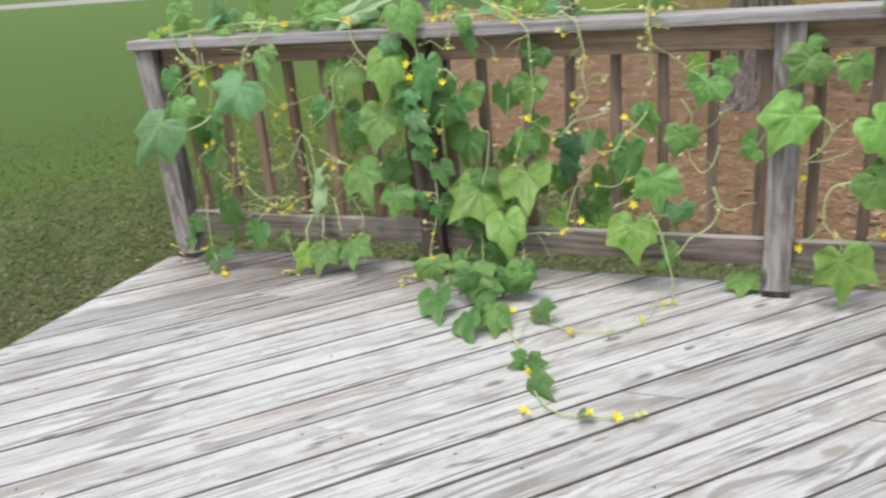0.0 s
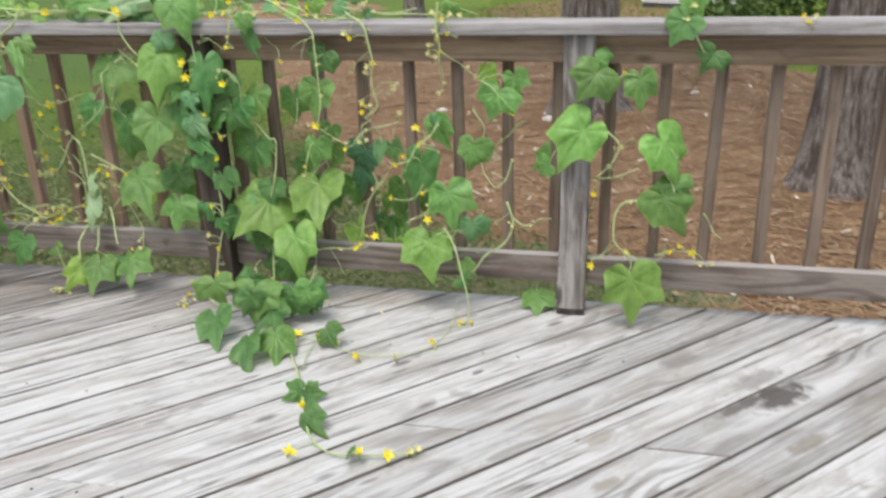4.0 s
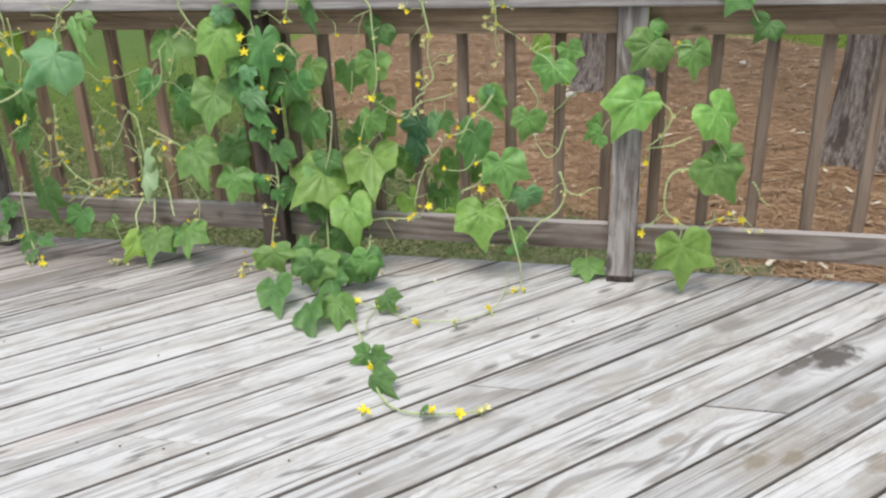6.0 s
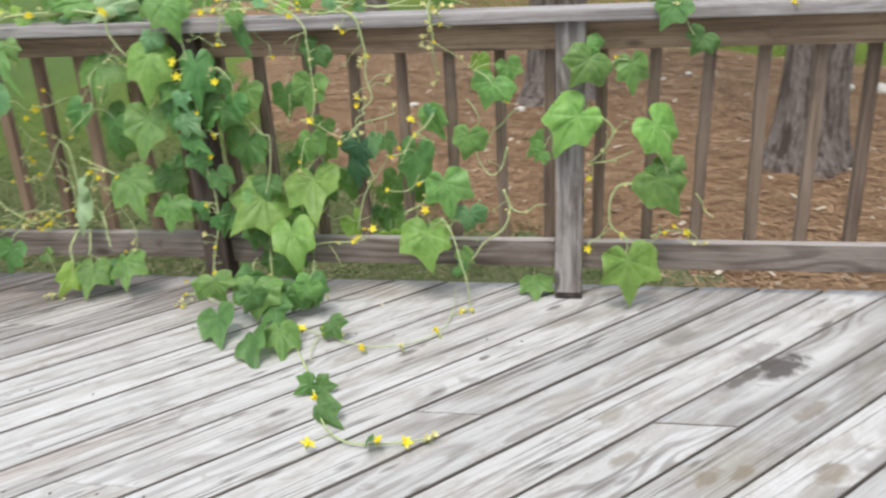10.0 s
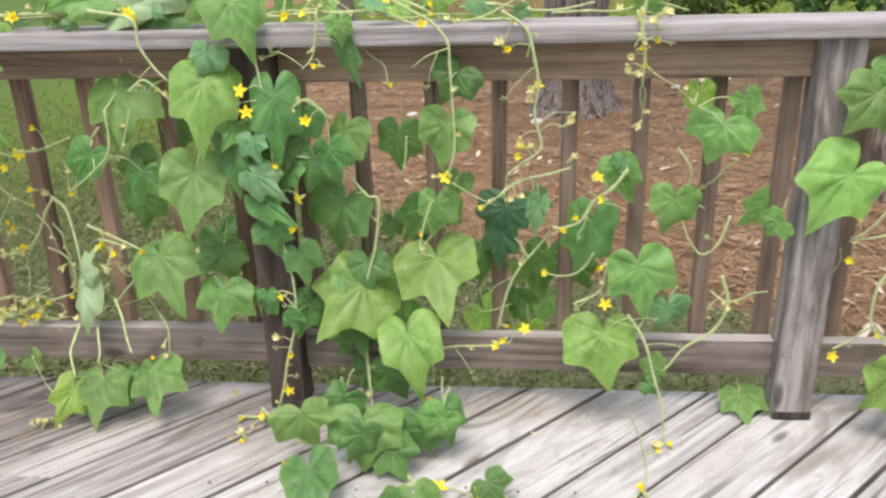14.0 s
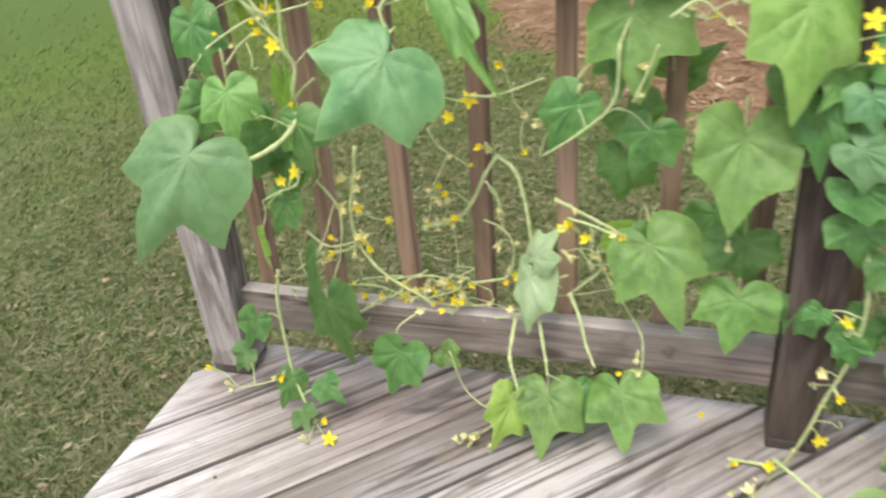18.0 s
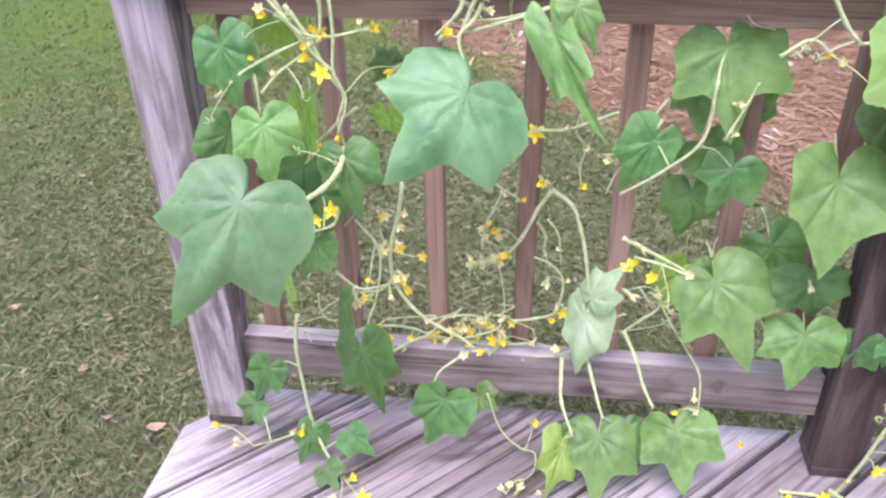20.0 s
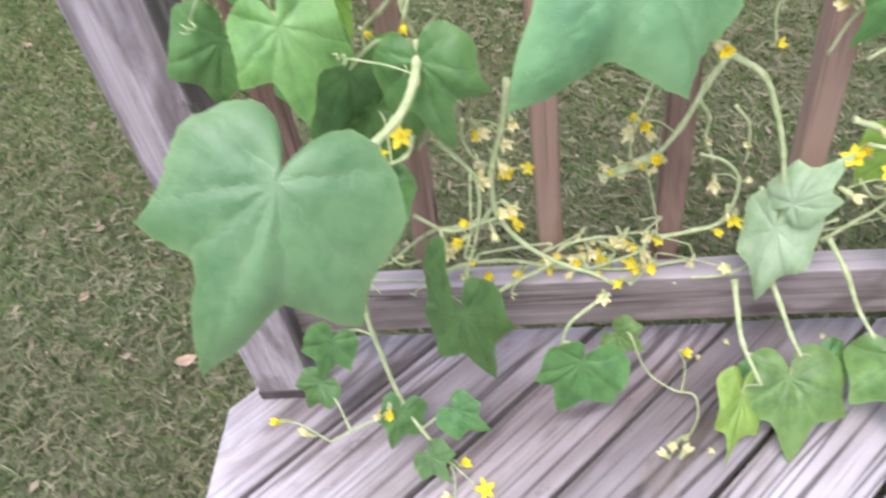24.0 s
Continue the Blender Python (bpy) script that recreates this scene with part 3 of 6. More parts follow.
def blade(x, y, z, rng, tall=0.019, wide=0.0017):
    a, h, lean = rng.uniform(0, 6.28), tall * rng.uniform(0.5, 1.3), rng.uniform(0.3, 1.8)
    w = wide * rng.uniform(0.7, 1.4)
    c, s = math.cos(a), math.sin(a)
    dx, dy = math.cos(a + 1.57 + rng.uniform(-0.5, 0.5)) * h * lean, math.sin(a + 1.57 + rng.uniform(-0.5, 0.5)) * h * lean
    return [(x - c * w, y - s * w, z - 0.004), (x + c * w, y + s * w, z - 0.004), (x + dx * 0.45 + c * w * 0.7, y + dy * 0.45 + s * w * 0.7, z + h * 0.65), (x + dx, y + dy, z + h * 0.9)]


def straw_needle(x, y, z, rng, long=0.11, wide=0.0016):
    a, l, w = rng.uniform(0, 6.28), long * rng.uniform(0.5, 1.3), wide * rng.uniform(0.7, 1.6)
    c, s = math.cos(a) * l / 2, math.sin(a) * l / 2
    px, py = -math.sin(a) * w, math.cos(a) * w
    h0, h1 = z + rng.uniform(0.002, 0.022), z + rng.uniform(0.002, 0.022)
    return [(x - c - px, y - s - py, h0), (x + c - px, y + s - py, h1), (x + c + px, y + s + py, h1 + 0.001), (x - c + px, y - s + py, h0 + 0.001)]


def chip(x, y, z, rng):
    a, l, w = rng.uniform(0, 6.28), rng.uniform(0.012, 0.04), rng.uniform(0.006, 0.016)
    c, s, h = math.cos(a), math.sin(a), z + rng.uniform(0.012, 0.03)
    t = rng.uniform(-0.5, 0.5)
    return [(x + c * u * l - s * v * w, y + s * u * l + c * v * w, h + t * u * l) for u, v in ((-1, -0.7), (0.8, -1), (1, 0.8), (-0.7, 1))]


def on_lawn(x, y, rng):
    if DECK_LEFT + 0.05 < x and y < DECK_BACK - 0.1:
        return False
    return not in_bed(x, y, rng.gauss(0, 0.18))


def on_bed(x, y, rng):
    return in_bed(x, y, rng.gauss(0, 0.16)) and math.hypot(x - 1.52, y - 2.98) > 0.26


def thinning(reach):
    """Keeps ever fewer blades away from the corner of the deck."""
    return lambda x, y, rng: rng.random() < math.exp(-(math.hypot(x + 2.3, (y - 0.9) * 0.8) / reach) ** 2) and on_lawn(x, y, rng)


scatter("grass_near", "short mown grass mixed with dry thatch", GRASS, 170000, (-6.5, 1.0, -2.5, 5.5), thinning(2.0), blade, 5)
scatter("grass_middle", "mown lawn with dry patches", MEADOW, 60000, (-11.0, 4.0, -4.0, 11.0), thinning(3.6), lambda x, y, z, r: blade(x, y, z, r, 0.03, 0.0036), 6)
scatter("grass_far", "green mown lawn beyond the bed", LUSH, 16000, (-3.0, 7.0, 6.0, 22.0), on_lawn, lambda x, y, z, r: blade(x, y, z, r, 0.05, 0.009), 16)


def scrap(x, y, z, rng):
    a, l, w = rng.uniform(0, 6.28), rng.uniform(0.005, 0.018), rng.uniform(0.003, 0.009)
    c, s, h = math.cos(a), math.sin(a), z + rng.uniform(0.008, 0.018)
    t, q = rng.uniform(-0.6, 0.6), rng.uniform(-0.6, 0.6)
    return [(x + c * u * l - s * v * w, y + s * u * l + c * v * w, h + t * u * l + q * v * w) for u, v in ((-1, -0.3), (0.1, -1), (1, 0.2), (-0.2, 1))]


LITTER = island_material("leaf_litter", ((0.0, (0.12, 0.09, 0.06)), (0.5, (0.23, 0.18, 0.125)), (1.0, (0.34, 0.29, 0.21))), 0.9)
scatter("leaf_litter", "dead leaf scraps caught in the mown grass", LITTER, 1100, (-5.5, 0.6, -1.5, 4.5), thinning(1.9), scrap, 21)
THATCH = island_material("dry_thatch", ((0.0, (0.14, 0.126, 0.070)), (0.5, (0.24, 0.218, 0.128)), (1.0, (0.355, 0.328, 0.205))), 0.9)
scatter("dry_thatch", "dry straw-coloured thatch lying in the mown grass", THATCH, 34000, (-5.5, 1.0, -2.0, 4.5), thinning(2.0), lambda x, y, z, r: straw_needle(x, y, z + 0.010 + r.uniform(-0.004, 0.008), r, 0.036, 0.0006), 23)
scatter("pine_straw", "fallen brown pine straw under the trees", NEEDLES, 42000, (-3.2, 3.2, 0.4, 6.2), on_bed, straw_needle, 7)
scatter("straw_far", "brown pine straw further back in the bed", NEEDLES, 14000, (-4.5, 6.0, 5.5, 11.2), on_bed, lambda x, y, z, r: straw_needle(x, y, z, r, 0.2, 0.004), 8)
scatter("wood_chips", "pale wood chips and cone scales in the straw", CHIPS, 1500, (-3.5, 4.0, 0.6, 9.0), on_bed, chip, 9)

DRY_LEAF = plain_plant("dry_leaf", (0.32, 0.22, 0.13), (0.52, 0.40, 0.28), 40, 0.8, 0.15)


def dry_leaf(x, y, size, spin):
    rng = random.Random(int(spin * 100))
    bm = bmesh.new()
    rows = []
    for u, w in ((-1, 0.05), (-0.6, 0.45), (0, 0.6), (0.5, 0.42), (1, 0.02)):
        rows.append([bm.verts.new((u * size, k * w * size, size * (0.25 * abs(k) + 0.2 * u * u + rng.uniform(-0.08, 0.08)))) for k in (-1, 0, 1)])
    for p, q in zip(rows, rows[1:]):
        for k in (0, 1):
            bm.faces.new((p[k], p[k + 1], q[k + 1], q[k]))
    ob = link("fallen_leaf", bm, DRY_LEAF, smooth=True)
    ob.matrix_basis = pose(x, y, ground_height(x, y) + 0.012, 0, 0, spin)
    return tagged(ob, "curled dry brown leaf lying on the lawn", "leaf", "fallen leaves")


for lx, ly, ls, la in ((-2.77, 0.41, 0.028, 20), (-3.1, 0.62, 0.02, 75), (-2.95, 1.3, 0.022, 130), (-3.5, 0.9, 0.024, 200), (-3.3, 0.1, 0.018, 260), (-2.4, 1.7, 0.02, 310), (-2.9, -0.1, 0.017, 45), (-1.9, 1.9, 0.02, 100), (-3.8, 1.9, 0.024, 160)):
    dry_leaf(lx, ly, ls, la)

STONE = Mat("pale_stone", 0.9, 0.2)
st_n = STONE.noise(STONE.coords((1, 1, 1)), 30, 5, 0.65)
STONE.bump(st_n, 0.5, 0.01)
PALE_STONE = STONE.done(STONE.ramp(st_n, (0.3, (0.36, 0.33, 0.30)), (0.7, (0.66, 0.63, 0.58))))


def stone(x, y, size, seed):
    bm = bmesh.new()
    bmesh.ops.create_icosphere(bm, subdivisions=2, radius=1)
    for v in bm.verts:
        v.co *= 1 + 0.35 * noise.noise(v.co * 1.3 + Vector((seed, 0, 0)))
        v.co = Vector((v.co.x * size, v.co.y * size * 0.7, v.co.z * size * 0.5))
    ob = link("stone", bm, PALE_STONE, smooth=True)
    ob.matrix_basis = pose(x, y, ground_height(x, y) + size * 0.2, 0, 0, seed * 50)
    return tagged(ob, "rough pale stone half sunk in the pine straw", "stone", "stones in the bed")


for sx, sy, ss, sd in ((-0.45, 4.75, 0.06, 1), (0.62, 1.35, 0.04, 2), (0.78, 1.3, 0.03, 3), (-1.5, 5.2, 0.05, 4), (2.5, 5.6, 0.10, 5), (2.75, 5.5, 0.12, 6), (3.1, 5.4, 0.10, 7), (0.9, 6.3, 0.05, 8), (1.2, 6.6, 0.05, 9), (-1.9, 3.6, 0.03, 10)):
    stone(sx, sy, ss, sd)

# ---- trees ----
bark = Mat("pine_bark", 0.95, 0.15)
ridges = bark.noise(bark.coords((13, 13, 1.6)), 1.6, 5, 0.65, 0.5)
b_n = bark.noise(bark.coords((30, 30, 9)), 2.0, 5, 0.7, 0.4)
cracks = bark.ramp(ridges, (0.40, 1.0), (0.53, 0.0))
b_col = bark.ramp(b_n, (0.3, (0.12, 0.095, 0.085)), (0.5, (0.195, 0.165, 0.152)), (0.70, (0.33, 0.295, 0.275)))
b_col = bark.mix(bark.math("MULTIPLY", cracks, 0.85), b_col, (0.055, 0.04, 0.034))
bark.bump(bark.math("ADD", bark.math("MULTIPLY", b_n, 0.5), bark.math("MULTIPLY", ridges, 1.6)), 0.9, 0.03)
BARK = bark.done(b_col)
FOLIAGE = island_material("pine_foliage", ((0.0, (0.025, 0.05, 0.018)), (0.5, (0.05, 0.09, 0.03)), (1.0, (0.09, 0.14, 0.05))), 0.8, 0.2)
SHRUB = island_material("shrub_foliage", ((0.0, (0.045, 0.075, 0.025)), (0.5, (0.11, 0.165, 0.05)), (1.0, (0.22, 0.30, 0.10))), 0.7, 0.25)
BROAD = island_material("broad_foliage", ((0.0, (0.07, 0.16, 0.05)), (0.6, (0.14, 0.28, 0.10)), (1.0, (0.24, 0.38, 0.16))), 0.6, 0.3)


def trunk_bm(radius, height, lean, seed):
    n, rows = 44, 44
    bm = bmesh.new()
    rings = []
    for j in range(rows + 1):
        u = j / rows
        z = height * u ** 1.8 - 0.12
        r = radius * (1 + 0.38 * math.exp(-z / 0.16)) * (1 - 0.45 * u)
        ring = []
        for i in range(n):
            a = 6.2832 * i / n
            ridge = noise.noise((math.cos(a) * 4.5 + seed, math.sin(a) * 4.5, z * 1.1))
            fine = noise.noise((math.cos(a) * 11 + seed, math.sin(a) * 11, z * 4.0))
            rr = r * (1 + 0.07 * ridge + 0.05 * fine + 0.08 * math.exp(-z / 0.2) * math.sin(a * 5 + seed))
            ring.append(bm.verts.new((rr * math.cos(a) + lean[0] * z, rr * math.sin(a) + lean[1] * z, z)))
        rings.append(ring)
    for p, q in zip(rings, rings[1:]):
        for i in range(n):
            bm.faces.new((p[i], p[(i + 1) % n], q[(i + 1) % n], q[i]))
    bm.faces.new(rings[-1])
    return bm


def leafy_mass(name, blobs, count, size, flat, seed):
    """A crown of many small leaf clumps spread unevenly through some soft masses."""
    rng = random.Random(seed)
    vs, fs = [], []
    for _ in range(count):
        cx, cy, cz, rx, rz = rng.choice(blobs)
        d = Vector((rng.gauss(0, 1), rng.gauss(0, 1), rng.gauss(0, 1))).normalized() * rng.uniform(0.35, 1.0) ** 0.6
        c = Vector((cx + d.x * rx, cy + d.y * rx, cz + d.z * rz))
        if noise.noise(c * (1.4 / max(rx, 0.3))) < -0.22:
            continue
        a = Vector((rng.uniform(-1, 1), rng.uniform(-1, 1), rng.uniform(-flat, flat))).normalized()
        b = a.cross(Vector((rng.uniform(-1, 1), rng.uniform(-1, 1), 1))).normalized()
        s = size * rng.uniform(0.6, 1.5)
        k = len(vs)
        vs += [tuple(c - a * s), tuple(c + b * s * 0.4), tuple(c + a * s), tuple(c - b * s * 0.4)]
        fs.append((k, k + 1, k + 2, k + 3))
    me = bpy.data.meshes.new(name)
    me.from_pydata(vs, [], fs)
    return me


def tree(x, y, radius, height, lean, seed, label):
    top = tagged(empty("pine_tree", (x, y, ground_height(x, y))), label, "tree", "trees behind the deck")
    part("trunk", trunk_bm(radius, height, lean, seed), BARK, top, smooth=True)
    rng = random.Random(seed)
    blobs = []
    for i in range(9):
        a, z = 2.4 * i + seed, height * (0.55 + 0.045 * i)
        reach = radius * 6 * (1.25 - 0.07 * i)
        p0 = Vector((lean[0] * z, lean[1] * z, z))
        p2 = p0 + Vector((math.cos(a) * reach, math.sin(a) * reach, reach * 0.25))
        p1 = (p0 + p2) / 2 + Vector((0, 0, -0.1 * reach))
        part("limb", tube(smooth_curve([p0, p1, p2], 5), radius * 0.22, radius * 0.05, 7), BARK, top, smooth=True)
        blobs.append((p2.x, p2.y, p2.z, reach * 0.55, reach * 0.3))
    me = leafy_mass("crown", blobs, 2600, 0.10, 0.5, seed)
    me.materials.append(FOLIAGE)
    ob = new("crown", me)
    ob.parent = top
    return top


tree(1.52, 2.98, 0.222, 9.0, (0.015, 0.0), 3, "thick pine trunk with deeply furrowed grey bark")
tree(-0.13, 5.2, 0.29, 9.0, (-0.01, 0.01), 8, "broad brown pine trunk rising from the straw bed")
tree(-3.62, 12.7, 0.21, 8.0, (0.0, 0.0), 14, "slim grey tree trunk standing on the lawn")
tree(-9.3, 19.3, 0.30, 8.0, (0.0, 0.0), 21, "young tree in a ring of brown mulch")


def shrub(name, x, y, blobs, count, size, material, label, seed):
    top = tagged(empty(name, (x, y, ground_height(x, y))), label, "shrub")
    me = leafy_mass("foliage", blobs, count, size, 0.9, seed)
    me.materials.append(material)
    ob = new("foliage", me)
    ob.parent = top
    for i in range(5):
        a = i * 1.3
        part("branch", tube(smooth_curve([(0, 0, -0.05), (0.1 * math.cos(a), 0.1 * math.sin(a), 0.3), (0.45 * math.cos(a), 0.45 * math.sin(a), 0.75)], 4), 0.02, 0.006, 6), BARK, top, smooth=True)
    return top


shrub("evergreen_shrub", 2.2, 10.9, [(0, 0, 0.55, 0.7, 0.5), (0.6, 0.1, 0.7, 0.5, 0.5), (-0.6, 0, 0.4, 0.5, 0.35), (0.2, 0, 1.1, 0.45, 0.4)], 5200, 0.06, SHRUB, "spreading dark evergreen shrub at the edge of the bed", 31)
shrub("broadleaf_shrub", 3.6, 10.6, [(0, 0, 0.7, 0.55, 0.55), (0.5, 0.2, 1.1, 0.5, 0.5), (-0.3, 0, 1.2, 0.4, 0.4), (0.9, 0, 0.6, 0.5, 0.5)], 2600, 0.09, BROAD, "light green broad-leaved shrub beside the evergreen", 32)

# ---- an unseen wall, added behind the viewer to block and bounce light ----
unseen_n = Mat("unseen_wall_siding", 0.8, 0.2)
hs = unseen_n.noise(unseen_n.coords((1, 1, 6)), 3.0, 4, 0.6)
UNSEEN_WALL = unseen_n.done(unseen_n.ramp(hs, (0.3, (0.56, 0.545, 0.51)), (0.7, (0.66, 0.645, 0.61))))
bm = bmesh.new()
bmesh.ops.create_cube(bm, size=1.0, matrix=Matrix.Translation((1.6, -4.75, 1.35)) @ Matrix.Diagonal((9.0, 0.24, 3.7, 1)))
tagged(link("wall_south", bm, UNSEEN_WALL), "unseen pale wall added at the end of the deck to shape the light", "wall", kind="structure")

# ---- the outbuilding and the far drive ----
siding = Mat("grey_siding", 0.7, 0.3)
sd_n = siding.noise(siding.coords((6, 6, 0.8)), 3.0, 5, 0.6)
SIDING = siding.done(siding.ramp(sd_n, (0.3, (0.50, 0.50, 0.51)), (0.7, (0.66, 0.66, 0.67))))
trim_m = Mat("white_trim", 0.6, 0.3)
tr_n = trim_m.noise(trim_m.coords((3, 3, 3)), 4.0, 4)
WHITE = trim_m.done(trim_m.ramp(tr_n, (0.3, (0.74, 0.74, 0.74)), (0.7, (0.86, 0.86, 0.85))))
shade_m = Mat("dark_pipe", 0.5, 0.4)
sh_n = shade_m.noise(shade_m.coords((4, 4, 1)), 5.0, 3)
DARK = shade_m.done(shade_m.ramp(sh_n, (0.3, (0.05, 0.048, 0.05)), (0.7, (0.10, 0.095, 0.095))))
roof_m = Mat("roof_shingle", 0.9, 0.2)
rf_n = roof_m.noise(roof_m.coords((8, 3, 8)), 5.0, 4)
SHINGLE = roof_m.done(roof_m.ramp(rf_n, (0.3, (0.10, 0.095, 0.09)), (0.7, (0.20, 0.19, 0.18))))


def block(w, d, h, bevel=0.01):
    bm = bmesh.new()
    bmesh.ops.create_cube(bm, size=1)
    bmesh.ops.scale(bm, vec=(w, d, h), verts=bm.verts)
    bmesh.ops.bevel(bm, geom=bm.edges[:], offset=bevel, segments=1, affect="EDGES")
    bmesh.ops.translate(bm, vec=(0, 0, h / 2), verts=bm.verts)
    return bm


def moved(ob, *place):
    ob.matrix_basis = pose(*place)
    return ob


shed = tagged(empty("shed"), "pale grey shed with vertical board siding and a dark downpipe", "shed")
shed.matrix_basis = pose(2.1, 15.6, GROUND - 0.02, 0, 0, -32)
moved(part("wall", block(1.9, 3.0, 2.5), SIDING, shed), -0.95, 1.5, 0.12)
moved(part("foundation", block(1.86, 2.96, 0.14), DARK, shed, "dark damp foundation"), -0.95, 1.5, 0.0)
for i in range(7):
    moved(part("batten", block(0.04, 0.025, 2.45, 0.004), SIDING, shed), -1.8 + i * 0.28, -0.012, 0.14)
moved(part("downpipe", block(0.08, 0.07, 2.5, 0.02), DARK, shed, "dark downpipe at the corner"), -0.03, -0.05, 0.1)
for s in (-1, 1):
    ob = part("roof", block(2.3, 1.95, 0.07), SHINGLE, shed)
    ob.matrix_basis = pose(-0.95, 1.5 + s * 0.82, 2.86, s * -28, 0, 0)
garage = tagged(empty("garage"), "white garage wall beyond the shrubs", "garage")
garage.matrix_basis = pose(5.2, 19.0, GROUND - 0.02, 0, 0, -20)
moved(part("wall", block(6.0, 4.0, 2.7), WHITE, garage), 0, 2.0, 0.0)
for s in (-1, 1):
    ob = part("roof", block(6.4, 2.5, 0.08), SHINGLE, garage)
    ob.matrix_basis = pose(0, 2.0 + s * 1.08, 3.2, s * -26, 0, 0)
for i in range(11):
    moved(part("siding_board", block(5.98, 0.012, 0.215, 0.004), WHITE, garage), 0, -0.008, 0.1 + i * 0.235)

pale = Mat("concrete", 0.9, 0.2)
pc_n = pale.noise(pale.coords((1, 1, 1)), 3.0, 6, 0.65)
CONCRETE = pale.done(pale.ramp(pc_n, (0.3, (0.22, 0.21, 0.195)), (0.7, (0.29, 0.28, 0.26))))
bm = block(160, 9, 0.08, 0.02)
drive = tagged(link("road", bm, CONCRETE), "pale concrete road beyond the lawn", "road", kind="structure")
drive.matrix_basis = pose(-48, 46.0, GROUND - 0.03, 0, 0, -2)

# ---- the cucumber vines ----
def leaf_material(name, dark, light, vein, thin=0.28):
    k = Mat(name, 0.5, 0.42)
    uv = k.n.new("ShaderNodeSeparateXYZ")
    k.l.new(k.tc.outputs["UV"], uv.inputs[0])
    wob = k.n.new("ShaderNodeSeparateXYZ")
    wt = k.n.new("ShaderNodeTexNoise")
    k.l.new(k.coords((2.2, 2.2, 2.2), "UV", k.offset(9.0)), wt.inputs["Vector"])
    k.l.new(wt.outputs[1], wob.inputs[0])
    u = k.math("ADD", uv.outputs[0], k.math("MULTIPLY", k.math("SUBTRACT", wob.outputs[0], 0.5), 0.16))
    v = k.math("ADD", uv.outputs[1], k.math("MULTIPLY", k.math("SUBTRACT", wob.outputs[1], 0.5), 0.16))
    near = None
    for deg in (0, 33, -31, 66, -64, 115, -112):
        cx, cy = math.sin(radians(deg)), -math.cos(radians(deg))
        across = k.math("ABSOLUTE", k.math("SUBTRACT", k.math("MULTIPLY", u, cy), k.math("MULTIPLY", v, cx)))
        along = k.math("ADD", k.math("MULTIPLY", u, cx), k.math("MULTIPLY", v, cy))
        behind = k.math("MULTIPLY", k.math("LESS_THAN", along, 0.0), 1.0)
        d = k.math("ADD", across, behind)
        near = d if near is None else k.math("MINIMUM", near, d)
    ribs = k.ramp(near, (0.0, 1.0), (0.012, 0.6), (0.05, 0.0))
    cells = k.voronoi(k.coords((9, 9, 9), "UV", k.offset(3.0)), 1.0, "DISTANCE_TO_EDGE")
    net = k.ramp(cells.outputs["Distance"], (0.0, 1.0), (0.10, 0.0))
    mott = k.noise(k.coords((3, 3, 3), "UV", k.offset(5.0)), 1.6, 4, 0.6)
    fine = k.noise(k.coords((40, 40, 40), "UV"), 1.0, 3, 0.6)
    base = k.mix(k.ramp(mott, (0.36, 0.0), (0.62, 1.0)), dark, light)
    blush = k.noise(k.coords((1.3, 1.3, 1.3), "UV", k.offset(11.0)), 1.0, 2, 0.5)
    base = k.mix(k.math("MULTIPLY", k.ramp(blush, (0.50, 0.0), (0.68, 1.0)), 0.6), base, tuple(0.45 * a + 0.55 * b for a, b in zip(light, vein)))
    base = k.mix(k.math("MULTIPLY", net, 0.05), base, vein)
    base = k.mix(k.math("MULTIPLY", ribs, 0.20), base, vein)
    rim = k.n.new("ShaderNodeAttribute")
    rim.attribute_name = "margin"
    base = k.mix(k.math("MULTIPLY", k.ramp(rim.outputs["Fac"], (0.70, 0.0), (0.93, 0.30), (1.0, 1.0)), 0.4), base, (min(1.0, vein[0] * 1.05), min(1.0, vein[1] * 1.08), vein[2] * 0.75))
    specks = k.voronoi(k.coords((24, 24, 24), "UV", k.offset(4.0)), 1.0)
    base = k.mix(k.math("MULTIPLY", k.ramp(specks.outputs["Distance"], (0.06, 1.0), (0.12, 0.0)), 0.35), base, (0.45, 0.5, 0.32))
    hue = k.n.new("ShaderNodeHueSaturation")
    rr = k.random()
    k.l.new(k.math("ADD", k.math("MULTIPLY", rr, 0.024), 0.490), hue.inputs["Hue"])
    k.l.new(k.math("ADD", k.math("MULTIPLY", rr, 0.35), 0.82), hue.inputs["Value"])
    k.l.new(base, hue.inputs["Color"])
    k.bump(k.math("ADD", k.math("MULTIPLY", ribs, -0.8), k.math("ADD", k.math("MULTIPLY", net, -0.08), k.math("MULTIPLY", fine, 0.18))), 0.36, 0.004)
    m = k.done(hue.outputs[0], 0.47)
    tr = k.n.new("ShaderNodeBsdfTranslucent")
    warm = k.mix(0.5, hue.outputs[0], (0.30, 0.45, 0.03))
    k.l.new(warm, tr.inputs["Color"])
    mixer = k.n.new("ShaderNodeMixShader")
    mixer.inputs[0].default_value = thin
    outn = k.n["Material Output"]
    k.l.new(k.bsdf.outputs[0], mixer.inputs[1])
    k.l.new(tr.outputs[0], mixer.inputs[2])
    k.l.new(mixer.outputs[0], outn.inputs["Surface"])
    return m


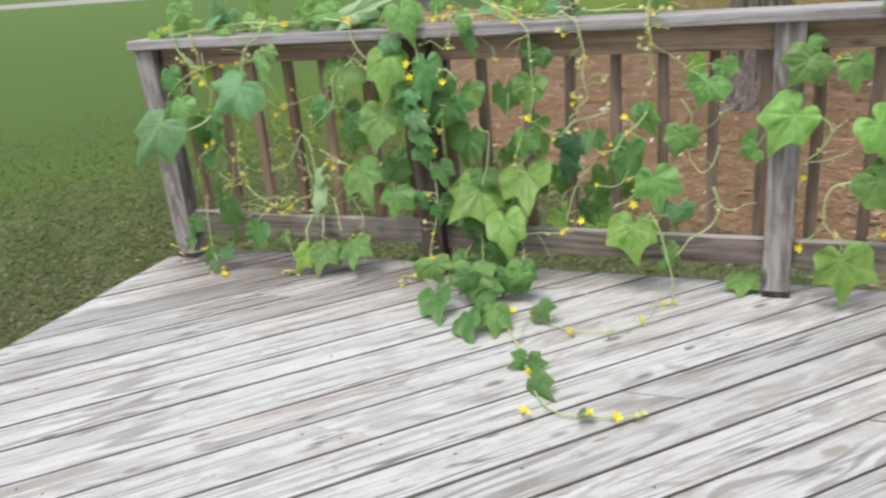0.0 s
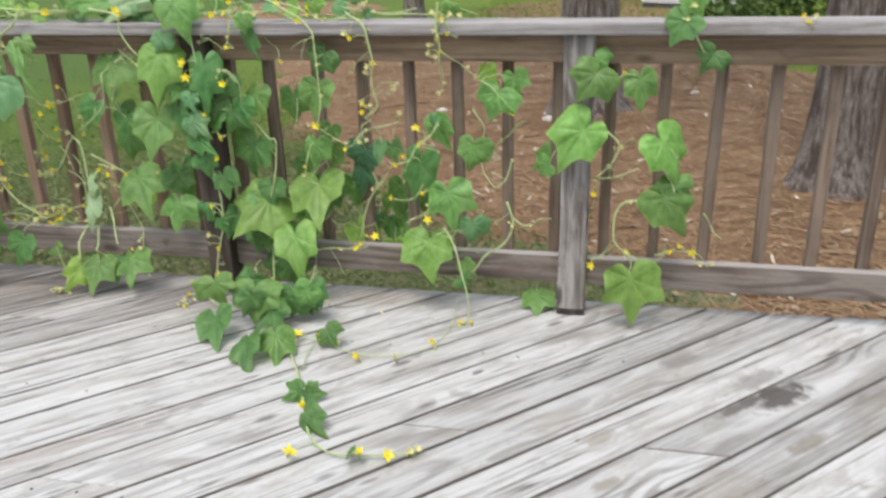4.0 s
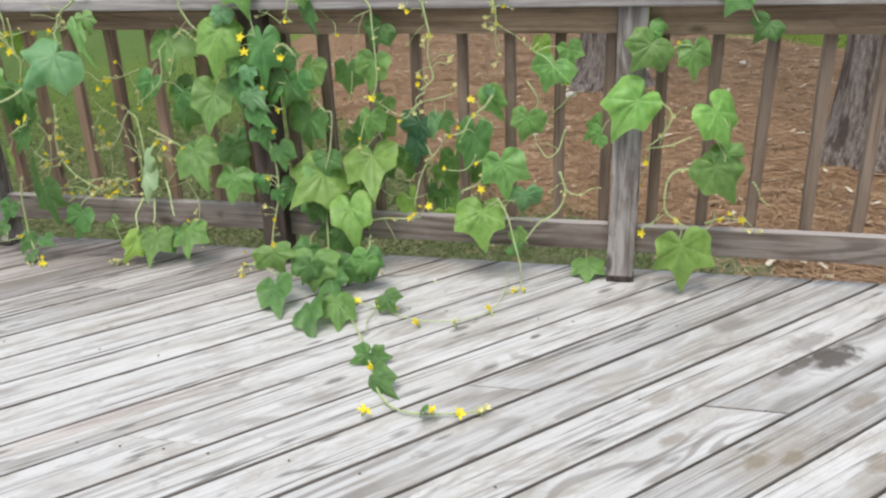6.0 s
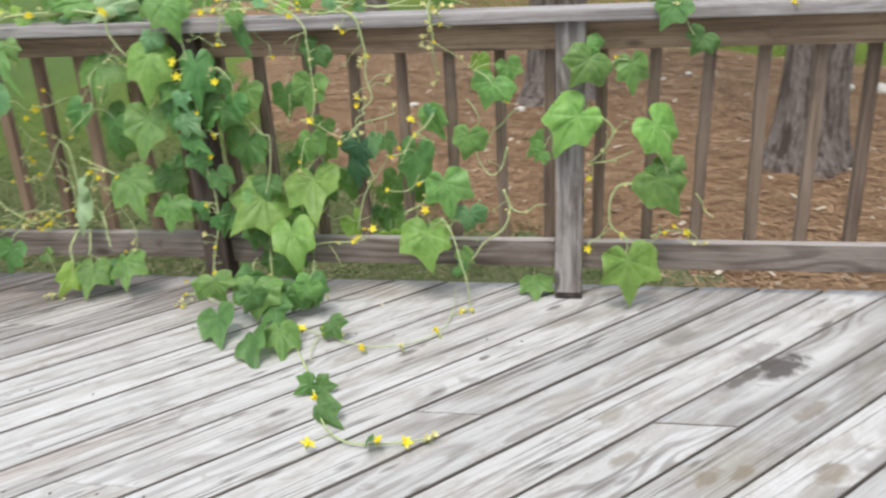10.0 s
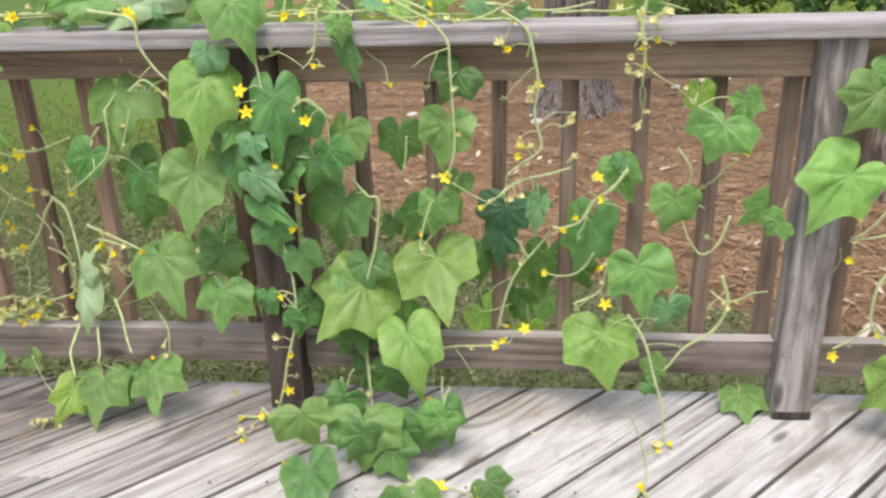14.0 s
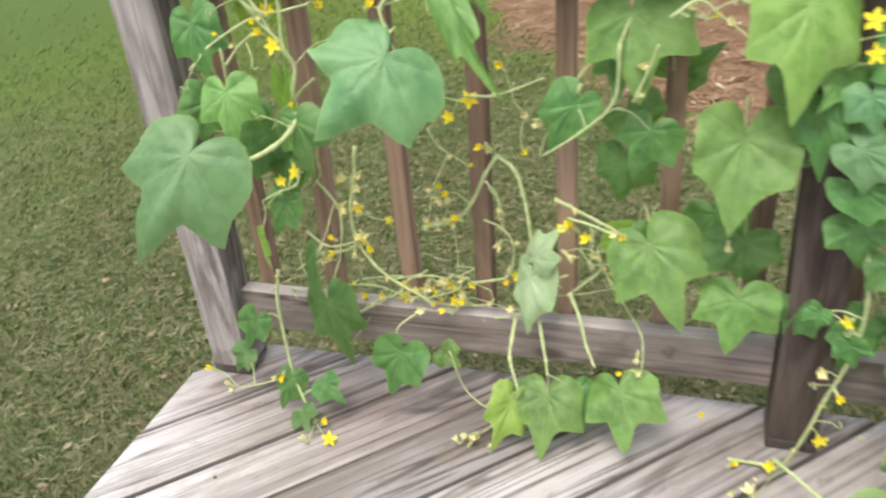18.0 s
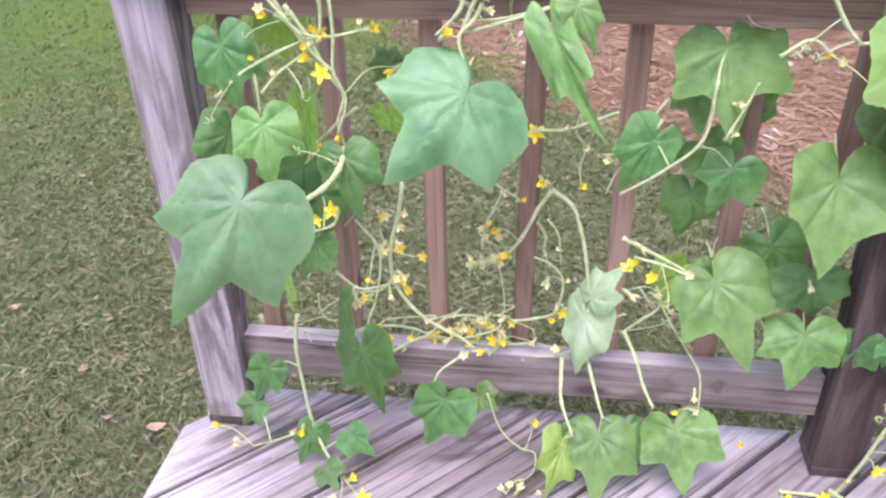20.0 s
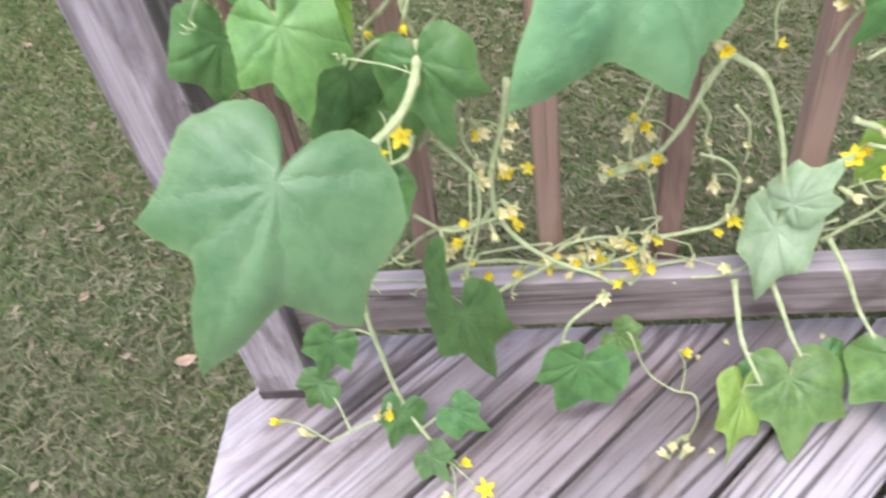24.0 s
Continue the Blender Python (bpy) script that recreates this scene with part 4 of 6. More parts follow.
MID = leaf_material("leaf_green", (0.092, 0.202, 0.054), (0.17, 0.332, 0.088), (0.27, 0.42, 0.165))
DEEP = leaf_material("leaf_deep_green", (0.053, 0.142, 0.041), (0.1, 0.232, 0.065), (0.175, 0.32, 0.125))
# much darker copy of the leaf green, with shade put into its colour
SHADE = leaf_material("leaf_shaded_green", (0.020, 0.070, 0.032), (0.036, 0.110, 0.042), (0.070, 0.170, 0.080), 0.15)
BRIGHT = leaf_material("leaf_bright_green", (0.138, 0.294, 0.058), (0.246, 0.44, 0.106), (0.36, 0.525, 0.2), 0.32)
PALE = leaf_material("leaf_pale_green", (0.076, 0.206, 0.082), (0.152, 0.314, 0.14), (0.26, 0.42, 0.22))
LIME = leaf_material("leaf_yellow_green", (0.195, 0.39, 0.058), (0.335, 0.555, 0.11), (0.44, 0.6, 0.2), 0.35)
FROST = leaf_material("leaf_underside", (0.26, 0.38, 0.2), (0.37, 0.48, 0.285), (0.45, 0.54, 0.36))
STEM = plain_plant("vine_stem", (0.34, 0.43, 0.185), (0.54, 0.595, 0.33), 90, 0.6, 0.1)
PETAL = plain_plant("petal_yellow", (0.88, 0.70, 0.02), (0.96, 0.83, 0.08), 120, 0.5, 0.3)
FADED = plain_plant("petal_faded", (0.72, 0.66, 0.30), (0.88, 0.84, 0.50), 120, 0.55, 0.3)
CALYX = plain_plant("calyx_green", (0.36, 0.43, 0.18), (0.55, 0.58, 0.32), 120, 0.7, 0.1)


LEAF_RIM = ((0, 1.0), (3, 0.94), (8, 0.84), (15, 0.73), (24, 0.645), (33, 0.62), (42, 0.66), (50, 0.74), (56, 0.81), (59, 0.83), (63, 0.79), (71, 0.735), (81, 0.695), (91, 0.70), (99, 0.725), (104, 0.73), (111, 0.69), (121, 0.61), (133, 0.53), (144, 0.46), (153, 0.38), (160, 0.295), (167, 0.20), (173, 0.12), (180, 0.05))


LOBED_RIM = ((0, 1.0), (4, 0.905), (10, 0.775), (18, 0.61), (26, 0.53), (33, 0.55), (42, 0.63), (50, 0.735), (54, 0.79), (56, 0.805), (59, 0.745), (66, 0.655), (75, 0.61), (85, 0.615), (93, 0.61), (100, 0.585), (110, 0.53), (122, 0.48), (134, 0.43), (144, 0.375), (152, 0.305), (160, 0.215), (168, 0.13), (180, 0.04))


def along_rim(rim, phi):
    for (a0, r0), (a1, r1) in zip(rim, rim[1:]):
        if phi <= a1:
            return r0 + (r1 - r0) * (phi - a0) / (a1 - a0)
    return rim[-1][1]


def rim_radius(phi, sharp, round_, lobed):
    k = min(1.0, lobed / 2)
    r = along_rim(LEAF_RIM, phi) * (1 - k) + along_rim(LOBED_RIM, phi) * k
    lobe = math.exp(-((phi - 58) / 14) ** 2)
    return r * (1 + sharp * lobe) * (1 + round_ * math.exp(-((phi - 30) / 15) ** 2))


def leaf_mesh(seed, lobed=0.0):
    """A five-lobed cucumber leaf, its stalk at the origin, the tip one unit along -y; at most one unit wide."""
    rnd = random.Random(seed)
    sharp, round_ = rnd.uniform(-0.06, 0.06), rnd.uniform(-0.06, 0.06)
    lop, twist, bend = rnd.uniform(-0.12, 0.12), rnd.uniform(-0.18, 0.18), rnd.uniform(-0.14, 0.14)
    cup, fold, droop = rnd.uniform(0.0, 0.26), rnd.uniform(-0.22, 0.30), rnd.uniform(0.0, 0.36)
    waves = [(rnd.randint(3, 6), rnd.uniform(0, 6.28), rnd.uniform(0.030, 0.072)), (rnd.randint(7, 11), rnd.uniform(0, 6.28), rnd.uniform(0.014, 0.030))]
    curl, turn_at = rnd.uniform(-0.05, 0.22), rnd.uniform(0, 6.28)
    n, rings = 90, (0.16, 0.34, 0.52, 0.70, 0.86, 0.955, 1.0)
    ribs = (0, 33, -31, 66, -64, 115, -112, 180)
    verts, uvs, edge = [(0.0, 0.0, 0.0)], [(0.0, 0.0)], [0.0]
    rim = []
    for i in range(n):
        phi = -180 + 360 * i / n
        r = rim_radius(abs(phi), sharp, round_, lobed) * (1 + lop * math.sin(radians(phi)))
        r *= 1 + (rnd.uniform(-0.012, 0.012) + (0.014 if i % 2 else 0.0)) * (1 if abs(phi) < 166 else 0)
        rim.append((phi, r))
    wide = max(r * math.sin(radians(p)) for p, r in rim) - min(r * math.sin(radians(p)) for p, r in rim)
    for q in rings:
        for phi, r in rim:
            a = radians(phi)
            rr = r * q
            x, y = rr * math.sin(a), -rr * math.cos(a)
            off = min(abs((phi - g + 180) % 360 - 180) for g in ribs)
            z = fold * abs(x) * 0.8 - cup * rr * rr - droop * max(0.0, -y) ** 2 * 0.6 - 0.10 * max(0.0, y) ** 2
            z += 0.075 * math.sin(min(off, 22) / 22 * 1.57) * rr * (1.2 - q) + twist * x * y
            z -= curl * (max(0.0, q - 0.55) / 0.45) ** 2 * r * (0.55 + 0.45 * math.sin(2 * a + turn_at))
            z += 0.03 * noise.noise((x * 4 + seed, y * 4, 0.5)) + 0.006 * noise.noise((x * 13, y * 13 + seed, 2.5))
            z += sum(am * math.sin(w * a + p) * q ** 2 * r for w, p, am in waves)
            verts.append((x / wide + bend * y * y * 0.6, y, z))
            uvs.append((x, y))
            edge.append(q)
    faces = [(0, 1 + i, 1 + (i + 1) % n) for i in range(n) if i != n - 1]
    for k in range(len(rings) - 1):
        for i in range(n - 1):
            a, b = 1 + k * n + i, 1 + k * n + (i + 1) % n
            faces.append((a, a + n, b + n, b))
    me = bpy.data.meshes.new("leaf")
    me.from_pydata(verts, [], faces)
    layer = me.uv_layers.new(name="UVMap")
    for lp in me.loops:
        layer.data[lp.index].uv = uvs[lp.vertex_index]
    rim_layer = me.attributes.new("margin", "FLOAT", "POINT")
    for i, q in enumerate(edge):
        rim_layer.data[i].value = q
    for f in me.polygons:
        f.use_smooth = True
    return me


LEAF_SHAPES = 18
leaf_cache, stem_points, counter = {}, {}, [0]


def leaf(vine, base, tip, width, material, turn=0, lobed=0):
    """A leaf of a vine from the end of its stalk to its tip, facing out over the deck; turn: degrees about its midrib."""
    counter[0] += 1
    key = (counter[0] % LEAF_SHAPES, material.name, lobed)
    if key not in leaf_cache:
        me = leaf_mesh(key[0] + 100, lobed)
        me.materials.append(material)
        leaf_cache[key] = me
    base, tip = Vector(base), Vector(tip)
    d = tip - base
    length = d.length
    d.normalize()
    face = Vector((0.05, -1.0, 0.55))
    nrm = (face - d * face.dot(d)).normalized()
    sway = random.Random(counter[0] * 13 + 5)
    nrm = Matrix.Rotation(radians(turn + sway.gauss(0, 8)), 3, d) @ nrm
    lat = nrm.cross(d)
    rot = Matrix((-lat, -d, nrm)).transposed()
    if rot.determinant() < 0:
        rot = Matrix((lat, -d, nrm)).transposed()
    ob = new("leaf", leaf_cache[key])
    ob.parent = vine
    flat = (length + width) / 2
    ob.matrix_basis = Matrix.Translation(base - vine.location) @ rot.to_4x4() @ Matrix.Diagonal((width, length, flat, 1))
    # the stalk, from the nearest stem
    best, bd = None, 0.13
    for q in stem_points.get(vine.name, ()):
        away = (q - base).length
        if away < bd and q.y > base.y - 0.06:
            best, bd = q, away
    if best is None:
        best = base - d * 0.03 + Vector((0, 0.05, 0.02))
    if (best - base).length < 0.012:
        return ob
    mid = (base + best) / 2 + Vector((0, 0.0, 0.12)) * bd - nrm * 0.012
    pts = smooth_curve([best, mid, base - nrm * 0.0025], 5)
    bm = tube(pts, 0.0018 if length < 0.12 else 0.0024, 0.0014 if length < 0.12 else 0.0019, 5)
    st = part("leaf_stalk", bm, STEM, vine, smooth=True)
    st.location = -vine.location
    return ob


def stem(vine, radius, *pts):
    curve = smooth_curve(pts, 6)
    stem_points.setdefault(vine.name, []).extend(curve)
    counter[0] += 1
    bm = tube(curve, radius * 0.98, radius * 0.62, 7, 0.35, counter[0])
    ob = part("stem" if radius > 0.002 else "tendril", bm, STEM, vine, smooth=True)
    ob.location = -vine.location
    return ob


def petal_star(seed, closed):
    """Five pointed petals round a small throat, facing +z."""
    rnd = random.Random(seed)
    bm = bmesh.new()
    for i in range(5):
        a = 6.2832 * i / 5 + rnd.uniform(-0.12, 0.12)
        lift = closed + rnd.uniform(-0.12, 0.15)
        size = rnd.uniform(0.88, 1.1)
        rows = []
        for u, w in ((0.10, 0.11), (0.35, 0.23), (0.62, 0.22), (0.85, 0.11), (1.0, 0.0)):
            rr = u * size * math.cos(lift)
            z = u * size * math.sin(lift) - 0.25 * u * u * (1 - closed)
            c, s = math.cos(a), math.sin(a)
            if w:
                rows.append([bm.verts.new((rr * c - k * w * s, rr * s + k * w * c, z - (0.05 if k == 0 else 0.0))) for k in (-1, 0, 1)])
            else:
                rows.append([bm.verts.new((rr * c, rr * s, z))])
        for p, q in zip(rows, rows[1:]):
            if len(q) == 3:
                bm.faces.new((p[0], p[1], q[1], q[0]))
                bm.faces.new((p[1], p[2], q[2], q[1]))
            else:
                bm.faces.new((p[0], p[1], q[0]))
                bm.faces.new((p[1], p[2], q[0]))
    bmesh.ops.create_icosphere(bm, subdivisions=1, radius=0.14, matrix=Matrix.Translation((0, 0, 0.06)))
    return bm


def mesh_of(name, bm, material):
    me = bpy.data.meshes.new(name)
    for f in bm.faces:
        f.smooth = True
    bm.to_mesh(me)
    bm.free()
    me.materials.append(material)
    return me


def calyx_bm(length):
    bm = bmesh.new()
    prof = ((0.0, 0.07), (0.15, 0.16), (0.5, 0.20), (0.85, 0.24), (1.0, 0.15))
    rings = [[bm.verts.new((r * math.cos(6.2832 * k / 6), r * math.sin(6.2832 * k / 6), (u - 1) * length)) for k in range(6)] for u, r in prof]
    for p, q in zip(rings, rings[1:]):
        for k in range(6):
            bm.faces.new((p[k], p[(k + 1) % 6], q[(k + 1) % 6], q[k]))
    for k in range(5):
        a = 6.2832 * k / 5 + 0.6
        tip = bm.verts.new((0.5 * math.cos(a), 0.5 * math.sin(a), 0.2))
        l = bm.verts.new((0.15 * math.cos(a - 0.3), 0.15 * math.sin(a - 0.3), -0.12))
        r = bm.verts.new((0.15 * math.cos(a + 0.3), 0.15 * math.sin(a + 0.3), -0.12))
        bm.faces.new((l, r, tip))
    return bm


FLOWERS = [mesh_of("flower", petal_star(300 + i, (0.25, 0.85, 0.5, 1.0, 0.35, 0.75, 1.1)[i]), PETAL) for i in range(7)]
HALF_OPEN = [mesh_of("flower_bud", petal_star(330 + i, 0.95 + 0.12 * (i % 3)), (FADED, PETAL, FADED, FADED, FADED)[i]) for i in range(5)]
CALYXES = [mesh_of("calyx", calyx_bm(0.7 + 0.25 * i), CALYX) for i in range(3)]


def bloom(vine, place, size, meshes, closed):
    counter[0] += 1
    rnd = random.Random(counter[0] * 7 + 1)
    way = Vector((rnd.uniform(-0.8, 0.8), -1.0 + rnd.uniform(-0.1, 0.6), rnd.uniform(-0.35, 0.9)))
    if place[2] < 0.06:
        way = Vector((rnd.uniform(-0.8, 0.8), rnd.uniform(-0.8, 0.2), 0.8))
    q = way.to_track_quat("Z", "Y").to_matrix().to_4x4()
    s = size * rnd.uniform(0.0135, 0.0185) * (0.85 if closed else 1.0)
    ob = new("flower_bud" if closed else "flower", meshes[counter[0] % len(meshes)])
    ob.parent = vine
    ob.matrix_basis = Matrix.Translation(Vector(place) - vine.location) @ q @ Matrix.Rotation(rnd.uniform(0, 6), 4, "Z") @ Matrix.Diagonal((s, s, s, 1))
    cx = new("calyx", CALYXES[counter[0] % 3])
    cx.parent = ob
    # a thin stalk back to the nearest stem
    root, reach = None, 0.16
    for p in stem_points.get(vine.name, ()):
        if (p - Vector(place)).length < reach:
            root, reach = p, (p - Vector(place)).length
    if root is not None and reach > 0.012:
        tail = Vector(place) - q.to_3x3() @ Vector((0, 0, s * 0.6))
        knee = (tail + root) / 2 + Vector((rnd.uniform(-0.1, 0.1), 0, 0.18)) * reach
        st = part("flower_stalk", tube(smooth_curve([root, knee, tail], 4), 0.0013, 0.0009, 5), STEM, vine, smooth=True)
        st.location = -vine.location
    return ob


def flower(vine, place, size=1.0):
    return bloom(vine, place, size * 1.04, FLOWERS, False)


def bud(vine, place, size=1.0):
    return bloom(vine, place, size * 1.15, HALF_OPEN, True)


corner_vine = tagged(empty("cucumber_vine", (-2.1, 0.0, 0.0)), "sprawling cucumber vine with yellow flowers on the corner railing", "vine", "cucumber vines")
post_vine = tagged(empty("cucumber_vine", (-1.15, -0.05, 0.0)), "dense leafy cucumber vine climbing a railing post", "vine", "cucumber vines")
hanging_vine = tagged(empty("cucumber_vine", (-0.6, -0.02, 0.0)), "cucumber vine with broad leaves hanging down the balusters", "vine", "cucumber vines")
side_vine = tagged(empty("cucumber_vine", (0.15, -0.02, 0.0)), "small cucumber vine beside a grey railing post", "vine", "cucumber vines")
trailing_vine = tagged(empty("cucumber_vine", (-0.85, -0.2, 0.0)), "cucumber shoot trailing across the deck boards", "vine", "cucumber vines")
cap_vine = tagged(empty("cucumber_vine", (-1.5, 0.04, 0.925)), "flowering cucumber shoots lying along the railing cap", "vine", "cucumber vines")

# the vine in the bay beside the open end of the deck
stem(corner_vine, 0.004, (-1.961, 0.000, 0.566), (-1.971, 0.000, 0.504), (-1.986, 0.000, 0.444), (-1.984, 0.000, 0.377), (-1.953, 0.000, 0.322), (-1.909, 0.000, 0.284), (-1.869, 0.000, 0.263), (-1.843, 0.000, 0.241))
stem(corner_vine, 0.0028, (-2.042, -0.010, 0.498), (-2.022, -0.012, 0.476), (-2.004, -0.015, 0.449), (-2.002, -0.017, 0.408), (-2.014, -0.020, 0.341))
stem(corner_vine, 0.0028, (-2.082, -0.010, 0.391), (-2.048, -0.007, 0.360), (-2.020, -0.003, 0.359), (-1.983, 0.000, 0.371))
stem(corner_vine, 0.0032, (-2.090, 0.050, 0.212), (-2.046, 0.052, 0.231), (-1.997, 0.054, 0.237), (-1.961, 0.056, 0.231), (-1.930, 0.058, 0.218), (-1.894, 0.060, 0.208))
stem(corner_vine, 0.003, (-2.012, 0.030, 0.184), (-1.969, 0.036, 0.213), (-1.928, 0.042, 0.234), (-1.903, 0.048, 0.266), (-1.860, 0.054, 0.273), (-1.822, 0.060, 0.264))
stem(corner_vine, 0.003, (-1.780, 0.060, 0.262), (-1.738, 0.058, 0.273), (-1.702, 0.056, 0.292), (-1.692, 0.054, 0.358), (-1.713, 0.052, 0.393), (-1.744, 0.050, 0.409))
stem(corner_vine, 0.0042, (-1.721, 0.076, 0.527), (-1.686, 0.061, 0.507), (-1.670, 0.046, 0.472), (-1.657, 0.031, 0.422), (-1.648, 0.016, 0.353))
stem(corner_vine, 0.004, (-1.721, 0.076, 0.527), (-1.743, 0.069, 0.492), (-1.767, 0.062, 0.441), (-1.801, 0.054, 0.400), (-1.836, 0.047, 0.396), (-1.858, 0.040, 0.394))
stem(corner_vine, 0.004, (-1.685, 0.020, 0.217), (-1.685, -0.015, 0.195), (-1.682, -0.050, 0.172), (-1.660, -0.085, 0.129))
stem(corner_vine, 0.0036, (-1.640, 0.020, 0.218), (-1.629, -0.007, 0.193), (-1.618, -0.033, 0.166), (-1.610, -0.060, 0.156))
stem(corner_vine, 0.0036, (-1.582, 0.020, 0.287), (-1.559, -0.005, 0.248), (-1.544, -0.030, 0.210), (-1.525, -0.055, 0.181))
stem(corner_vine, 0.0026, (-1.850, -0.020, 0.246), (-1.880, -0.030, 0.228), (-1.905, -0.040, 0.205), (-1.917, -0.050, 0.153))
stem(corner_vine, 0.004, (-2.166, 0.000, 0.289), (-2.168, -0.022, 0.229), (-2.155, -0.044, 0.159), (-2.139, -0.066, 0.094), (-2.114, -0.088, 0.045), (-2.080, -0.115, 0.010))
stem(corner_vine, 0.0022, (-2.139, -0.060, 0.078), (-2.165, -0.080, 0.073), (-2.204, -0.100, 0.068), (-2.237, -0.120, 0.070))
stem(corner_vine, 0.0036, (-1.604, 0.000, 0.486), (-1.561, 0.007, 0.460), (-1.510, 0.013, 0.430), (-1.478, 0.020, 0.405))
stem(corner_vine, 0.0026, (-1.586, 0.030, 0.273), (-1.556, 0.027, 0.306), (-1.528, 0.025, 0.337), (-1.531, 0.022, 0.368), (-1.523, 0.020, 0.383))
stem(corner_vine, 0.0022, (-1.530, 0.030, 0.355), (-1.507, 0.018, 0.315), (-1.476, 0.006, 0.270), (-1.450, -0.006, 0.230), (-1.444, -0.018, 0.200), (-1.444, -0.030, 0.162))
stem(corner_vine, 0.0018, (-1.817, -0.000, 0.134), (-1.791, -0.010, 0.060), (-1.753, -0.020, 0.026), (-1.724, -0.030, 0.025), (-1.723, -0.058, 0.010), (-1.737, -0.083, 0.010))
stem(corner_vine, 0.0024, (-2.139, 0.050, 0.301), (-2.138, 0.050, 0.264), (-2.122, 0.050, 0.242), (-2.096, 0.050, 0.248))
stem(corner_vine, 0.0028, (-2.062, -0.030, 0.524), (-2.074, -0.030, 0.497), (-2.111, -0.030, 0.481), (-2.150, -0.030, 0.459))
stem(corner_vine, 0.0036, (-2.116, -0.030, 0.854), (-2.088, -0.028, 0.811), (-2.059, -0.026, 0.750), (-2.040, -0.024, 0.720), (-2.053, -0.022, 0.674), (-2.045, -0.020, 0.631))
stem(corner_vine, 0.0052, (-2.042, -0.030, 0.635), (-2.045, -0.069, 0.618), (-2.061, -0.108, 0.604), (-2.098, -0.146, 0.594), (-2.130, -0.185, 0.613), (-2.141, -0.224, 0.635))
stem(corner_vine, 0.0028, (-2.166, -0.030, 0.720), (-2.138, -0.027, 0.751), (-2.095, -0.023, 0.782), (-2.070, -0.020, 0.801))
stem(corner_vine, 0.003, (-2.184, -0.020, 0.780), (-2.175, -0.025, 0.736), (-2.173, -0.030, 0.680))
stem(corner_vine, 0.0028, (-1.749, 0.020, 0.658), (-1.707, 0.027, 0.657), (-1.667, 0.033, 0.670), (-1.627, 0.040, 0.685))
stem(corner_vine, 0.0024, (-1.564, 0.020, 0.683), (-1.591, 0.023, 0.620), (-1.620, 0.027, 0.594), (-1.636, 0.030, 0.548))
stem(corner_vine, 0.0034, (-1.832, -0.040, 0.865), (-1.842, -0.045, 0.844), (-1.863, -0.050, 0.820), (-1.854, -0.055, 0.785), (-1.843, -0.060, 0.757))
stem(corner_vine, 0.003, (-1.864, -0.040, 0.822), (-1.815, -0.040, 0.836), (-1.765, -0.040, 0.852), (-1.719, -0.040, 0.868))
stem(corner_vine, 0.0026, (-1.478, -0.020, 0.670), (-1.456, -0.020, 0.726), (-1.445, -0.020, 0.759))
stem(corner_vine, 0.003, (-2.132, -0.030, 0.841), (-2.076, -0.030, 0.809), (-1.993, -0.030, 0.823))
stem(corner_vine, 0.0034, (-2.137, -0.030, 0.872), (-2.110, -0.030, 0.826), (-2.087, -0.030, 0.792), (-2.052, -0.030, 0.758))
stem(corner_vine, 0.003, (-2.050, -0.030, 0.869), (-2.048, -0.030, 0.812), (-2.052, -0.030, 0.758), (-2.036, -0.030, 0.715), (-2.053, -0.030, 0.657))
stem(corner_vine, 0.003, (-2.240, -0.030, 0.710), (-2.195, -0.030, 0.750), (-2.133, -0.030, 0.785), (-2.079, -0.030, 0.809))
stem(corner_vine, 0.0036, (-1.858, -0.020, 0.878), (-1.866, -0.025, 0.849), (-1.898, -0.030, 0.816))
stem(corner_vine, 0.0026, (-1.873, -0.020, 0.835), (-1.809, -0.025, 0.840), (-1.737, -0.030, 0.861))
stem(corner_vine, 0.0026, (-1.582, 0.000, 0.451), (-1.540, -0.015, 0.449), (-1.498, -0.030, 0.441))
stem(corner_vine, 0.0024, (-1.950, 0.060, 0.224), (-1.969, 0.060, 0.195), (-2.006, 0.060, 0.158))
stem(corner_vine, 0.0026, (-1.918, 0.055, 0.218), (-1.870, 0.057, 0.211), (-1.814, 0.058, 0.205), (-1.739, 0.060, 0.216))
stem(corner_vine, 0.0022, (-1.861, 0.060, 0.263), (-1.837, 0.055, 0.247), (-1.846, 0.050, 0.219))
leaf(corner_vine, (-2.224, -0.020, 0.789), (-2.200, -0.050, 0.691), 0.106, DEEP, -6, 1)
leaf(corner_vine, (-2.160, -0.060, 0.681), (-2.142, -0.100, 0.593), 0.110, MID, -10, 1)
leaf(corner_vine, (-2.237, -0.010, 0.642), (-2.270, -0.020, 0.555), 0.094, DEEP, 0, 0)
leaf(corner_vine, (-2.143, -0.224, 0.638), (-2.226, -0.351, 0.519), 0.213, PALE, -10, 2)
leaf(corner_vine, (-1.849, -0.090, 0.756), (-1.936, -0.195, 0.667), 0.224, PALE, 4, 2)
leaf(corner_vine, (-2.041, -0.050, 0.629), (-2.024, -0.095, 0.542), 0.112, DEEP, 10, 2)
leaf(corner_vine, (-2.111, -0.015, 0.454), (-2.141, -0.030, 0.383), 0.087, DEEP, 0, 1)
leaf(corner_vine, (-2.071, -0.050, 0.339), (-2.084, -0.060, 0.203), 0.043, DEEP, 40, 0)
leaf(corner_vine, (-2.033, -0.060, 0.262), (-2.005, -0.085, 0.113), 0.110, DEEP, -12, 2)
leaf(corner_vine, (-1.887, -0.075, 0.178), (-1.922, -0.100, 0.076), 0.113, DEEP, 0, 1)
leaf(corner_vine, (-1.832, 0.010, 0.121), (-1.798, -0.010, 0.101), 0.062, MID, 0, 0)
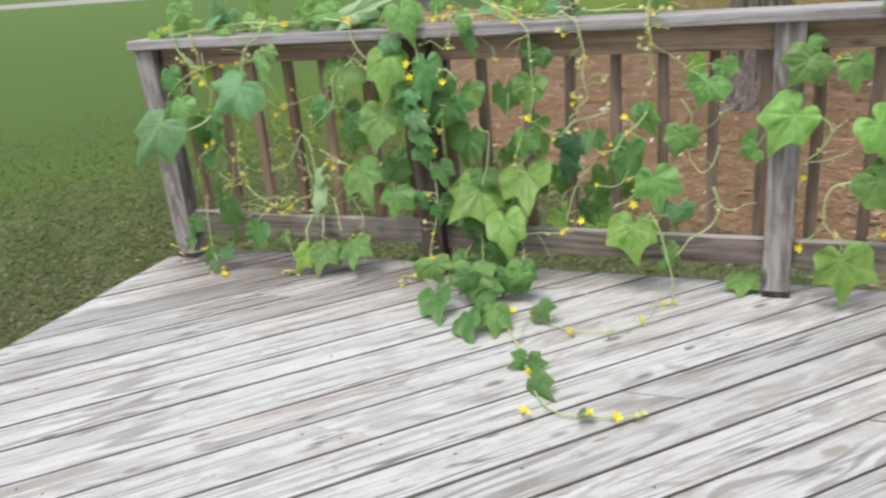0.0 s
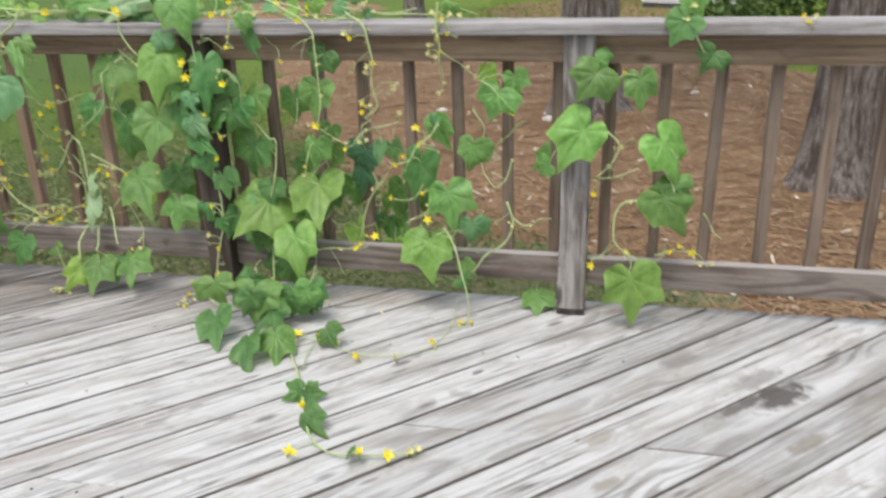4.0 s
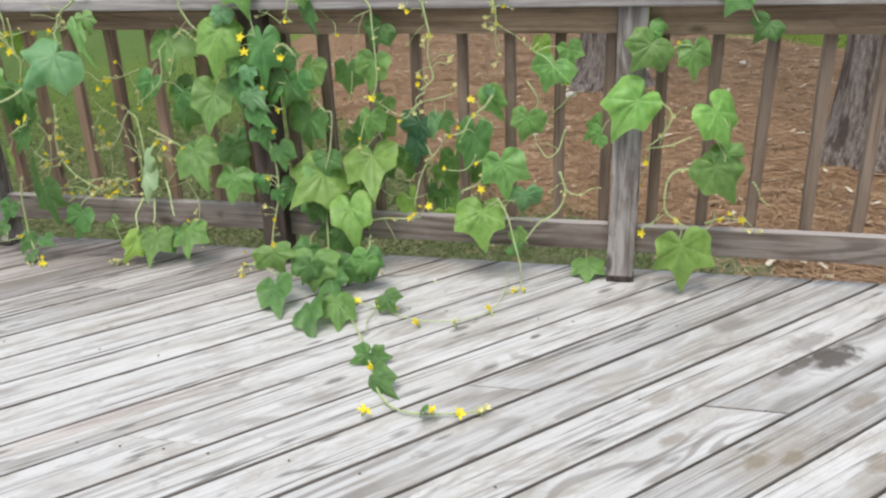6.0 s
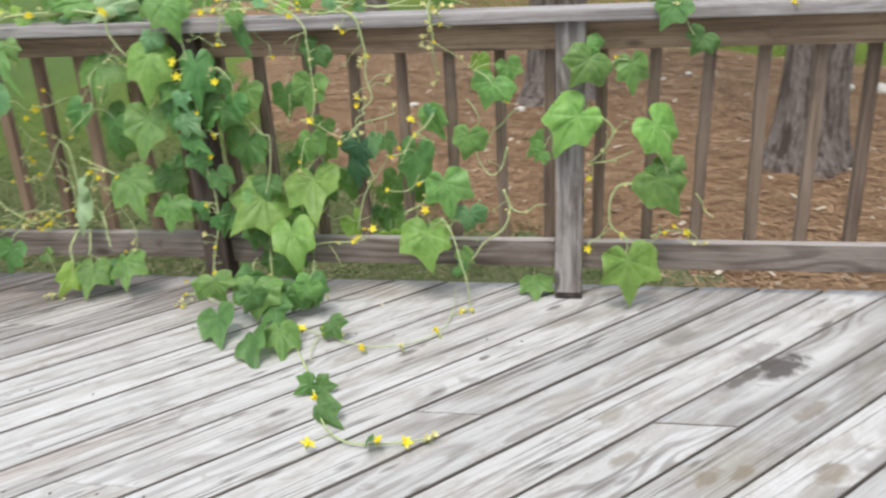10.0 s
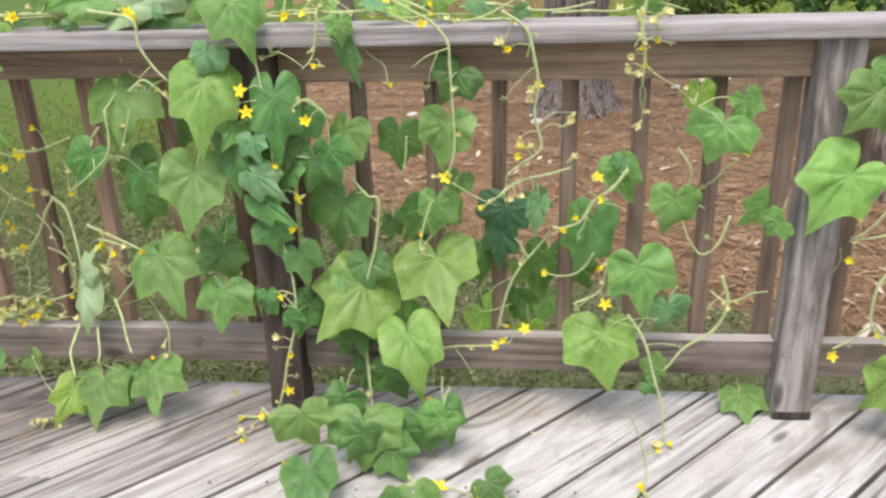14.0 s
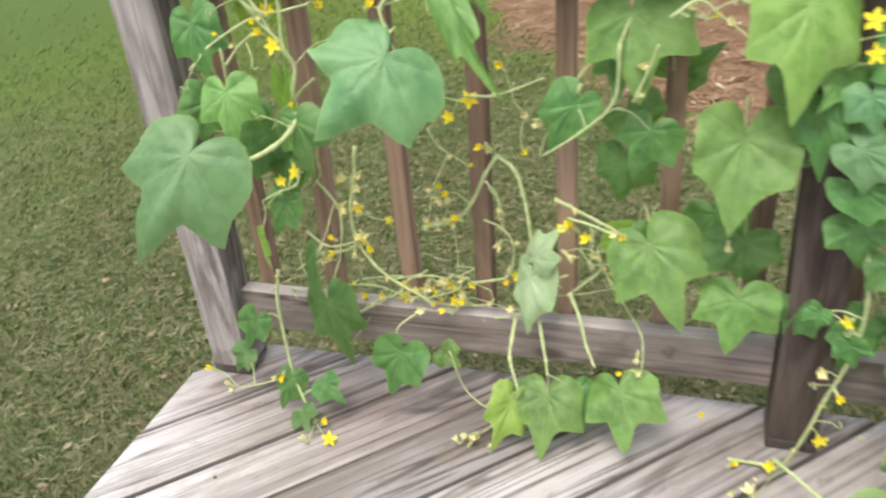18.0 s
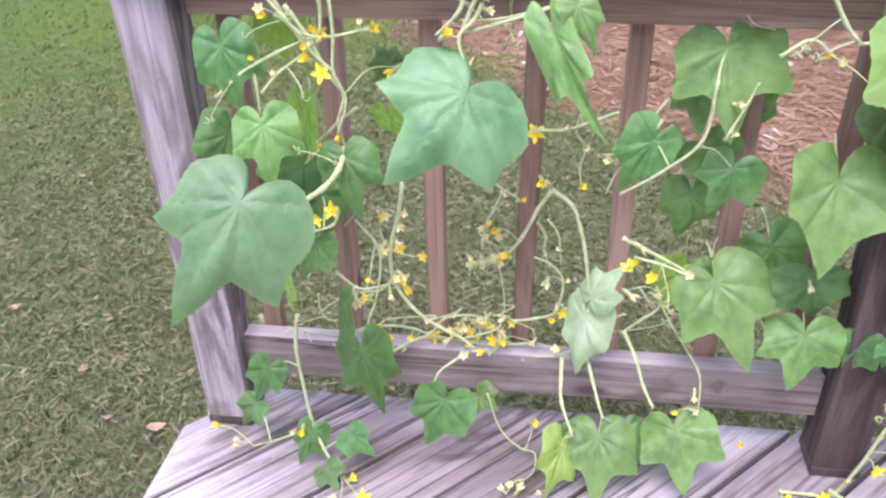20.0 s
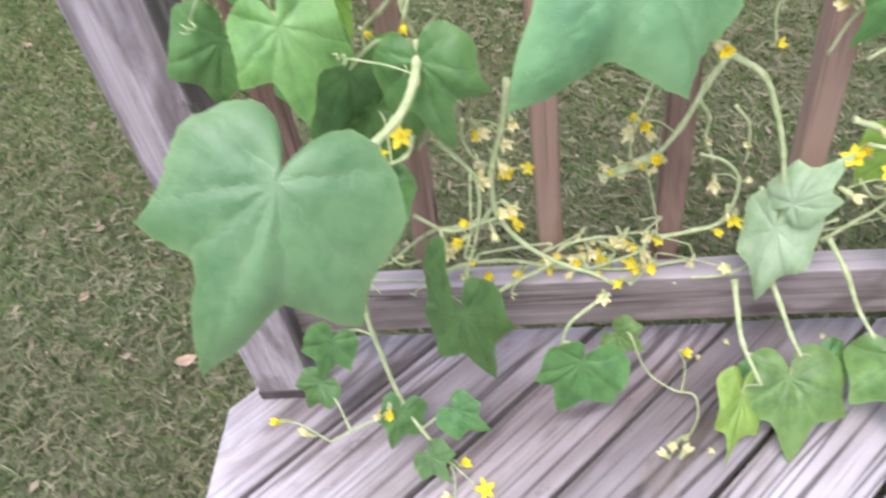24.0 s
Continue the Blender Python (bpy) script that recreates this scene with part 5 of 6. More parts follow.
leaf(corner_vine, (-1.730, -0.108, 0.843), (-1.672, -0.178, 0.723), 0.068, MID, 25, 1)
leaf(corner_vine, (-1.705, -0.100, 0.879), (-1.672, -0.120, 0.827), 0.059, MID, -10, 0)
leaf(corner_vine, (-2.223, -0.030, 0.180), (-2.254, -0.050, 0.106), 0.075, DEEP, 0, 1)
leaf(corner_vine, (-2.256, -0.045, 0.103), (-2.287, -0.070, 0.067), 0.065, DEEP, 0, 1)
leaf(corner_vine, (-2.140, -0.080, 0.077), (-2.162, -0.110, 0.012), 0.064, DEEP, 0, 0)
leaf(corner_vine, (-2.062, -0.080, 0.080), (-2.018, -0.110, 0.062), 0.067, DEEP, 0, 1)
leaf(corner_vine, (-1.676, -0.075, 0.092), (-1.697, -0.150, 0.022), 0.092, LIME, -20, 0)
leaf(corner_vine, (-1.613, -0.055, 0.103), (-1.611, -0.145, 0.026), 0.138, MID, -4, 1)
leaf(corner_vine, (-1.481, -0.050, 0.130), (-1.462, -0.135, 0.058), 0.146, MID, 2, 1)
leaf(corner_vine, (-1.562, -0.030, 0.099), (-1.536, -0.080, 0.049), 0.095, DEEP, -15, 0)
leaf(corner_vine, (-1.650, -0.050, 0.101), (-1.668, -0.070, 0.067), 0.072, DEEP, 0, 0)
leaf(corner_vine, (-1.653, 0.010, 0.318), (-1.670, -0.025, 0.204), 0.092, FROST, 10, 0)
leaf(corner_vine, (-1.642, 0.006, 0.362), (-1.608, -0.014, 0.436), 0.074, FROST, -20, 0)
leaf(corner_vine, (-2.103, -0.120, 0.026), (-2.075, -0.154, 0.012), 0.063, DEEP, 0, 1)
leaf(corner_vine, (-2.164, -0.045, 0.385), (-2.162, -0.045, 0.312), 0.023, LIME, 30)
leaf(corner_vine, (-2.122, 0.000, 0.588), (-2.181, -0.018, 0.482), 0.134, DEEP, -15)
leaf(corner_vine, (-2.106, 0.020, 0.527), (-2.165, 0.020, 0.437), 0.109, DEEP, 0)
leaf(corner_vine, (-2.185, 0.140, 0.780), (-2.182, 0.140, 0.705), 0.089, LIME, 0)
leaf(corner_vine, (-2.010, 0.150, 0.621), (-1.995, 0.150, 0.564), 0.068, LIME, 20)
leaf(corner_vine, (-2.002, 0.140, 0.713), (-2.019, 0.140, 0.749), 0.064, DEEP, 20)
leaf(corner_vine, (-2.163, 0.150, 0.613), (-2.157, 0.150, 0.472), 0.061, LIME, 30)
leaf(corner_vine, (-1.420, 0.140, 0.663), (-1.347, 0.140, 0.711), 0.081, DEEP, 20)
flower(corner_vine, (-1.991, 0.000, 0.501), 1.0)
bud(corner_vine, (-1.960, 0.000, 0.513), 1.0)
flower(corner_vine, (-1.975, 0.000, 0.448), 1.0)
flower(corner_vine, (-1.964, 0.000, 0.381), 1.0)
bud(corner_vine, (-1.991, 0.000, 0.347), 1.0)
flower(corner_vine, (-2.028, -0.010, 0.346), 1.0)
flower(corner_vine, (-2.102, -0.030, 0.505), 1.0)
flower(corner_vine, (-1.813, 0.045, 0.462), 1.0)
bud(corner_vine, (-1.790, 0.040, 0.411), 1.0)
flower(corner_vine, (-1.587, 0.010, 0.423), 1.0)
flower(corner_vine, (-1.575, 0.010, 0.430), 1.0)
flower(corner_vine, (-1.855, 0.055, 0.234), 1.0)
bud(corner_vine, (-1.837, 0.055, 0.260), 1.0)
flower(corner_vine, (-1.812, 0.055, 0.221), 1.0)
flower(corner_vine, (-1.966, 0.055, 0.209), 1.0)
bud(corner_vine, (-1.869, 0.055, 0.249), 1.0)
bud(corner_vine, (-1.826, 0.055, 0.269), 1.0)
bud(corner_vine, (-1.802, 0.055, 0.242), 1.0)
bud(corner_vine, (-2.009, 0.055, 0.205), 1.0)
bud(corner_vine, (-2.037, 0.055, 0.210), 1.0)
bud(corner_vine, (-1.791, 0.055, 0.274), 1.0)
flower(corner_vine, (-1.730, 0.040, 0.034), 1.0)
bud(corner_vine, (-1.858, -0.020, 0.242), 1.0)
bud(corner_vine, (-2.154, -0.080, 0.085), 1.0)
flower(corner_vine, (-2.057, -0.125, 0.012), 1.0)
flower(corner_vine, (-2.025, -0.165, 0.012), 1.0)
bud(corner_vine, (-2.072, -0.177, 0.012), 1.0)
bud(corner_vine, (-1.738, 0.076, 0.544), 1.0)
bud(corner_vine, (-2.306, -0.100, 0.093), 1.0)
bud(corner_vine, (-2.272, -0.100, 0.056), 1.0)
bud(corner_vine, (-1.766, -0.102, 0.012), 1.0)
bud(corner_vine, (-1.750, -0.114, 0.012), 1.0)
bud(corner_vine, (-1.776, -0.118, 0.012), 1.0)
bud(corner_vine, (-1.486, -0.030, 0.152), 1.0)
flower(corner_vine, (-1.687, 0.060, 0.288), 1.0)
bud(corner_vine, (-1.720, 0.060, 0.356), 1.0)
bud(corner_vine, (-1.582, 0.000, 0.378), 1.0)
flower(corner_vine, (-2.068, -0.030, 0.816), 1.0)
flower(corner_vine, (-2.087, -0.030, 0.775), 1.0)
flower(corner_vine, (-2.070, -0.030, 0.755), 1.0)
flower(corner_vine, (-1.998, 0.020, 0.807), 1.0)
flower(corner_vine, (-1.757, 0.040, 0.645), 1.0)
flower(corner_vine, (-1.700, 0.020, 0.714), 1.0)
bud(corner_vine, (-1.590, 0.030, 0.617), 1.0)
bud(corner_vine, (-1.630, 0.030, 0.607), 1.0)
flower(corner_vine, (-1.737, 0.030, 0.563), 1.0)
flower(corner_vine, (-2.077, -0.020, 0.518), 1.0)
bud(corner_vine, (-2.147, -0.050, 0.852), 1.0)
bud(corner_vine, (-1.884, -0.050, 0.822), 1.0)
flower(corner_vine, (-1.978, 0.050, 0.736), 1.0)
flower(corner_vine, (-1.753, 0.030, 0.648), 1.0)
flower(corner_vine, (-1.789, 0.030, 0.615), 1.0)
flower(corner_vine, (-2.087, -0.010, 0.813), 1.0)
bud(corner_vine, (-2.157, -0.010, 0.833), 1.0)
flower(corner_vine, (-1.546, 0.000, 0.412), 1.0)

# the dense vine on the middle post
stem(post_vine, 0.0034, (-1.282, -0.055, 0.008), (-1.229, -0.055, 0.008), (-1.194, -0.055, 0.008), (-1.165, -0.055, 0.079), (-1.143, -0.055, 0.169), (-1.115, -0.055, 0.271), (-1.110, -0.055, 0.368), (-1.122, -0.055, 0.440), (-1.126, -0.055, 0.517), (-1.127, -0.055, 0.617), (-1.130, -0.055, 0.713), (-1.135, -0.055, 0.798), (-1.143, -0.055, 0.875), (-1.147, -0.055, 0.932))
stem(post_vine, 0.004, (-1.483, -0.050, 0.971), (-1.394, -0.050, 0.952), (-1.386, -0.050, 0.900), (-1.360, -0.050, 0.853), (-1.335, -0.050, 0.826))
stem(post_vine, 0.003, (-1.430, -0.040, 0.803), (-1.393, -0.040, 0.827), (-1.359, -0.040, 0.802))
stem(post_vine, 0.0028, (-1.009, -0.050, 0.962), (-1.015, -0.050, 0.907), (-1.027, -0.050, 0.867), (-1.048, -0.050, 0.847))
stem(post_vine, 0.0028, (-1.012, -0.050, 0.760), (-1.046, -0.050, 0.785), (-1.092, -0.050, 0.754))
stem(post_vine, 0.0028, (-1.501, -0.020, 0.760), (-1.508, -0.020, 0.670), (-1.560, -0.020, 0.616), (-1.619, -0.020, 0.574))
leaf(post_vine, (-1.241, -0.060, 0.889), (-1.260, -0.085, 0.841), 0.086, PALE, 12, 0)
leaf(post_vine, (-1.252, -0.071, 0.828), (-1.248, -0.155, 0.706), 0.150, BRIGHT, 0, 0)
leaf(post_vine, (-1.199, -0.055, 0.734), (-1.223, -0.090, 0.685), 0.072, MID, -20, 0)
leaf(post_vine, (-1.487, 0.020, 0.794), (-1.466, -0.050, 0.685), 0.171, MID, 6, 1)
leaf(post_vine, (-1.109, -0.060, 0.795), (-1.109, -0.105, 0.648), 0.110, DEEP, -10, 1)
leaf(post_vine, (-1.313, -0.036, 0.622), (-1.323, -0.113, 0.501), 0.155, MID, 4, 0)
leaf(post_vine, (-1.217, -0.045, 0.673), (-1.214, -0.080, 0.578), 0.076, DEEP, 10, 0)
leaf(post_vine, (-1.161, -0.070, 0.705), (-1.151, -0.095, 0.654), 0.069, PALE, 10, 0)
leaf(post_vine, (-1.165, -0.080, 0.632), (-1.092, -0.120, 0.586), 0.084, PALE, 15, 1)
leaf(post_vine, (-1.159, -0.075, 0.575), (-1.073, -0.115, 0.525), 0.079, DEEP, 18, 1)
leaf(post_vine, (-1.148, -0.060, 0.502), (-1.137, -0.085, 0.439), 0.096, DEEP, 0, 1)
leaf(post_vine, (-1.090, -0.060, 0.443), (-1.068, -0.085, 0.370), 0.089, DEEP, 14, 1)
leaf(post_vine, (-1.175, -0.055, 0.339), (-1.178, -0.065, 0.305), 0.046, DEEP, 0, 1)
leaf(post_vine, (-1.123, -0.055, 0.286), (-1.110, -0.065, 0.246), 0.063, DEEP, 10, 1)
leaf(post_vine, (-1.445, 0.010, 0.405), (-1.377, -0.076, 0.294), 0.187, MID, 0, 2)
leaf(post_vine, (-1.294, -0.011, 0.326), (-1.302, -0.055, 0.233), 0.142, MID, -4, 1)
leaf(post_vine, (-1.291, 0.015, 0.419), (-1.281, 0.000, 0.342), 0.127, DEEP, 4, 0)
leaf(post_vine, (-1.497, 0.070, 0.534), (-1.504, 0.050, 0.448), 0.107, DEEP, 0, 0)
leaf(post_vine, (-1.490, 0.040, 0.631), (-1.457, 0.020, 0.583), 0.104, DEEP, 10, 0)
leaf(post_vine, (-1.179, -0.060, 0.983), (-1.126, -0.100, 0.884), 0.127, MID, -5)
leaf(post_vine, (-1.197, 0.000, 0.309), (-1.213, 0.000, 0.238), 0.076, DEEP, 10)
leaf(post_vine, (-0.965, -0.040, 0.893), (-0.929, -0.050, 0.802), 0.046, DEEP, 15)
leaf(post_vine, (-0.962, -0.060, 0.941), (-0.958, -0.070, 0.893), 0.057, MID, 0)
leaf(post_vine, (-1.475, 0.130, 0.350), (-1.508, 0.130, 0.252), 0.133, LIME, 0)
flower(post_vine, (-1.167, -0.075, 0.765), 1.0)
flower(post_vine, (-1.043, -0.075, 0.743), 1.0)
flower(post_vine, (-1.117, -0.075, 0.647), 1.0)
flower(post_vine, (-1.074, -0.075, 0.576), 1.0)
flower(post_vine, (-1.093, -0.075, 0.505), 1.0)
flower(post_vine, (-1.134, -0.075, 0.344), 1.0)
flower(post_vine, (-1.128, -0.075, 0.198), 1.0)
flower(post_vine, (-1.143, -0.075, 0.098), 1.0)
flower(post_vine, (-1.212, -0.075, 0.024), 1.0)
flower(post_vine, (-1.009, -0.075, 0.857), 1.0)
flower(post_vine, (-1.175, -0.075, 0.809), 1.0)
bud(post_vine, (-1.321, -0.055, 0.452), 0.8)
bud(post_vine, (-1.158, -0.070, 0.237), 1.0)
bud(post_vine, (-1.276, -0.070, 0.008), 1.0)
bud(post_vine, (-1.216, -0.070, 0.008), 1.0)

# vines that hang from the cap into the middle bay
stem(hanging_vine, 0.0035, (-0.896, -0.050, 1.004), (-0.830, -0.050, 0.965), (-0.781, -0.050, 0.937), (-0.748, -0.050, 0.898), (-0.744, -0.050, 0.847), (-0.740, -0.050, 0.765), (-0.738, -0.050, 0.680), (-0.755, -0.050, 0.615))
stem(hanging_vine, 0.0035, (-0.640, -0.045, 0.955), (-0.590, -0.045, 0.917), (-0.573, -0.045, 0.855), (-0.566, -0.045, 0.810), (-0.572, -0.045, 0.746), (-0.558, -0.045, 0.679), (-0.601, -0.045, 0.642))
stem(hanging_vine, 0.0035, (-0.360, -0.050, 0.982), (-0.367, -0.050, 0.914), (-0.358, -0.050, 0.865), (-0.360, -0.050, 0.810))
stem(hanging_vine, 0.003, (-0.646, -0.020, 0.562), (-0.609, -0.020, 0.595), (-0.536, -0.020, 0.615), (-0.494, -0.020, 0.628))
stem(hanging_vine, 0.004, (-0.375, -0.020, 0.622), (-0.403, -0.020, 0.584), (-0.444, -0.020, 0.551), (-0.473, -0.020, 0.504), (-0.528, -0.020, 0.487))
stem(hanging_vine, 0.003, (-0.148, 0.000, 0.514), (-0.169, 0.000, 0.447), (-0.203, 0.000, 0.423), (-0.237, 0.000, 0.466))
stem(hanging_vine, 0.004, (-0.160, -0.030, 0.385), (-0.141, -0.030, 0.316), (-0.167, -0.030, 0.250), (-0.226, -0.030, 0.206), (-0.261, -0.030, 0.156), (-0.291, -0.030, 0.124))
stem(hanging_vine, 0.0032, (-0.359, -0.040, 0.293), (-0.333, -0.053, 0.257), (-0.316, -0.066, 0.221), (-0.298, -0.079, 0.155), (-0.278, -0.091, 0.087), (-0.270, -0.104, 0.008), (-0.256, -0.117, 0.008), (-0.296, -0.130, 0.008))
stem(hanging_vine, 0.003, (-0.952, -0.020, 0.355), (-0.925, -0.020, 0.442), (-0.911, -0.020, 0.553), (-0.936, -0.020, 0.566), (-0.982, -0.020, 0.619), (-1.034, -0.020, 0.618))
stem(hanging_vine, 0.003, (-0.829, -0.010, 0.425), (-0.813, -0.010, 0.496), (-0.798, -0.010, 0.543))
stem(hanging_vine, 0.003, (-0.797, -0.030, 0.190), (-0.743, -0.030, 0.200), (-0.675, -0.030, 0.202), (-0.622, -0.030, 0.212))
stem(hanging_vine, 0.003, (-0.479, -0.010, 0.303), (-0.422, -0.010, 0.334), (-0.406, -0.010, 0.398))
stem(hanging_vine, 0.004, (-0.966, 0.000, 0.222), (-0.955, -0.040, 0.119), (-0.944, -0.080, 0.015))
stem(hanging_vine, 0.003, (-1.025, -0.030, 0.110), (-1.027, -0.030, 0.010))
stem(hanging_vine, 0.003, (-0.650, 0.000, 0.232), (-0.629, 0.000, 0.323), (-0.603, 0.000, 0.382), (-0.559, 0.000, 0.440), (-0.534, 0.000, 0.475))
stem(hanging_vine, 0.0015, (-0.767, -0.030, 0.610), (-0.694, -0.030, 0.565), (-0.651, -0.030, 0.546))
stem(hanging_vine, 0.0015, (-0.743, -0.050, 0.886), (-0.789, -0.050, 0.870), (-0.820, -0.050, 0.848))
stem(hanging_vine, 0.0015, (-0.337, -0.030, 0.827), (-0.291, -0.030, 0.799), (-0.243, -0.030, 0.758))
leaf(hanging_vine, (-0.980, 0.010, 0.707), (-1.020, -0.015, 0.621), 0.106, MID, 0, 0)
leaf(hanging_vine, (-0.869, 0.050, 0.687), (-0.875, 0.040, 0.594), 0.106, DEEP, 0, 0)
leaf(hanging_vine, (-0.756, -0.020, 0.724), (-0.774, -0.045, 0.629), 0.124, MID, 0, 0)
leaf(hanging_vine, (-0.733, 0.000, 0.827), (-0.773, -0.012, 0.765), 0.116, DEEP, 0, 0)
leaf(hanging_vine, (-0.992, 0.000, 0.540), (-1.031, -0.015, 0.420), 0.156, DEEP, 0, 0)
leaf(hanging_vine, (-0.955, -0.019, 0.352), (-1.038, -0.140, 0.281), 0.193, BRIGHT, -8, 0)
leaf(hanging_vine, (-0.791, 0.010, 0.406), (-0.758, -0.110, 0.298), 0.195, BRIGHT, 4, 1)
leaf(hanging_vine, (-0.852, -0.080, 0.253), (-0.824, -0.170, 0.143), 0.147, BRIGHT, 4, 0)
leaf(hanging_vine, (-0.788, 0.010, 0.540), (-0.799, 0.000, 0.455), 0.094, MID, 0, 0)
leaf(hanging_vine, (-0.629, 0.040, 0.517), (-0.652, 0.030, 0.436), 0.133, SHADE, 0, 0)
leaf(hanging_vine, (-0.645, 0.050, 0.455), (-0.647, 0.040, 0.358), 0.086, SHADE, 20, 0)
leaf(hanging_vine, (-0.444, 0.020, 0.490), (-0.472, 0.005, 0.347), 0.117, DEEP, 8, 0)
leaf(hanging_vine, (-0.344, -0.045, 0.413), (-0.321, -0.080, 0.293), 0.155, MID, 0, 1)
leaf(hanging_vine, (-0.410, -0.030, 0.238), (-0.406, -0.100, 0.128), 0.171, BRIGHT, 0, 0)
leaf(hanging_vine, (-0.271, -0.030, 0.306), (-0.274, -0.040, 0.233), 0.112, PALE, 0, 0)
leaf(hanging_vine, (-0.269, 0.000, 0.552), (-0.285, -0.015, 0.469), 0.113, MID, 0, 0)
leaf(hanging_vine, (-0.189, -0.030, 0.722), (-0.222, -0.060, 0.654), 0.149, MID, 0, 0)
leaf(hanging_vine, (-0.144, 0.000, 0.765), (-0.128, -0.010, 0.702), 0.086, MID, -12, 0)
leaf(hanging_vine, (-0.234, 0.020, 0.777), (-0.239, 0.015, 0.704), 0.061, LIME, 20, 0)
leaf(hanging_vine, (-0.903, -0.030, 0.132), (-0.872, -0.050, 0.051), 0.124, DEEP, 0, 0)
leaf(hanging_vine, (-0.562, -0.020, 0.543), (-0.577, -0.030, 0.469), 0.052, PALE, 20)
leaf(hanging_vine, (-0.389, 0.030, 0.611), (-0.354, 0.030, 0.519), 0.087, MID, 20)
leaf(hanging_vine, (-0.386, 0.000, 0.634), (-0.403, 0.000, 0.602), 0.049, PALE, 20)
leaf(hanging_vine, (-0.043, 0.100, 0.509), (-0.106, 0.100, 0.449), 0.077, MID, 0)
leaf(hanging_vine, (-0.736, 0.020, 0.593), (-0.751, 0.020, 0.539), 0.076, MID, 0)
leaf(hanging_vine, (-0.684, 0.090, 0.229), (-0.642, 0.090, 0.133), 0.113, LIME, 0)
leaf(hanging_vine, (-0.533, 0.120, 0.372), (-0.545, 0.120, 0.264), 0.125, DEEP, 0)
leaf(hanging_vine, (-0.573, 0.130, 0.162), (-0.565, 0.130, 0.095), 0.087, LIME, 0)
leaf(hanging_vine, (-0.698, 0.130, 0.380), (-0.693, 0.130, 0.287), 0.140, DEEP, 0)
leaf(hanging_vine, (-0.459, 0.130, 0.165), (-0.414, 0.130, 0.101), 0.086, DEEP, 0)
leaf(hanging_vine, (-0.959, 0.000, 0.126), (-0.975, -0.020, 0.056), 0.112, DEEP, 0)
leaf(hanging_vine, (-0.294, -0.030, 0.170), (-0.260, -0.040, 0.131), 0.059, MID, 0)
leaf(hanging_vine, (-0.307, -0.060, 0.127), (-0.281, -0.070, 0.104), 0.059, DEEP, 0)
flower(hanging_vine, (-0.566, -0.045, 0.808), 1.0)
flower(hanging_vine, (-0.610, -0.045, 0.657), 1.0)
flower(hanging_vine, (-0.758, -0.045, 0.613), 1.0)
flower(hanging_vine, (-0.351, -0.045, 0.840), 1.0)
flower(hanging_vine, (-0.439, -0.045, 0.615), 1.0)
flower(hanging_vine, (-0.425, -0.045, 0.565), 1.0)
flower(hanging_vine, (-0.516, -0.045, 0.498), 1.0)
flower(hanging_vine, (-0.588, -0.045, 0.256), 1.0)
flower(hanging_vine, (-0.634, -0.045, 0.228), 1.0)
flower(hanging_vine, (-0.654, -0.045, 0.209), 1.0)
flower(hanging_vine, (-0.419, -0.045, 0.412), 1.0)
flower(hanging_vine, (-0.411, -0.045, 0.320), 1.0)
flower(hanging_vine, (-0.148, -0.045, 0.666), 1.0)
bud(hanging_vine, (-0.350, -0.040, 0.750), 1.0)
bud(hanging_vine, (-0.602, -0.040, 0.570), 1.0)
bud(hanging_vine, (-0.626, -0.040, 0.563), 1.0)
bud(hanging_vine, (-0.360, -0.040, 0.726), 1.0)
bud(hanging_vine, (-0.486, -0.040, 0.519), 1.0)
bud(hanging_vine, (-0.778, -0.040, 0.614), 1.0)
bud(hanging_vine, (-0.578, -0.040, 0.678), 1.0)
bud(hanging_vine, (-0.495, -0.040, 0.653), 1.0)
bud(hanging_vine, (-0.441, -0.040, 0.610), 1.0)
bud(hanging_vine, (-0.332, -0.040, 0.896), 1.0)
bud(hanging_vine, (-0.811, -0.040, 0.446), 1.0)
flower(hanging_vine, (-0.259, -0.130, 0.008), 1.0)
bud(hanging_vine, (-0.296, -0.130, 0.008), 1.0)
bud(hanging_vine, (-0.285, -0.130, 0.008), 1.0)
bud(hanging_vine, (-0.805, -0.060, 0.074), 1.0)
bud(hanging_vine, (-0.760, -0.060, 0.008), 1.0)
bud(hanging_vine, (-0.576, -0.050, 0.803), 1.15)
bud(hanging_vine, (-0.584, -0.050, 0.789), 1.15)
bud(hanging_vine, (-0.601, -0.050, 0.697), 1.15)
bud(hanging_vine, (-0.594, -0.050, 0.680), 1.15)
bud(hanging_vine, (-0.384, -0.050, 0.863), 1.15)
bud(hanging_vine, (-0.391, -0.050, 0.843), 1.15)
bud(hanging_vine, (-0.378, -0.050, 0.830), 1.15)
bud(hanging_vine, (-0.641, -0.050, 0.892), 1.15)
bud(hanging_vine, (-0.632, -0.050, 0.878), 1.15)
bud(hanging_vine, (-0.332, -0.050, 0.942), 1.15)
bud(hanging_vine, (-0.342, -0.050, 0.926), 1.15)
bud(hanging_vine, (-0.495, -0.050, 0.746), 1.15)
bud(hanging_vine, (-0.506, -0.050, 0.729), 1.15)

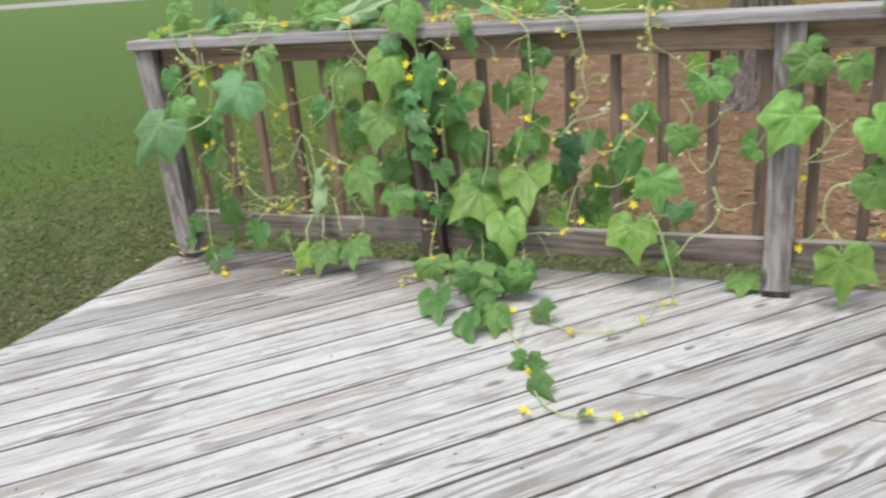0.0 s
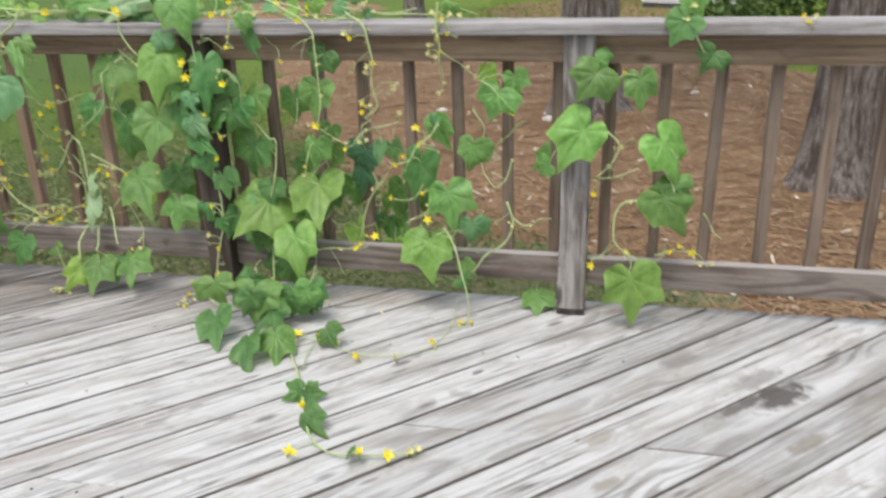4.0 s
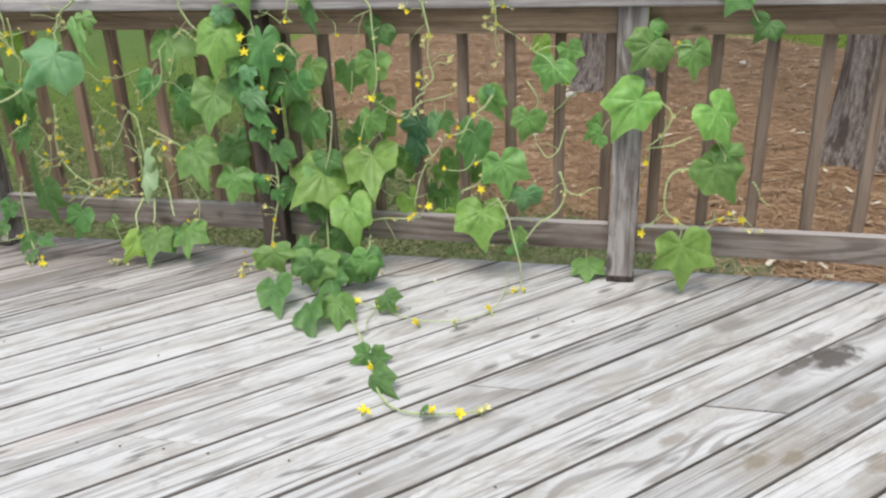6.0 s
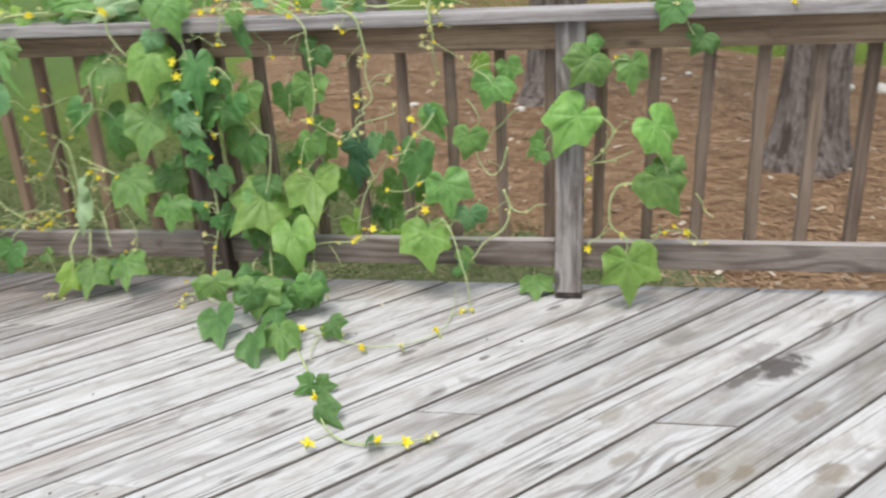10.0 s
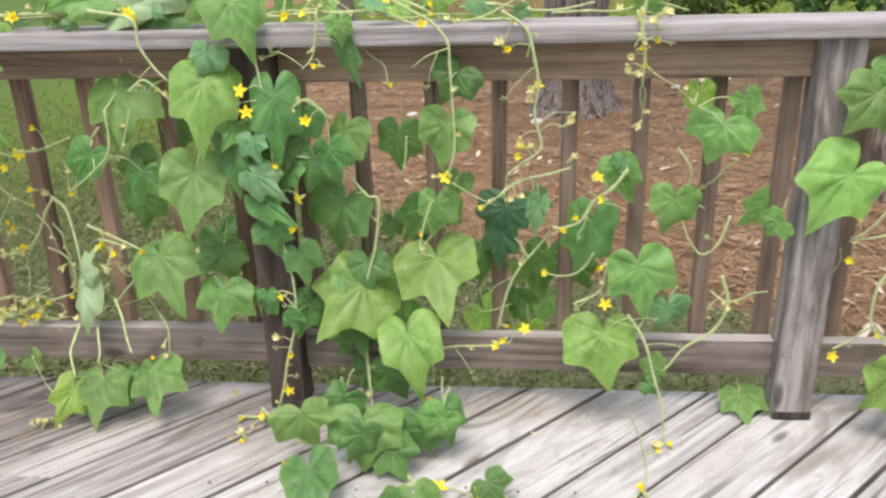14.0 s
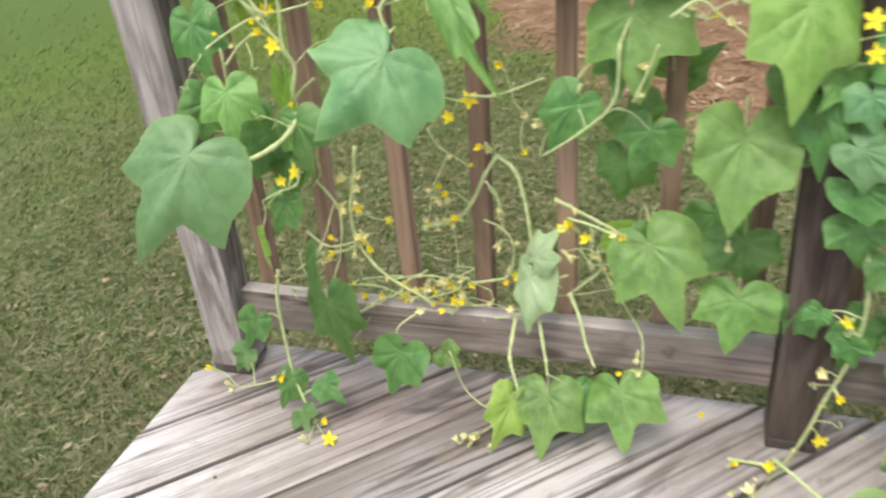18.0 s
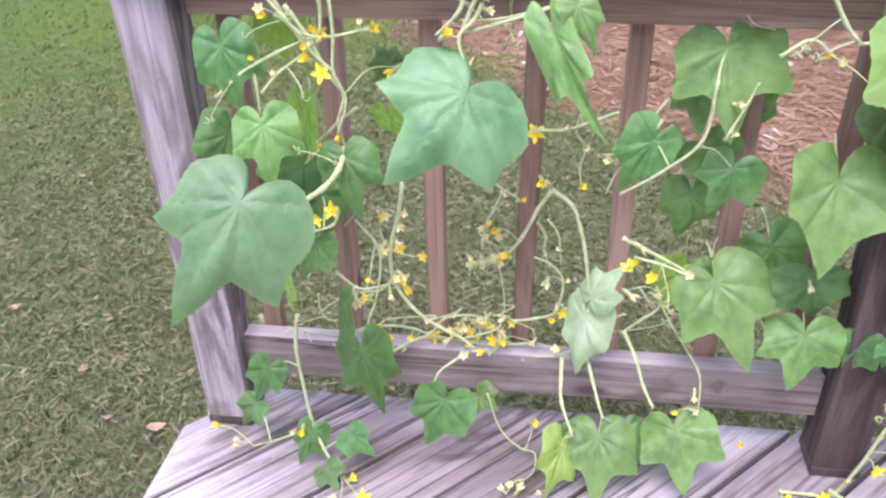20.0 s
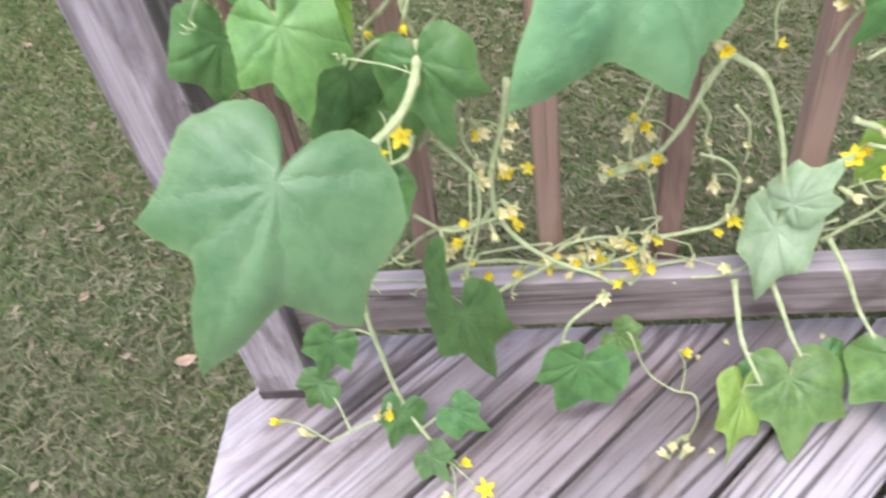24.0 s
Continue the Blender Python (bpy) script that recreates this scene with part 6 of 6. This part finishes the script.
# the vine on the post and balusters further along
stem(side_vine, 0.0035, (0.131, -0.030, 0.616), (0.170, -0.030, 0.573), (0.147, -0.030, 0.513), (0.101, -0.030, 0.469))
stem(side_vine, 0.0025, (0.106, -0.020, 0.466), (0.165, -0.020, 0.475), (0.231, -0.020, 0.504))
stem(side_vine, 0.0038, (0.268, -0.030, 0.406), (0.201, -0.030, 0.401), (0.173, -0.030, 0.370), (0.166, -0.030, 0.315), (0.174, -0.030, 0.265), (0.217, -0.030, 0.227), (0.225, -0.030, 0.193))
stem(side_vine, 0.0025, (0.102, -0.020, 0.203), (0.137, -0.020, 0.226), (0.180, -0.020, 0.265))
stem(side_vine, 0.0032, (0.321, -0.050, 0.934), (0.355, -0.050, 0.918), (0.360, -0.050, 0.888), (0.383, -0.050, 0.846))
stem(side_vine, 0.003, (0.294, -0.010, 0.225), (0.344, -0.010, 0.244), (0.404, -0.010, 0.241))
stem(side_vine, 0.0038, (0.292, -0.020, 0.612), (0.279, -0.020, 0.544), (0.333, -0.020, 0.448), (0.327, -0.020, 0.394))
stem(side_vine, 0.003, (0.126, -0.020, 0.706), (0.165, -0.020, 0.771), (0.205, -0.020, 0.778))
leaf(side_vine, (0.097, -0.040, 0.782), (0.048, -0.070, 0.707), 0.144, MID, 0, 0)
leaf(side_vine, (0.218, -0.020, 0.763), (0.230, -0.040, 0.672), 0.101, MID, 10, 0)
leaf(side_vine, (0.069, -0.05, 0.62), (-0.016, -0.085, 0.507), 0.158, BRIGHT, -4, 0)
leaf(side_vine, (0.293, -0.040, 0.588), (0.370, -0.065, 0.477), 0.159, BRIGHT, -6, 0)
leaf(side_vine, (0.307, -0.040, 0.420), (0.393, -0.060, 0.310), 0.166, MID, -6, 0)
leaf(side_vine, (0.331, -0.020, 0.455), (0.351, -0.030, 0.397), 0.129, MID, 0, 0)
leaf(side_vine, (0.224, -0.070, 0.171), (0.241, -0.100, 0.020), 0.194, BRIGHT, 0, 1)
leaf(side_vine, (-0.071, 0.035, 0.049), (-0.062, -0.037, 0.012), 0.114, MID, 0, 0)
leaf(side_vine, (0.092, -0.020, 0.821), (0.124, -0.030, 0.782), 0.098, MID, 0)
leaf(side_vine, (0.329, -0.050, 0.927), (0.284, -0.070, 0.866), 0.113, DEEP, 0)
leaf(side_vine, (0.411, -0.040, 0.839), (0.376, -0.060, 0.791), 0.098, DEEP, 0)
leaf(side_vine, (-0.040, 0.000, 0.497), (-0.075, 0.000, 0.470), 0.079, MID, 0)
flower(side_vine, (0.371, -0.020, 0.261), 1.0)
flower(side_vine, (0.403, -0.020, 0.245), 1.0)
flower(side_vine, (0.107, -0.020, 0.421), 1.0)
flower(side_vine, (0.103, -0.020, 0.187), 1.0)
flower(side_vine, (0.295, -0.020, 0.561), 1.0)
bud(side_vine, (0.343, -0.020, 0.248), 1.0)
bud(side_vine, (0.456, -0.020, 0.208), 1.0)
bud(side_vine, (0.422, -0.020, 0.211), 1.0)
bud(side_vine, (0.106, -0.020, 0.469), 1.0)
bud(side_vine, (0.171, -0.020, 0.567), 1.0)
bud(side_vine, (0.640, -0.020, 0.921), 1.0)
bud(side_vine, (0.663, -0.020, 0.910), 1.0)
bud(side_vine, (0.668, -0.020, 0.935), 1.0)

# the shoot that trails over the boards
stem(trailing_vine, 0.0035, (-0.910, -0.107, 0.012), (-0.833, -0.277, 0.012), (-0.689, -0.525, 0.012), (-0.643, -0.619, 0.012), (-0.600, -0.699, 0.012), (-0.555, -0.798, 0.012), (-0.499, -0.861, 0.012), (-0.434, -0.879, 0.012), (-0.338, -0.861, 0.012), (-0.268, -0.837, 0.012))
stem(trailing_vine, 0.0022, (-0.854, -0.301, 0.012), (-0.758, -0.301, 0.012), (-0.662, -0.344, 0.012), (-0.550, -0.391, 0.012), (-0.431, -0.374, 0.012), (-0.342, -0.286, 0.012), (-0.322, -0.147, 0.012), (-0.338, 0.048, 0.012))
stem(trailing_vine, 0.002, (-0.706, -0.338, 0.010), (-0.705, -0.415, 0.010), (-0.687, -0.486, 0.010))
stem(trailing_vine, 0.0035, (-1.212, -0.081, 0.050), (-1.081, -0.213, 0.050), (-0.984, -0.201, 0.050), (-0.873, -0.233, 0.050))
leaf(trailing_vine, (-1.063, -0.250, 0.149), (-1.035, -0.285, 0.083), 0.139, MID, -5, 0)
leaf(trailing_vine, (-0.935, -0.240, 0.127), (-0.934, -0.300, 0.038), 0.172, MID, 4, 0)
leaf(trailing_vine, (-1.035, -0.330, 0.065), (-0.983, -0.441, 0.012), 0.123, DEEP, -10, 0)
leaf(trailing_vine, (-0.880, -0.440, 0.050), (-0.857, -0.559, 0.012), 0.121, DEEP, 8, 0)
leaf(trailing_vine, (-0.805, -0.400, 0.059), (-0.769, -0.494, 0.012), 0.108, MID, -6, 0)
leaf(trailing_vine, (-0.823, -0.190, 0.113), (-0.796, -0.240, 0.058), 0.140, DEEP, 0, 0)
leaf(trailing_vine, (-0.877, -0.250, 0.065), (-0.840, -0.290, 0.016), 0.112, DEEP, 15, 0)
leaf(trailing_vine, (-0.665, -0.340, 0.056), (-0.626, -0.370, 0.022), 0.090, DEEP, 0, 1)
leaf(trailing_vine, (-0.632, -0.640, 0.029), (-0.671, -0.680, 0.014), 0.083, DEEP, 0, 1)
leaf(trailing_vine, (-0.610, -0.640, 0.023), (-0.563, -0.640, 0.019), 0.080, DEEP, 0, 1)
leaf(trailing_vine, (-0.576, -0.760, 0.033), (-0.518, -0.830, 0.020), 0.078, DEEP, 0, 1)
leaf(trailing_vine, (-0.415, -0.891, 0.035), (-0.429, -0.837, 0.015), 0.036, DEEP, 0)
flower(trailing_vine, (-0.557, -0.911, 0.030), 1.35)
flower(trailing_vine, (-0.390, -0.892, 0.030), 1.35)
flower(trailing_vine, (-0.323, -0.888, 0.030), 1.35)
flower(trailing_vine, (-0.590, -0.723, 0.030), 1.35)
flower(trailing_vine, (-0.767, -0.326, 0.030), 1.35)
flower(trailing_vine, (-0.684, -0.344, 0.030), 1.35)
bud(trailing_vine, (-0.543, -0.421, 0.015), 1.35)
bud(trailing_vine, (-0.433, -0.403, 0.015), 1.35)
bud(trailing_vine, (-0.268, -0.837, 0.015), 1.35)
bud(trailing_vine, (-0.283, -0.851, 0.015), 1.35)
bud(trailing_vine, (-1.244, -0.140, 0.015), 1.35)
bud(trailing_vine, (-0.343, -0.300, 0.015), 1.35)
bud(trailing_vine, (-0.635, -0.339, 0.015), 1.35)
flower(trailing_vine, (-0.297, -0.161, 0.016), 0.85)

# the growth that lies along the cap
stem(cap_vine, 0.0042, (-1.842, 0.030, 0.944), (-1.725, 0.030, 0.956), (-1.581, 0.030, 0.959), (-1.442, 0.030, 0.951), (-1.302, 0.030, 0.959), (-1.168, 0.030, 0.944), (-1.033, 0.030, 0.949), (-0.916, 0.030, 0.949), (-0.818, 0.030, 0.921), (-0.777, 0.030, 0.890))
stem(cap_vine, 0.0032, (-0.919, 0.040, 0.950), (-0.873, 0.040, 0.974), (-0.817, 0.040, 0.959), (-0.762, 0.040, 0.932), (-0.691, 0.040, 0.931), (-0.604, 0.040, 0.973))
stem(cap_vine, 0.003, (-0.677, -0.030, 0.937), (-0.609, -0.030, 0.933), (-0.584, -0.030, 0.895), (-0.589, -0.030, 0.862))
stem(cap_vine, 0.003, (-0.376, -0.030, 0.949), (-0.363, -0.030, 0.916), (-0.376, -0.030, 0.877))
stem(cap_vine, 0.003, (-1.072, 0.050, 0.936), (-1.045, 0.050, 0.970), (-1.006, 0.050, 0.983))
stem(cap_vine, 0.004, (-2.263, 0.040, 0.952), (-2.156, 0.040, 0.937), (-1.965, 0.040, 0.960), (-1.836, 0.040, 0.965), (-1.714, 0.040, 0.949), (-1.569, 0.040, 0.953), (-1.431, 0.040, 0.937))
stem(cap_vine, 0.0035, (-2.167, -0.040, 0.968), (-2.147, -0.040, 0.882), (-2.085, -0.040, 0.805))
stem(cap_vine, 0.0035, (-2.080, -0.040, 0.943), (-2.062, -0.040, 0.868), (-2.064, -0.040, 0.815))
stem(cap_vine, 0.0045, (-1.729, -0.045, 0.973), (-1.776, -0.045, 0.921), (-1.833, -0.045, 0.882), (-1.862, -0.045, 0.821))
leaf(cap_vine, (-1.503, 0.030, 0.987), (-1.618, 0.000, 0.979), 0.091, MID, 10)
leaf(cap_vine, (-1.421, 0.030, 0.973), (-1.211, 0.000, 1.053), 0.085, FROST, 10)
leaf(cap_vine, (-1.337, 0.050, 1.009), (-1.417, 0.020, 0.963), 0.073, PALE, 10)
leaf(cap_vine, (-0.776, 0.050, 0.970), (-0.765, 0.040, 0.927), 0.062, BRIGHT, 0)
leaf(cap_vine, (-1.269, 0.000, 0.976), (-1.250, -0.020, 0.944), 0.099, MID, 30)
leaf(cap_vine, (-1.661, 0.030, 1.151), (-1.693, 0.030, 1.055), 0.086, BRIGHT, 0)
leaf(cap_vine, (-2.152, 0.020, 1.028), (-2.139, 0.000, 0.936), 0.131, MID, 0)
leaf(cap_vine, (-2.004, 0.050, 0.993), (-2.076, 0.050, 0.964), 0.109, PALE, 30)
leaf(cap_vine, (-1.945, 0.050, 0.990), (-1.920, 0.050, 0.957), 0.086, PALE, 30)
leaf(cap_vine, (-1.622, 0.040, 0.996), (-1.566, 0.030, 0.934), 0.124, MID, 20)
leaf(cap_vine, (-1.383, 0.040, 0.954), (-1.266, 0.040, 1.001), 0.120, PALE, 20)
leaf(cap_vine, (-1.483, 0.050, 0.938), (-1.365, 0.050, 0.962), 0.102, PALE, 20)
leaf(cap_vine, (-1.830, 0.060, 1.066), (-1.795, 0.060, 0.982), 0.106, BRIGHT, 10)
leaf(cap_vine, (-0.352, 0.050, 0.951), (-0.291, 0.050, 0.936), 0.054, MID, 40)
leaf(cap_vine, (-0.779, 0.060, 0.971), (-0.759, 0.050, 0.929), 0.081, BRIGHT, 20)
leaf(cap_vine, (-2.021, 0.060, 0.994), (-1.937, 0.050, 0.966), 0.118, PALE, 20)
leaf(cap_vine, (-1.110, 0.070, 1.000), (-1.137, 0.070, 0.947), 0.073, MID, 20)
leaf(cap_vine, (0.349, 0.050, 0.981), (0.384, 0.050, 0.921), 0.078, MID, 20)
flower(cap_vine, (-1.669, -0.010, 0.957), 1.0)
flower(cap_vine, (-1.417, -0.010, 0.963), 1.0)
flower(cap_vine, (-1.085, -0.010, 0.949), 1.0)
flower(cap_vine, (-1.045, -0.010, 0.951), 1.0)
flower(cap_vine, (-1.015, -0.010, 0.984), 1.0)
flower(cap_vine, (-0.870, -0.010, 0.980), 1.0)
flower(cap_vine, (-0.805, -0.010, 0.924), 1.0)
flower(cap_vine, (-0.367, -0.010, 0.942), 1.0)
flower(cap_vine, (-2.222, 0.000, 0.961), 1.0)
flower(cap_vine, (-1.760, 0.000, 0.966), 1.0)
flower(cap_vine, (-1.676, 0.000, 0.956), 1.0)
flower(cap_vine, (-1.409, 0.000, 0.946), 1.0)
flower(cap_vine, (-1.088, 0.000, 0.907), 1.0)
bud(cap_vine, (-0.593, 0.010, 0.980), 1.0)
bud(cap_vine, (-0.304, 0.010, 0.938), 1.0)
bud(cap_vine, (-0.623, 0.010, 0.930), 1.0)
bud(cap_vine, (-0.911, 0.010, 0.945), 1.0)
bud(cap_vine, (-0.748, 0.010, 0.933), 1.0)
bud(cap_vine, (-0.962, 0.010, 0.942), 1.0)
bud(cap_vine, (-1.698, 0.020, 0.957), 1.0)
bud(cap_vine, (-1.037, 0.020, 0.985), 1.0)
bud(cap_vine, (-1.021, 0.020, 0.959), 1.0)
bud(cap_vine, (-0.866, 0.020, 0.975), 1.0)
bud(cap_vine, (-0.365, 0.020, 0.934), 1.0)
bud(cap_vine, (0.349, 0.020, 0.961), 1.0)
bud(cap_vine, (0.649, 0.050, 0.934), 1.0)
bud(cap_vine, (0.682, 0.050, 0.911), 1.0)

# ---- tendrils, buds and fallen petals ----
rnd = random.Random(77)


def curl(vine, start, way, reach, turns, coil):
    """A thin tendril that reaches out and ends in a coil."""
    way = Vector(way).normalized()
    side = way.cross(Vector((0.2, 0.3, 1))).normalized()
    other = way.cross(side)
    pts = [start + way * reach * u + Vector((0, 0, -0.25 * reach * u * u)) for u in (0.0, 0.25, 0.5, 0.75)]
    for i in range(int(turns * 8)):
        a = i * 0.785
        r = coil * (1 - 0.05 * i)
        pts.append(start + way * (reach + 0.0009 * i) + Vector((0, 0, -0.25 * reach)) + side * r * math.cos(a) + other * r * math.sin(a))
    counter[0] += 1
    curve = smooth_curve(pts, 3)
    ob = part("tendril", tube(curve, 0.0011, 0.0007, 5), STEM, vine, smooth=True)
    ob.location = -vine.location


for vine, many in ((corner_vine, 18), (post_vine, 12), (hanging_vine, 16), (side_vine, 7), (cap_vine, 12)):
    pool = stem_points[vine.name]
    for i in range(many):
        p = pool[rnd.randrange(len(pool))]
        if p.z < 0.05:
            continue
        curl(vine, p, (rnd.uniform(-1, 1), rnd.uniform(-0.5, 0.1), rnd.uniform(-0.7, 0.6)), rnd.uniform(0.03, 0.085), rnd.uniform(0.6, 2.4), rnd.uniform(0.004, 0.008))
# buds and spent flowers at the joints of the stems
for vine, many in ((corner_vine, 40), (post_vine, 10), (hanging_vine, 20), (side_vine, 5), (cap_vine, 22)):
    pool = stem_points[vine.name]
    for i in range(many):
        p = pool[rnd.randrange(len(pool))]
        if p.z < 0.05:
            continue
        bud(vine, p + Vector((rnd.uniform(-0.012, 0.012), rnd.uniform(-0.012, 0.004), rnd.uniform(-0.012, 0.014))), rnd.uniform(0.5, 0.95))
# the tangle that lies on the lower rail at the corner
for i in range(7):
    x = rnd.uniform(-2.2, -1.55)
    pts, z = [], rnd.uniform(0.19, 0.23)
    for j in range(5):
        pts.append((x, rnd.uniform(0.03, 0.085), z))
        x += rnd.uniform(-0.03, 0.10)
        z = min(0.30, max(0.186, z + rnd.uniform(-0.025, 0.035)))
    stem(corner_vine, rnd.choice((0.0016, 0.0020, 0.0024)), *pts)
    if i % 2:
        bud(corner_vine, pts[-1], rnd.uniform(0.6, 1.0))
# small leaves and shoots along the cap
for i in range(46):
    x = -2.3 + 1.9 * rnd.random() ** 1.25
    y, z = rnd.uniform(0.0, 0.10), rnd.uniform(0.935, 0.985)
    size = rnd.uniform(0.030, 0.062)
    a = rnd.uniform(0, 6.283)
    leaf(cap_vine, (x, y, z), (x + size * math.cos(a), y + 0.5 * size * math.sin(a) - 0.01, z - rnd.uniform(0.004, 0.022)), size * rnd.uniform(0.85, 1.15), rnd.choice((PALE, MID, BRIGHT, PALE, LIME)), rnd.uniform(-25, 25))
for i in range(10):
    x = -2.25 + 0.19 * i
    pts = [(x + 0.07 * j, rnd.uniform(0.0, 0.10), 0.932 + rnd.uniform(0, 0.03)) for j in range(5)]
    stem(cap_vine, rnd.choice((0.002, 0.0026, 0.0034)), *pts)
    bud(cap_vine, pts[2], 0.9)
# thin pale shoots and tendrils between the balusters, with small buds
rnd = random.Random(77)
for vine, many, (x0, x1), (z0, z1) in ((corner_vine, 19, (-2.14, -1.42), (0.24, 0.80)), (hanging_vine, 14, (-0.98, -0.10), (0.24, 0.84)), (cap_vine, 7, (-1.95, -0.20), (0.86, 0.93)), (side_vine, 5, (0.10, 0.50), (0.24, 0.70))):
    for i in range(many):
        x, y, z = rnd.uniform(x0, x1), rnd.uniform(0.0, 0.09), rnd.uniform(z0, z1)
        a, pts = rnd.uniform(-2.6, -0.5), []
        for j in range(rnd.randint(4, 6)):
            pts.append((x, y, z))
            x, z, y = x + 0.034 * math.cos(a), max(0.19, z + 0.034 * math.sin(a)), y + rnd.uniform(-0.012, 0.012)
            a += rnd.uniform(-0.8, 0.8)
        stem(vine, rnd.choice((0.0018, 0.0024, 0.0030)), *pts)
        if i % 4 == 0:
            flower(vine, pts[-1], rnd.uniform(0.6, 0.8))
        if i % 3:
            bud(vine, pts[len(pts) // 2], rnd.uniform(0.6, 0.95))
# leaves deeper inside the growth, mostly deep green to paint in their shade
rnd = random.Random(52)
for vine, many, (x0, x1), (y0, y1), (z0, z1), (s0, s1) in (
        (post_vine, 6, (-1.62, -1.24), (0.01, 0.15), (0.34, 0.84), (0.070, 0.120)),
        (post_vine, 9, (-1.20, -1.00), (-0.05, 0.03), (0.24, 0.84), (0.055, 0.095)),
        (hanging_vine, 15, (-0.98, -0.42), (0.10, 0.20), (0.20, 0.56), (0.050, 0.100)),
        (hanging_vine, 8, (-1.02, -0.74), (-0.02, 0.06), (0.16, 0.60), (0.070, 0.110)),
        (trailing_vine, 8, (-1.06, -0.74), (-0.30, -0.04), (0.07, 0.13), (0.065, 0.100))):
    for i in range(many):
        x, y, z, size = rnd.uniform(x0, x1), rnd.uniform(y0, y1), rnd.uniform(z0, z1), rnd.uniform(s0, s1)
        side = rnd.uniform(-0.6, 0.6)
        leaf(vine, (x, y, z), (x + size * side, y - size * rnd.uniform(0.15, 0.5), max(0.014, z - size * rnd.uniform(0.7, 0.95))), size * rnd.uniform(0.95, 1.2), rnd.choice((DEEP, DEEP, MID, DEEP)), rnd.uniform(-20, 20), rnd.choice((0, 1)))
# spent flowers and swelling fruits beside the open ones
for x, y, z in ((-1.991, 0.0, 0.501), (-1.975, 0.0, 0.448), (-1.964, 0.0, 0.381), (-2.028, -0.01, 0.346), (-1.813, 0.045, 0.462)):
    for i in range(3):
        bud(corner_vine, (x + rnd.uniform(-0.022, 0.022), y + rnd.uniform(-0.01, 0.01), z + rnd.uniform(-0.024, 0.018)), rnd.uniform(0.85, 1.15))
# the downy growing tip of the tallest shoot
stem(corner_vine, 0.0075, (-1.792, 0.055, 0.408), (-1.812, 0.051, 0.399), (-1.836, 0.046, 0.394), (-1.862, 0.040, 0.390))
for i in range(9):
    bud(corner_vine, (-1.800 - 0.007 * i + rnd.uniform(-0.004, 0.004), 0.048 + rnd.uniform(-0.014, 0.010), 0.400 - 0.001 * i + rnd.uniform(-0.010, 0.010)), rnd.uniform(0.55, 0.85))
# the knot of buds where the shoots meet on the lower rail
for i in range(22):
    x, y, z = rnd.gauss(-1.835, 0.04), rnd.uniform(0.03, 0.075), rnd.uniform(0.205, 0.262)
    (flower if i % 5 == 0 else bud)(corner_vine, (x, y, z), rnd.uniform(0.7, 1.0))
# petals and spent flowers dropped on the boards
for i, (x, y) in enumerate(((-1.273, -0.129), (-1.239, -0.155), (-1.748, -0.083), (-1.708, -0.11), (-2.298, -0.061), (-1.233, -0.094), (-1.128, -0.22), (-0.572, -0.087), (-1.70, 0.055), (-1.655, 0.075), (-1.62, 0.05), (-1.33, 0.07), (-1.05, 0.06), (-1.51, 0.085))):
    ob = new("fallen_flower", HALF_OPEN[i % 5])
    s = rnd.uniform(0.009, 0.014)
    ob.matrix_basis = pose(x, y, 0.004, 75 + rnd.uniform(-10, 20), 0, rnd.uniform(0, 360)) @ Matrix.Diagonal((s, s, s, 1))
    tagged(ob, "wilted yellow cucumber flower fallen on the deck boards", "fallen flower", "fallen flowers")
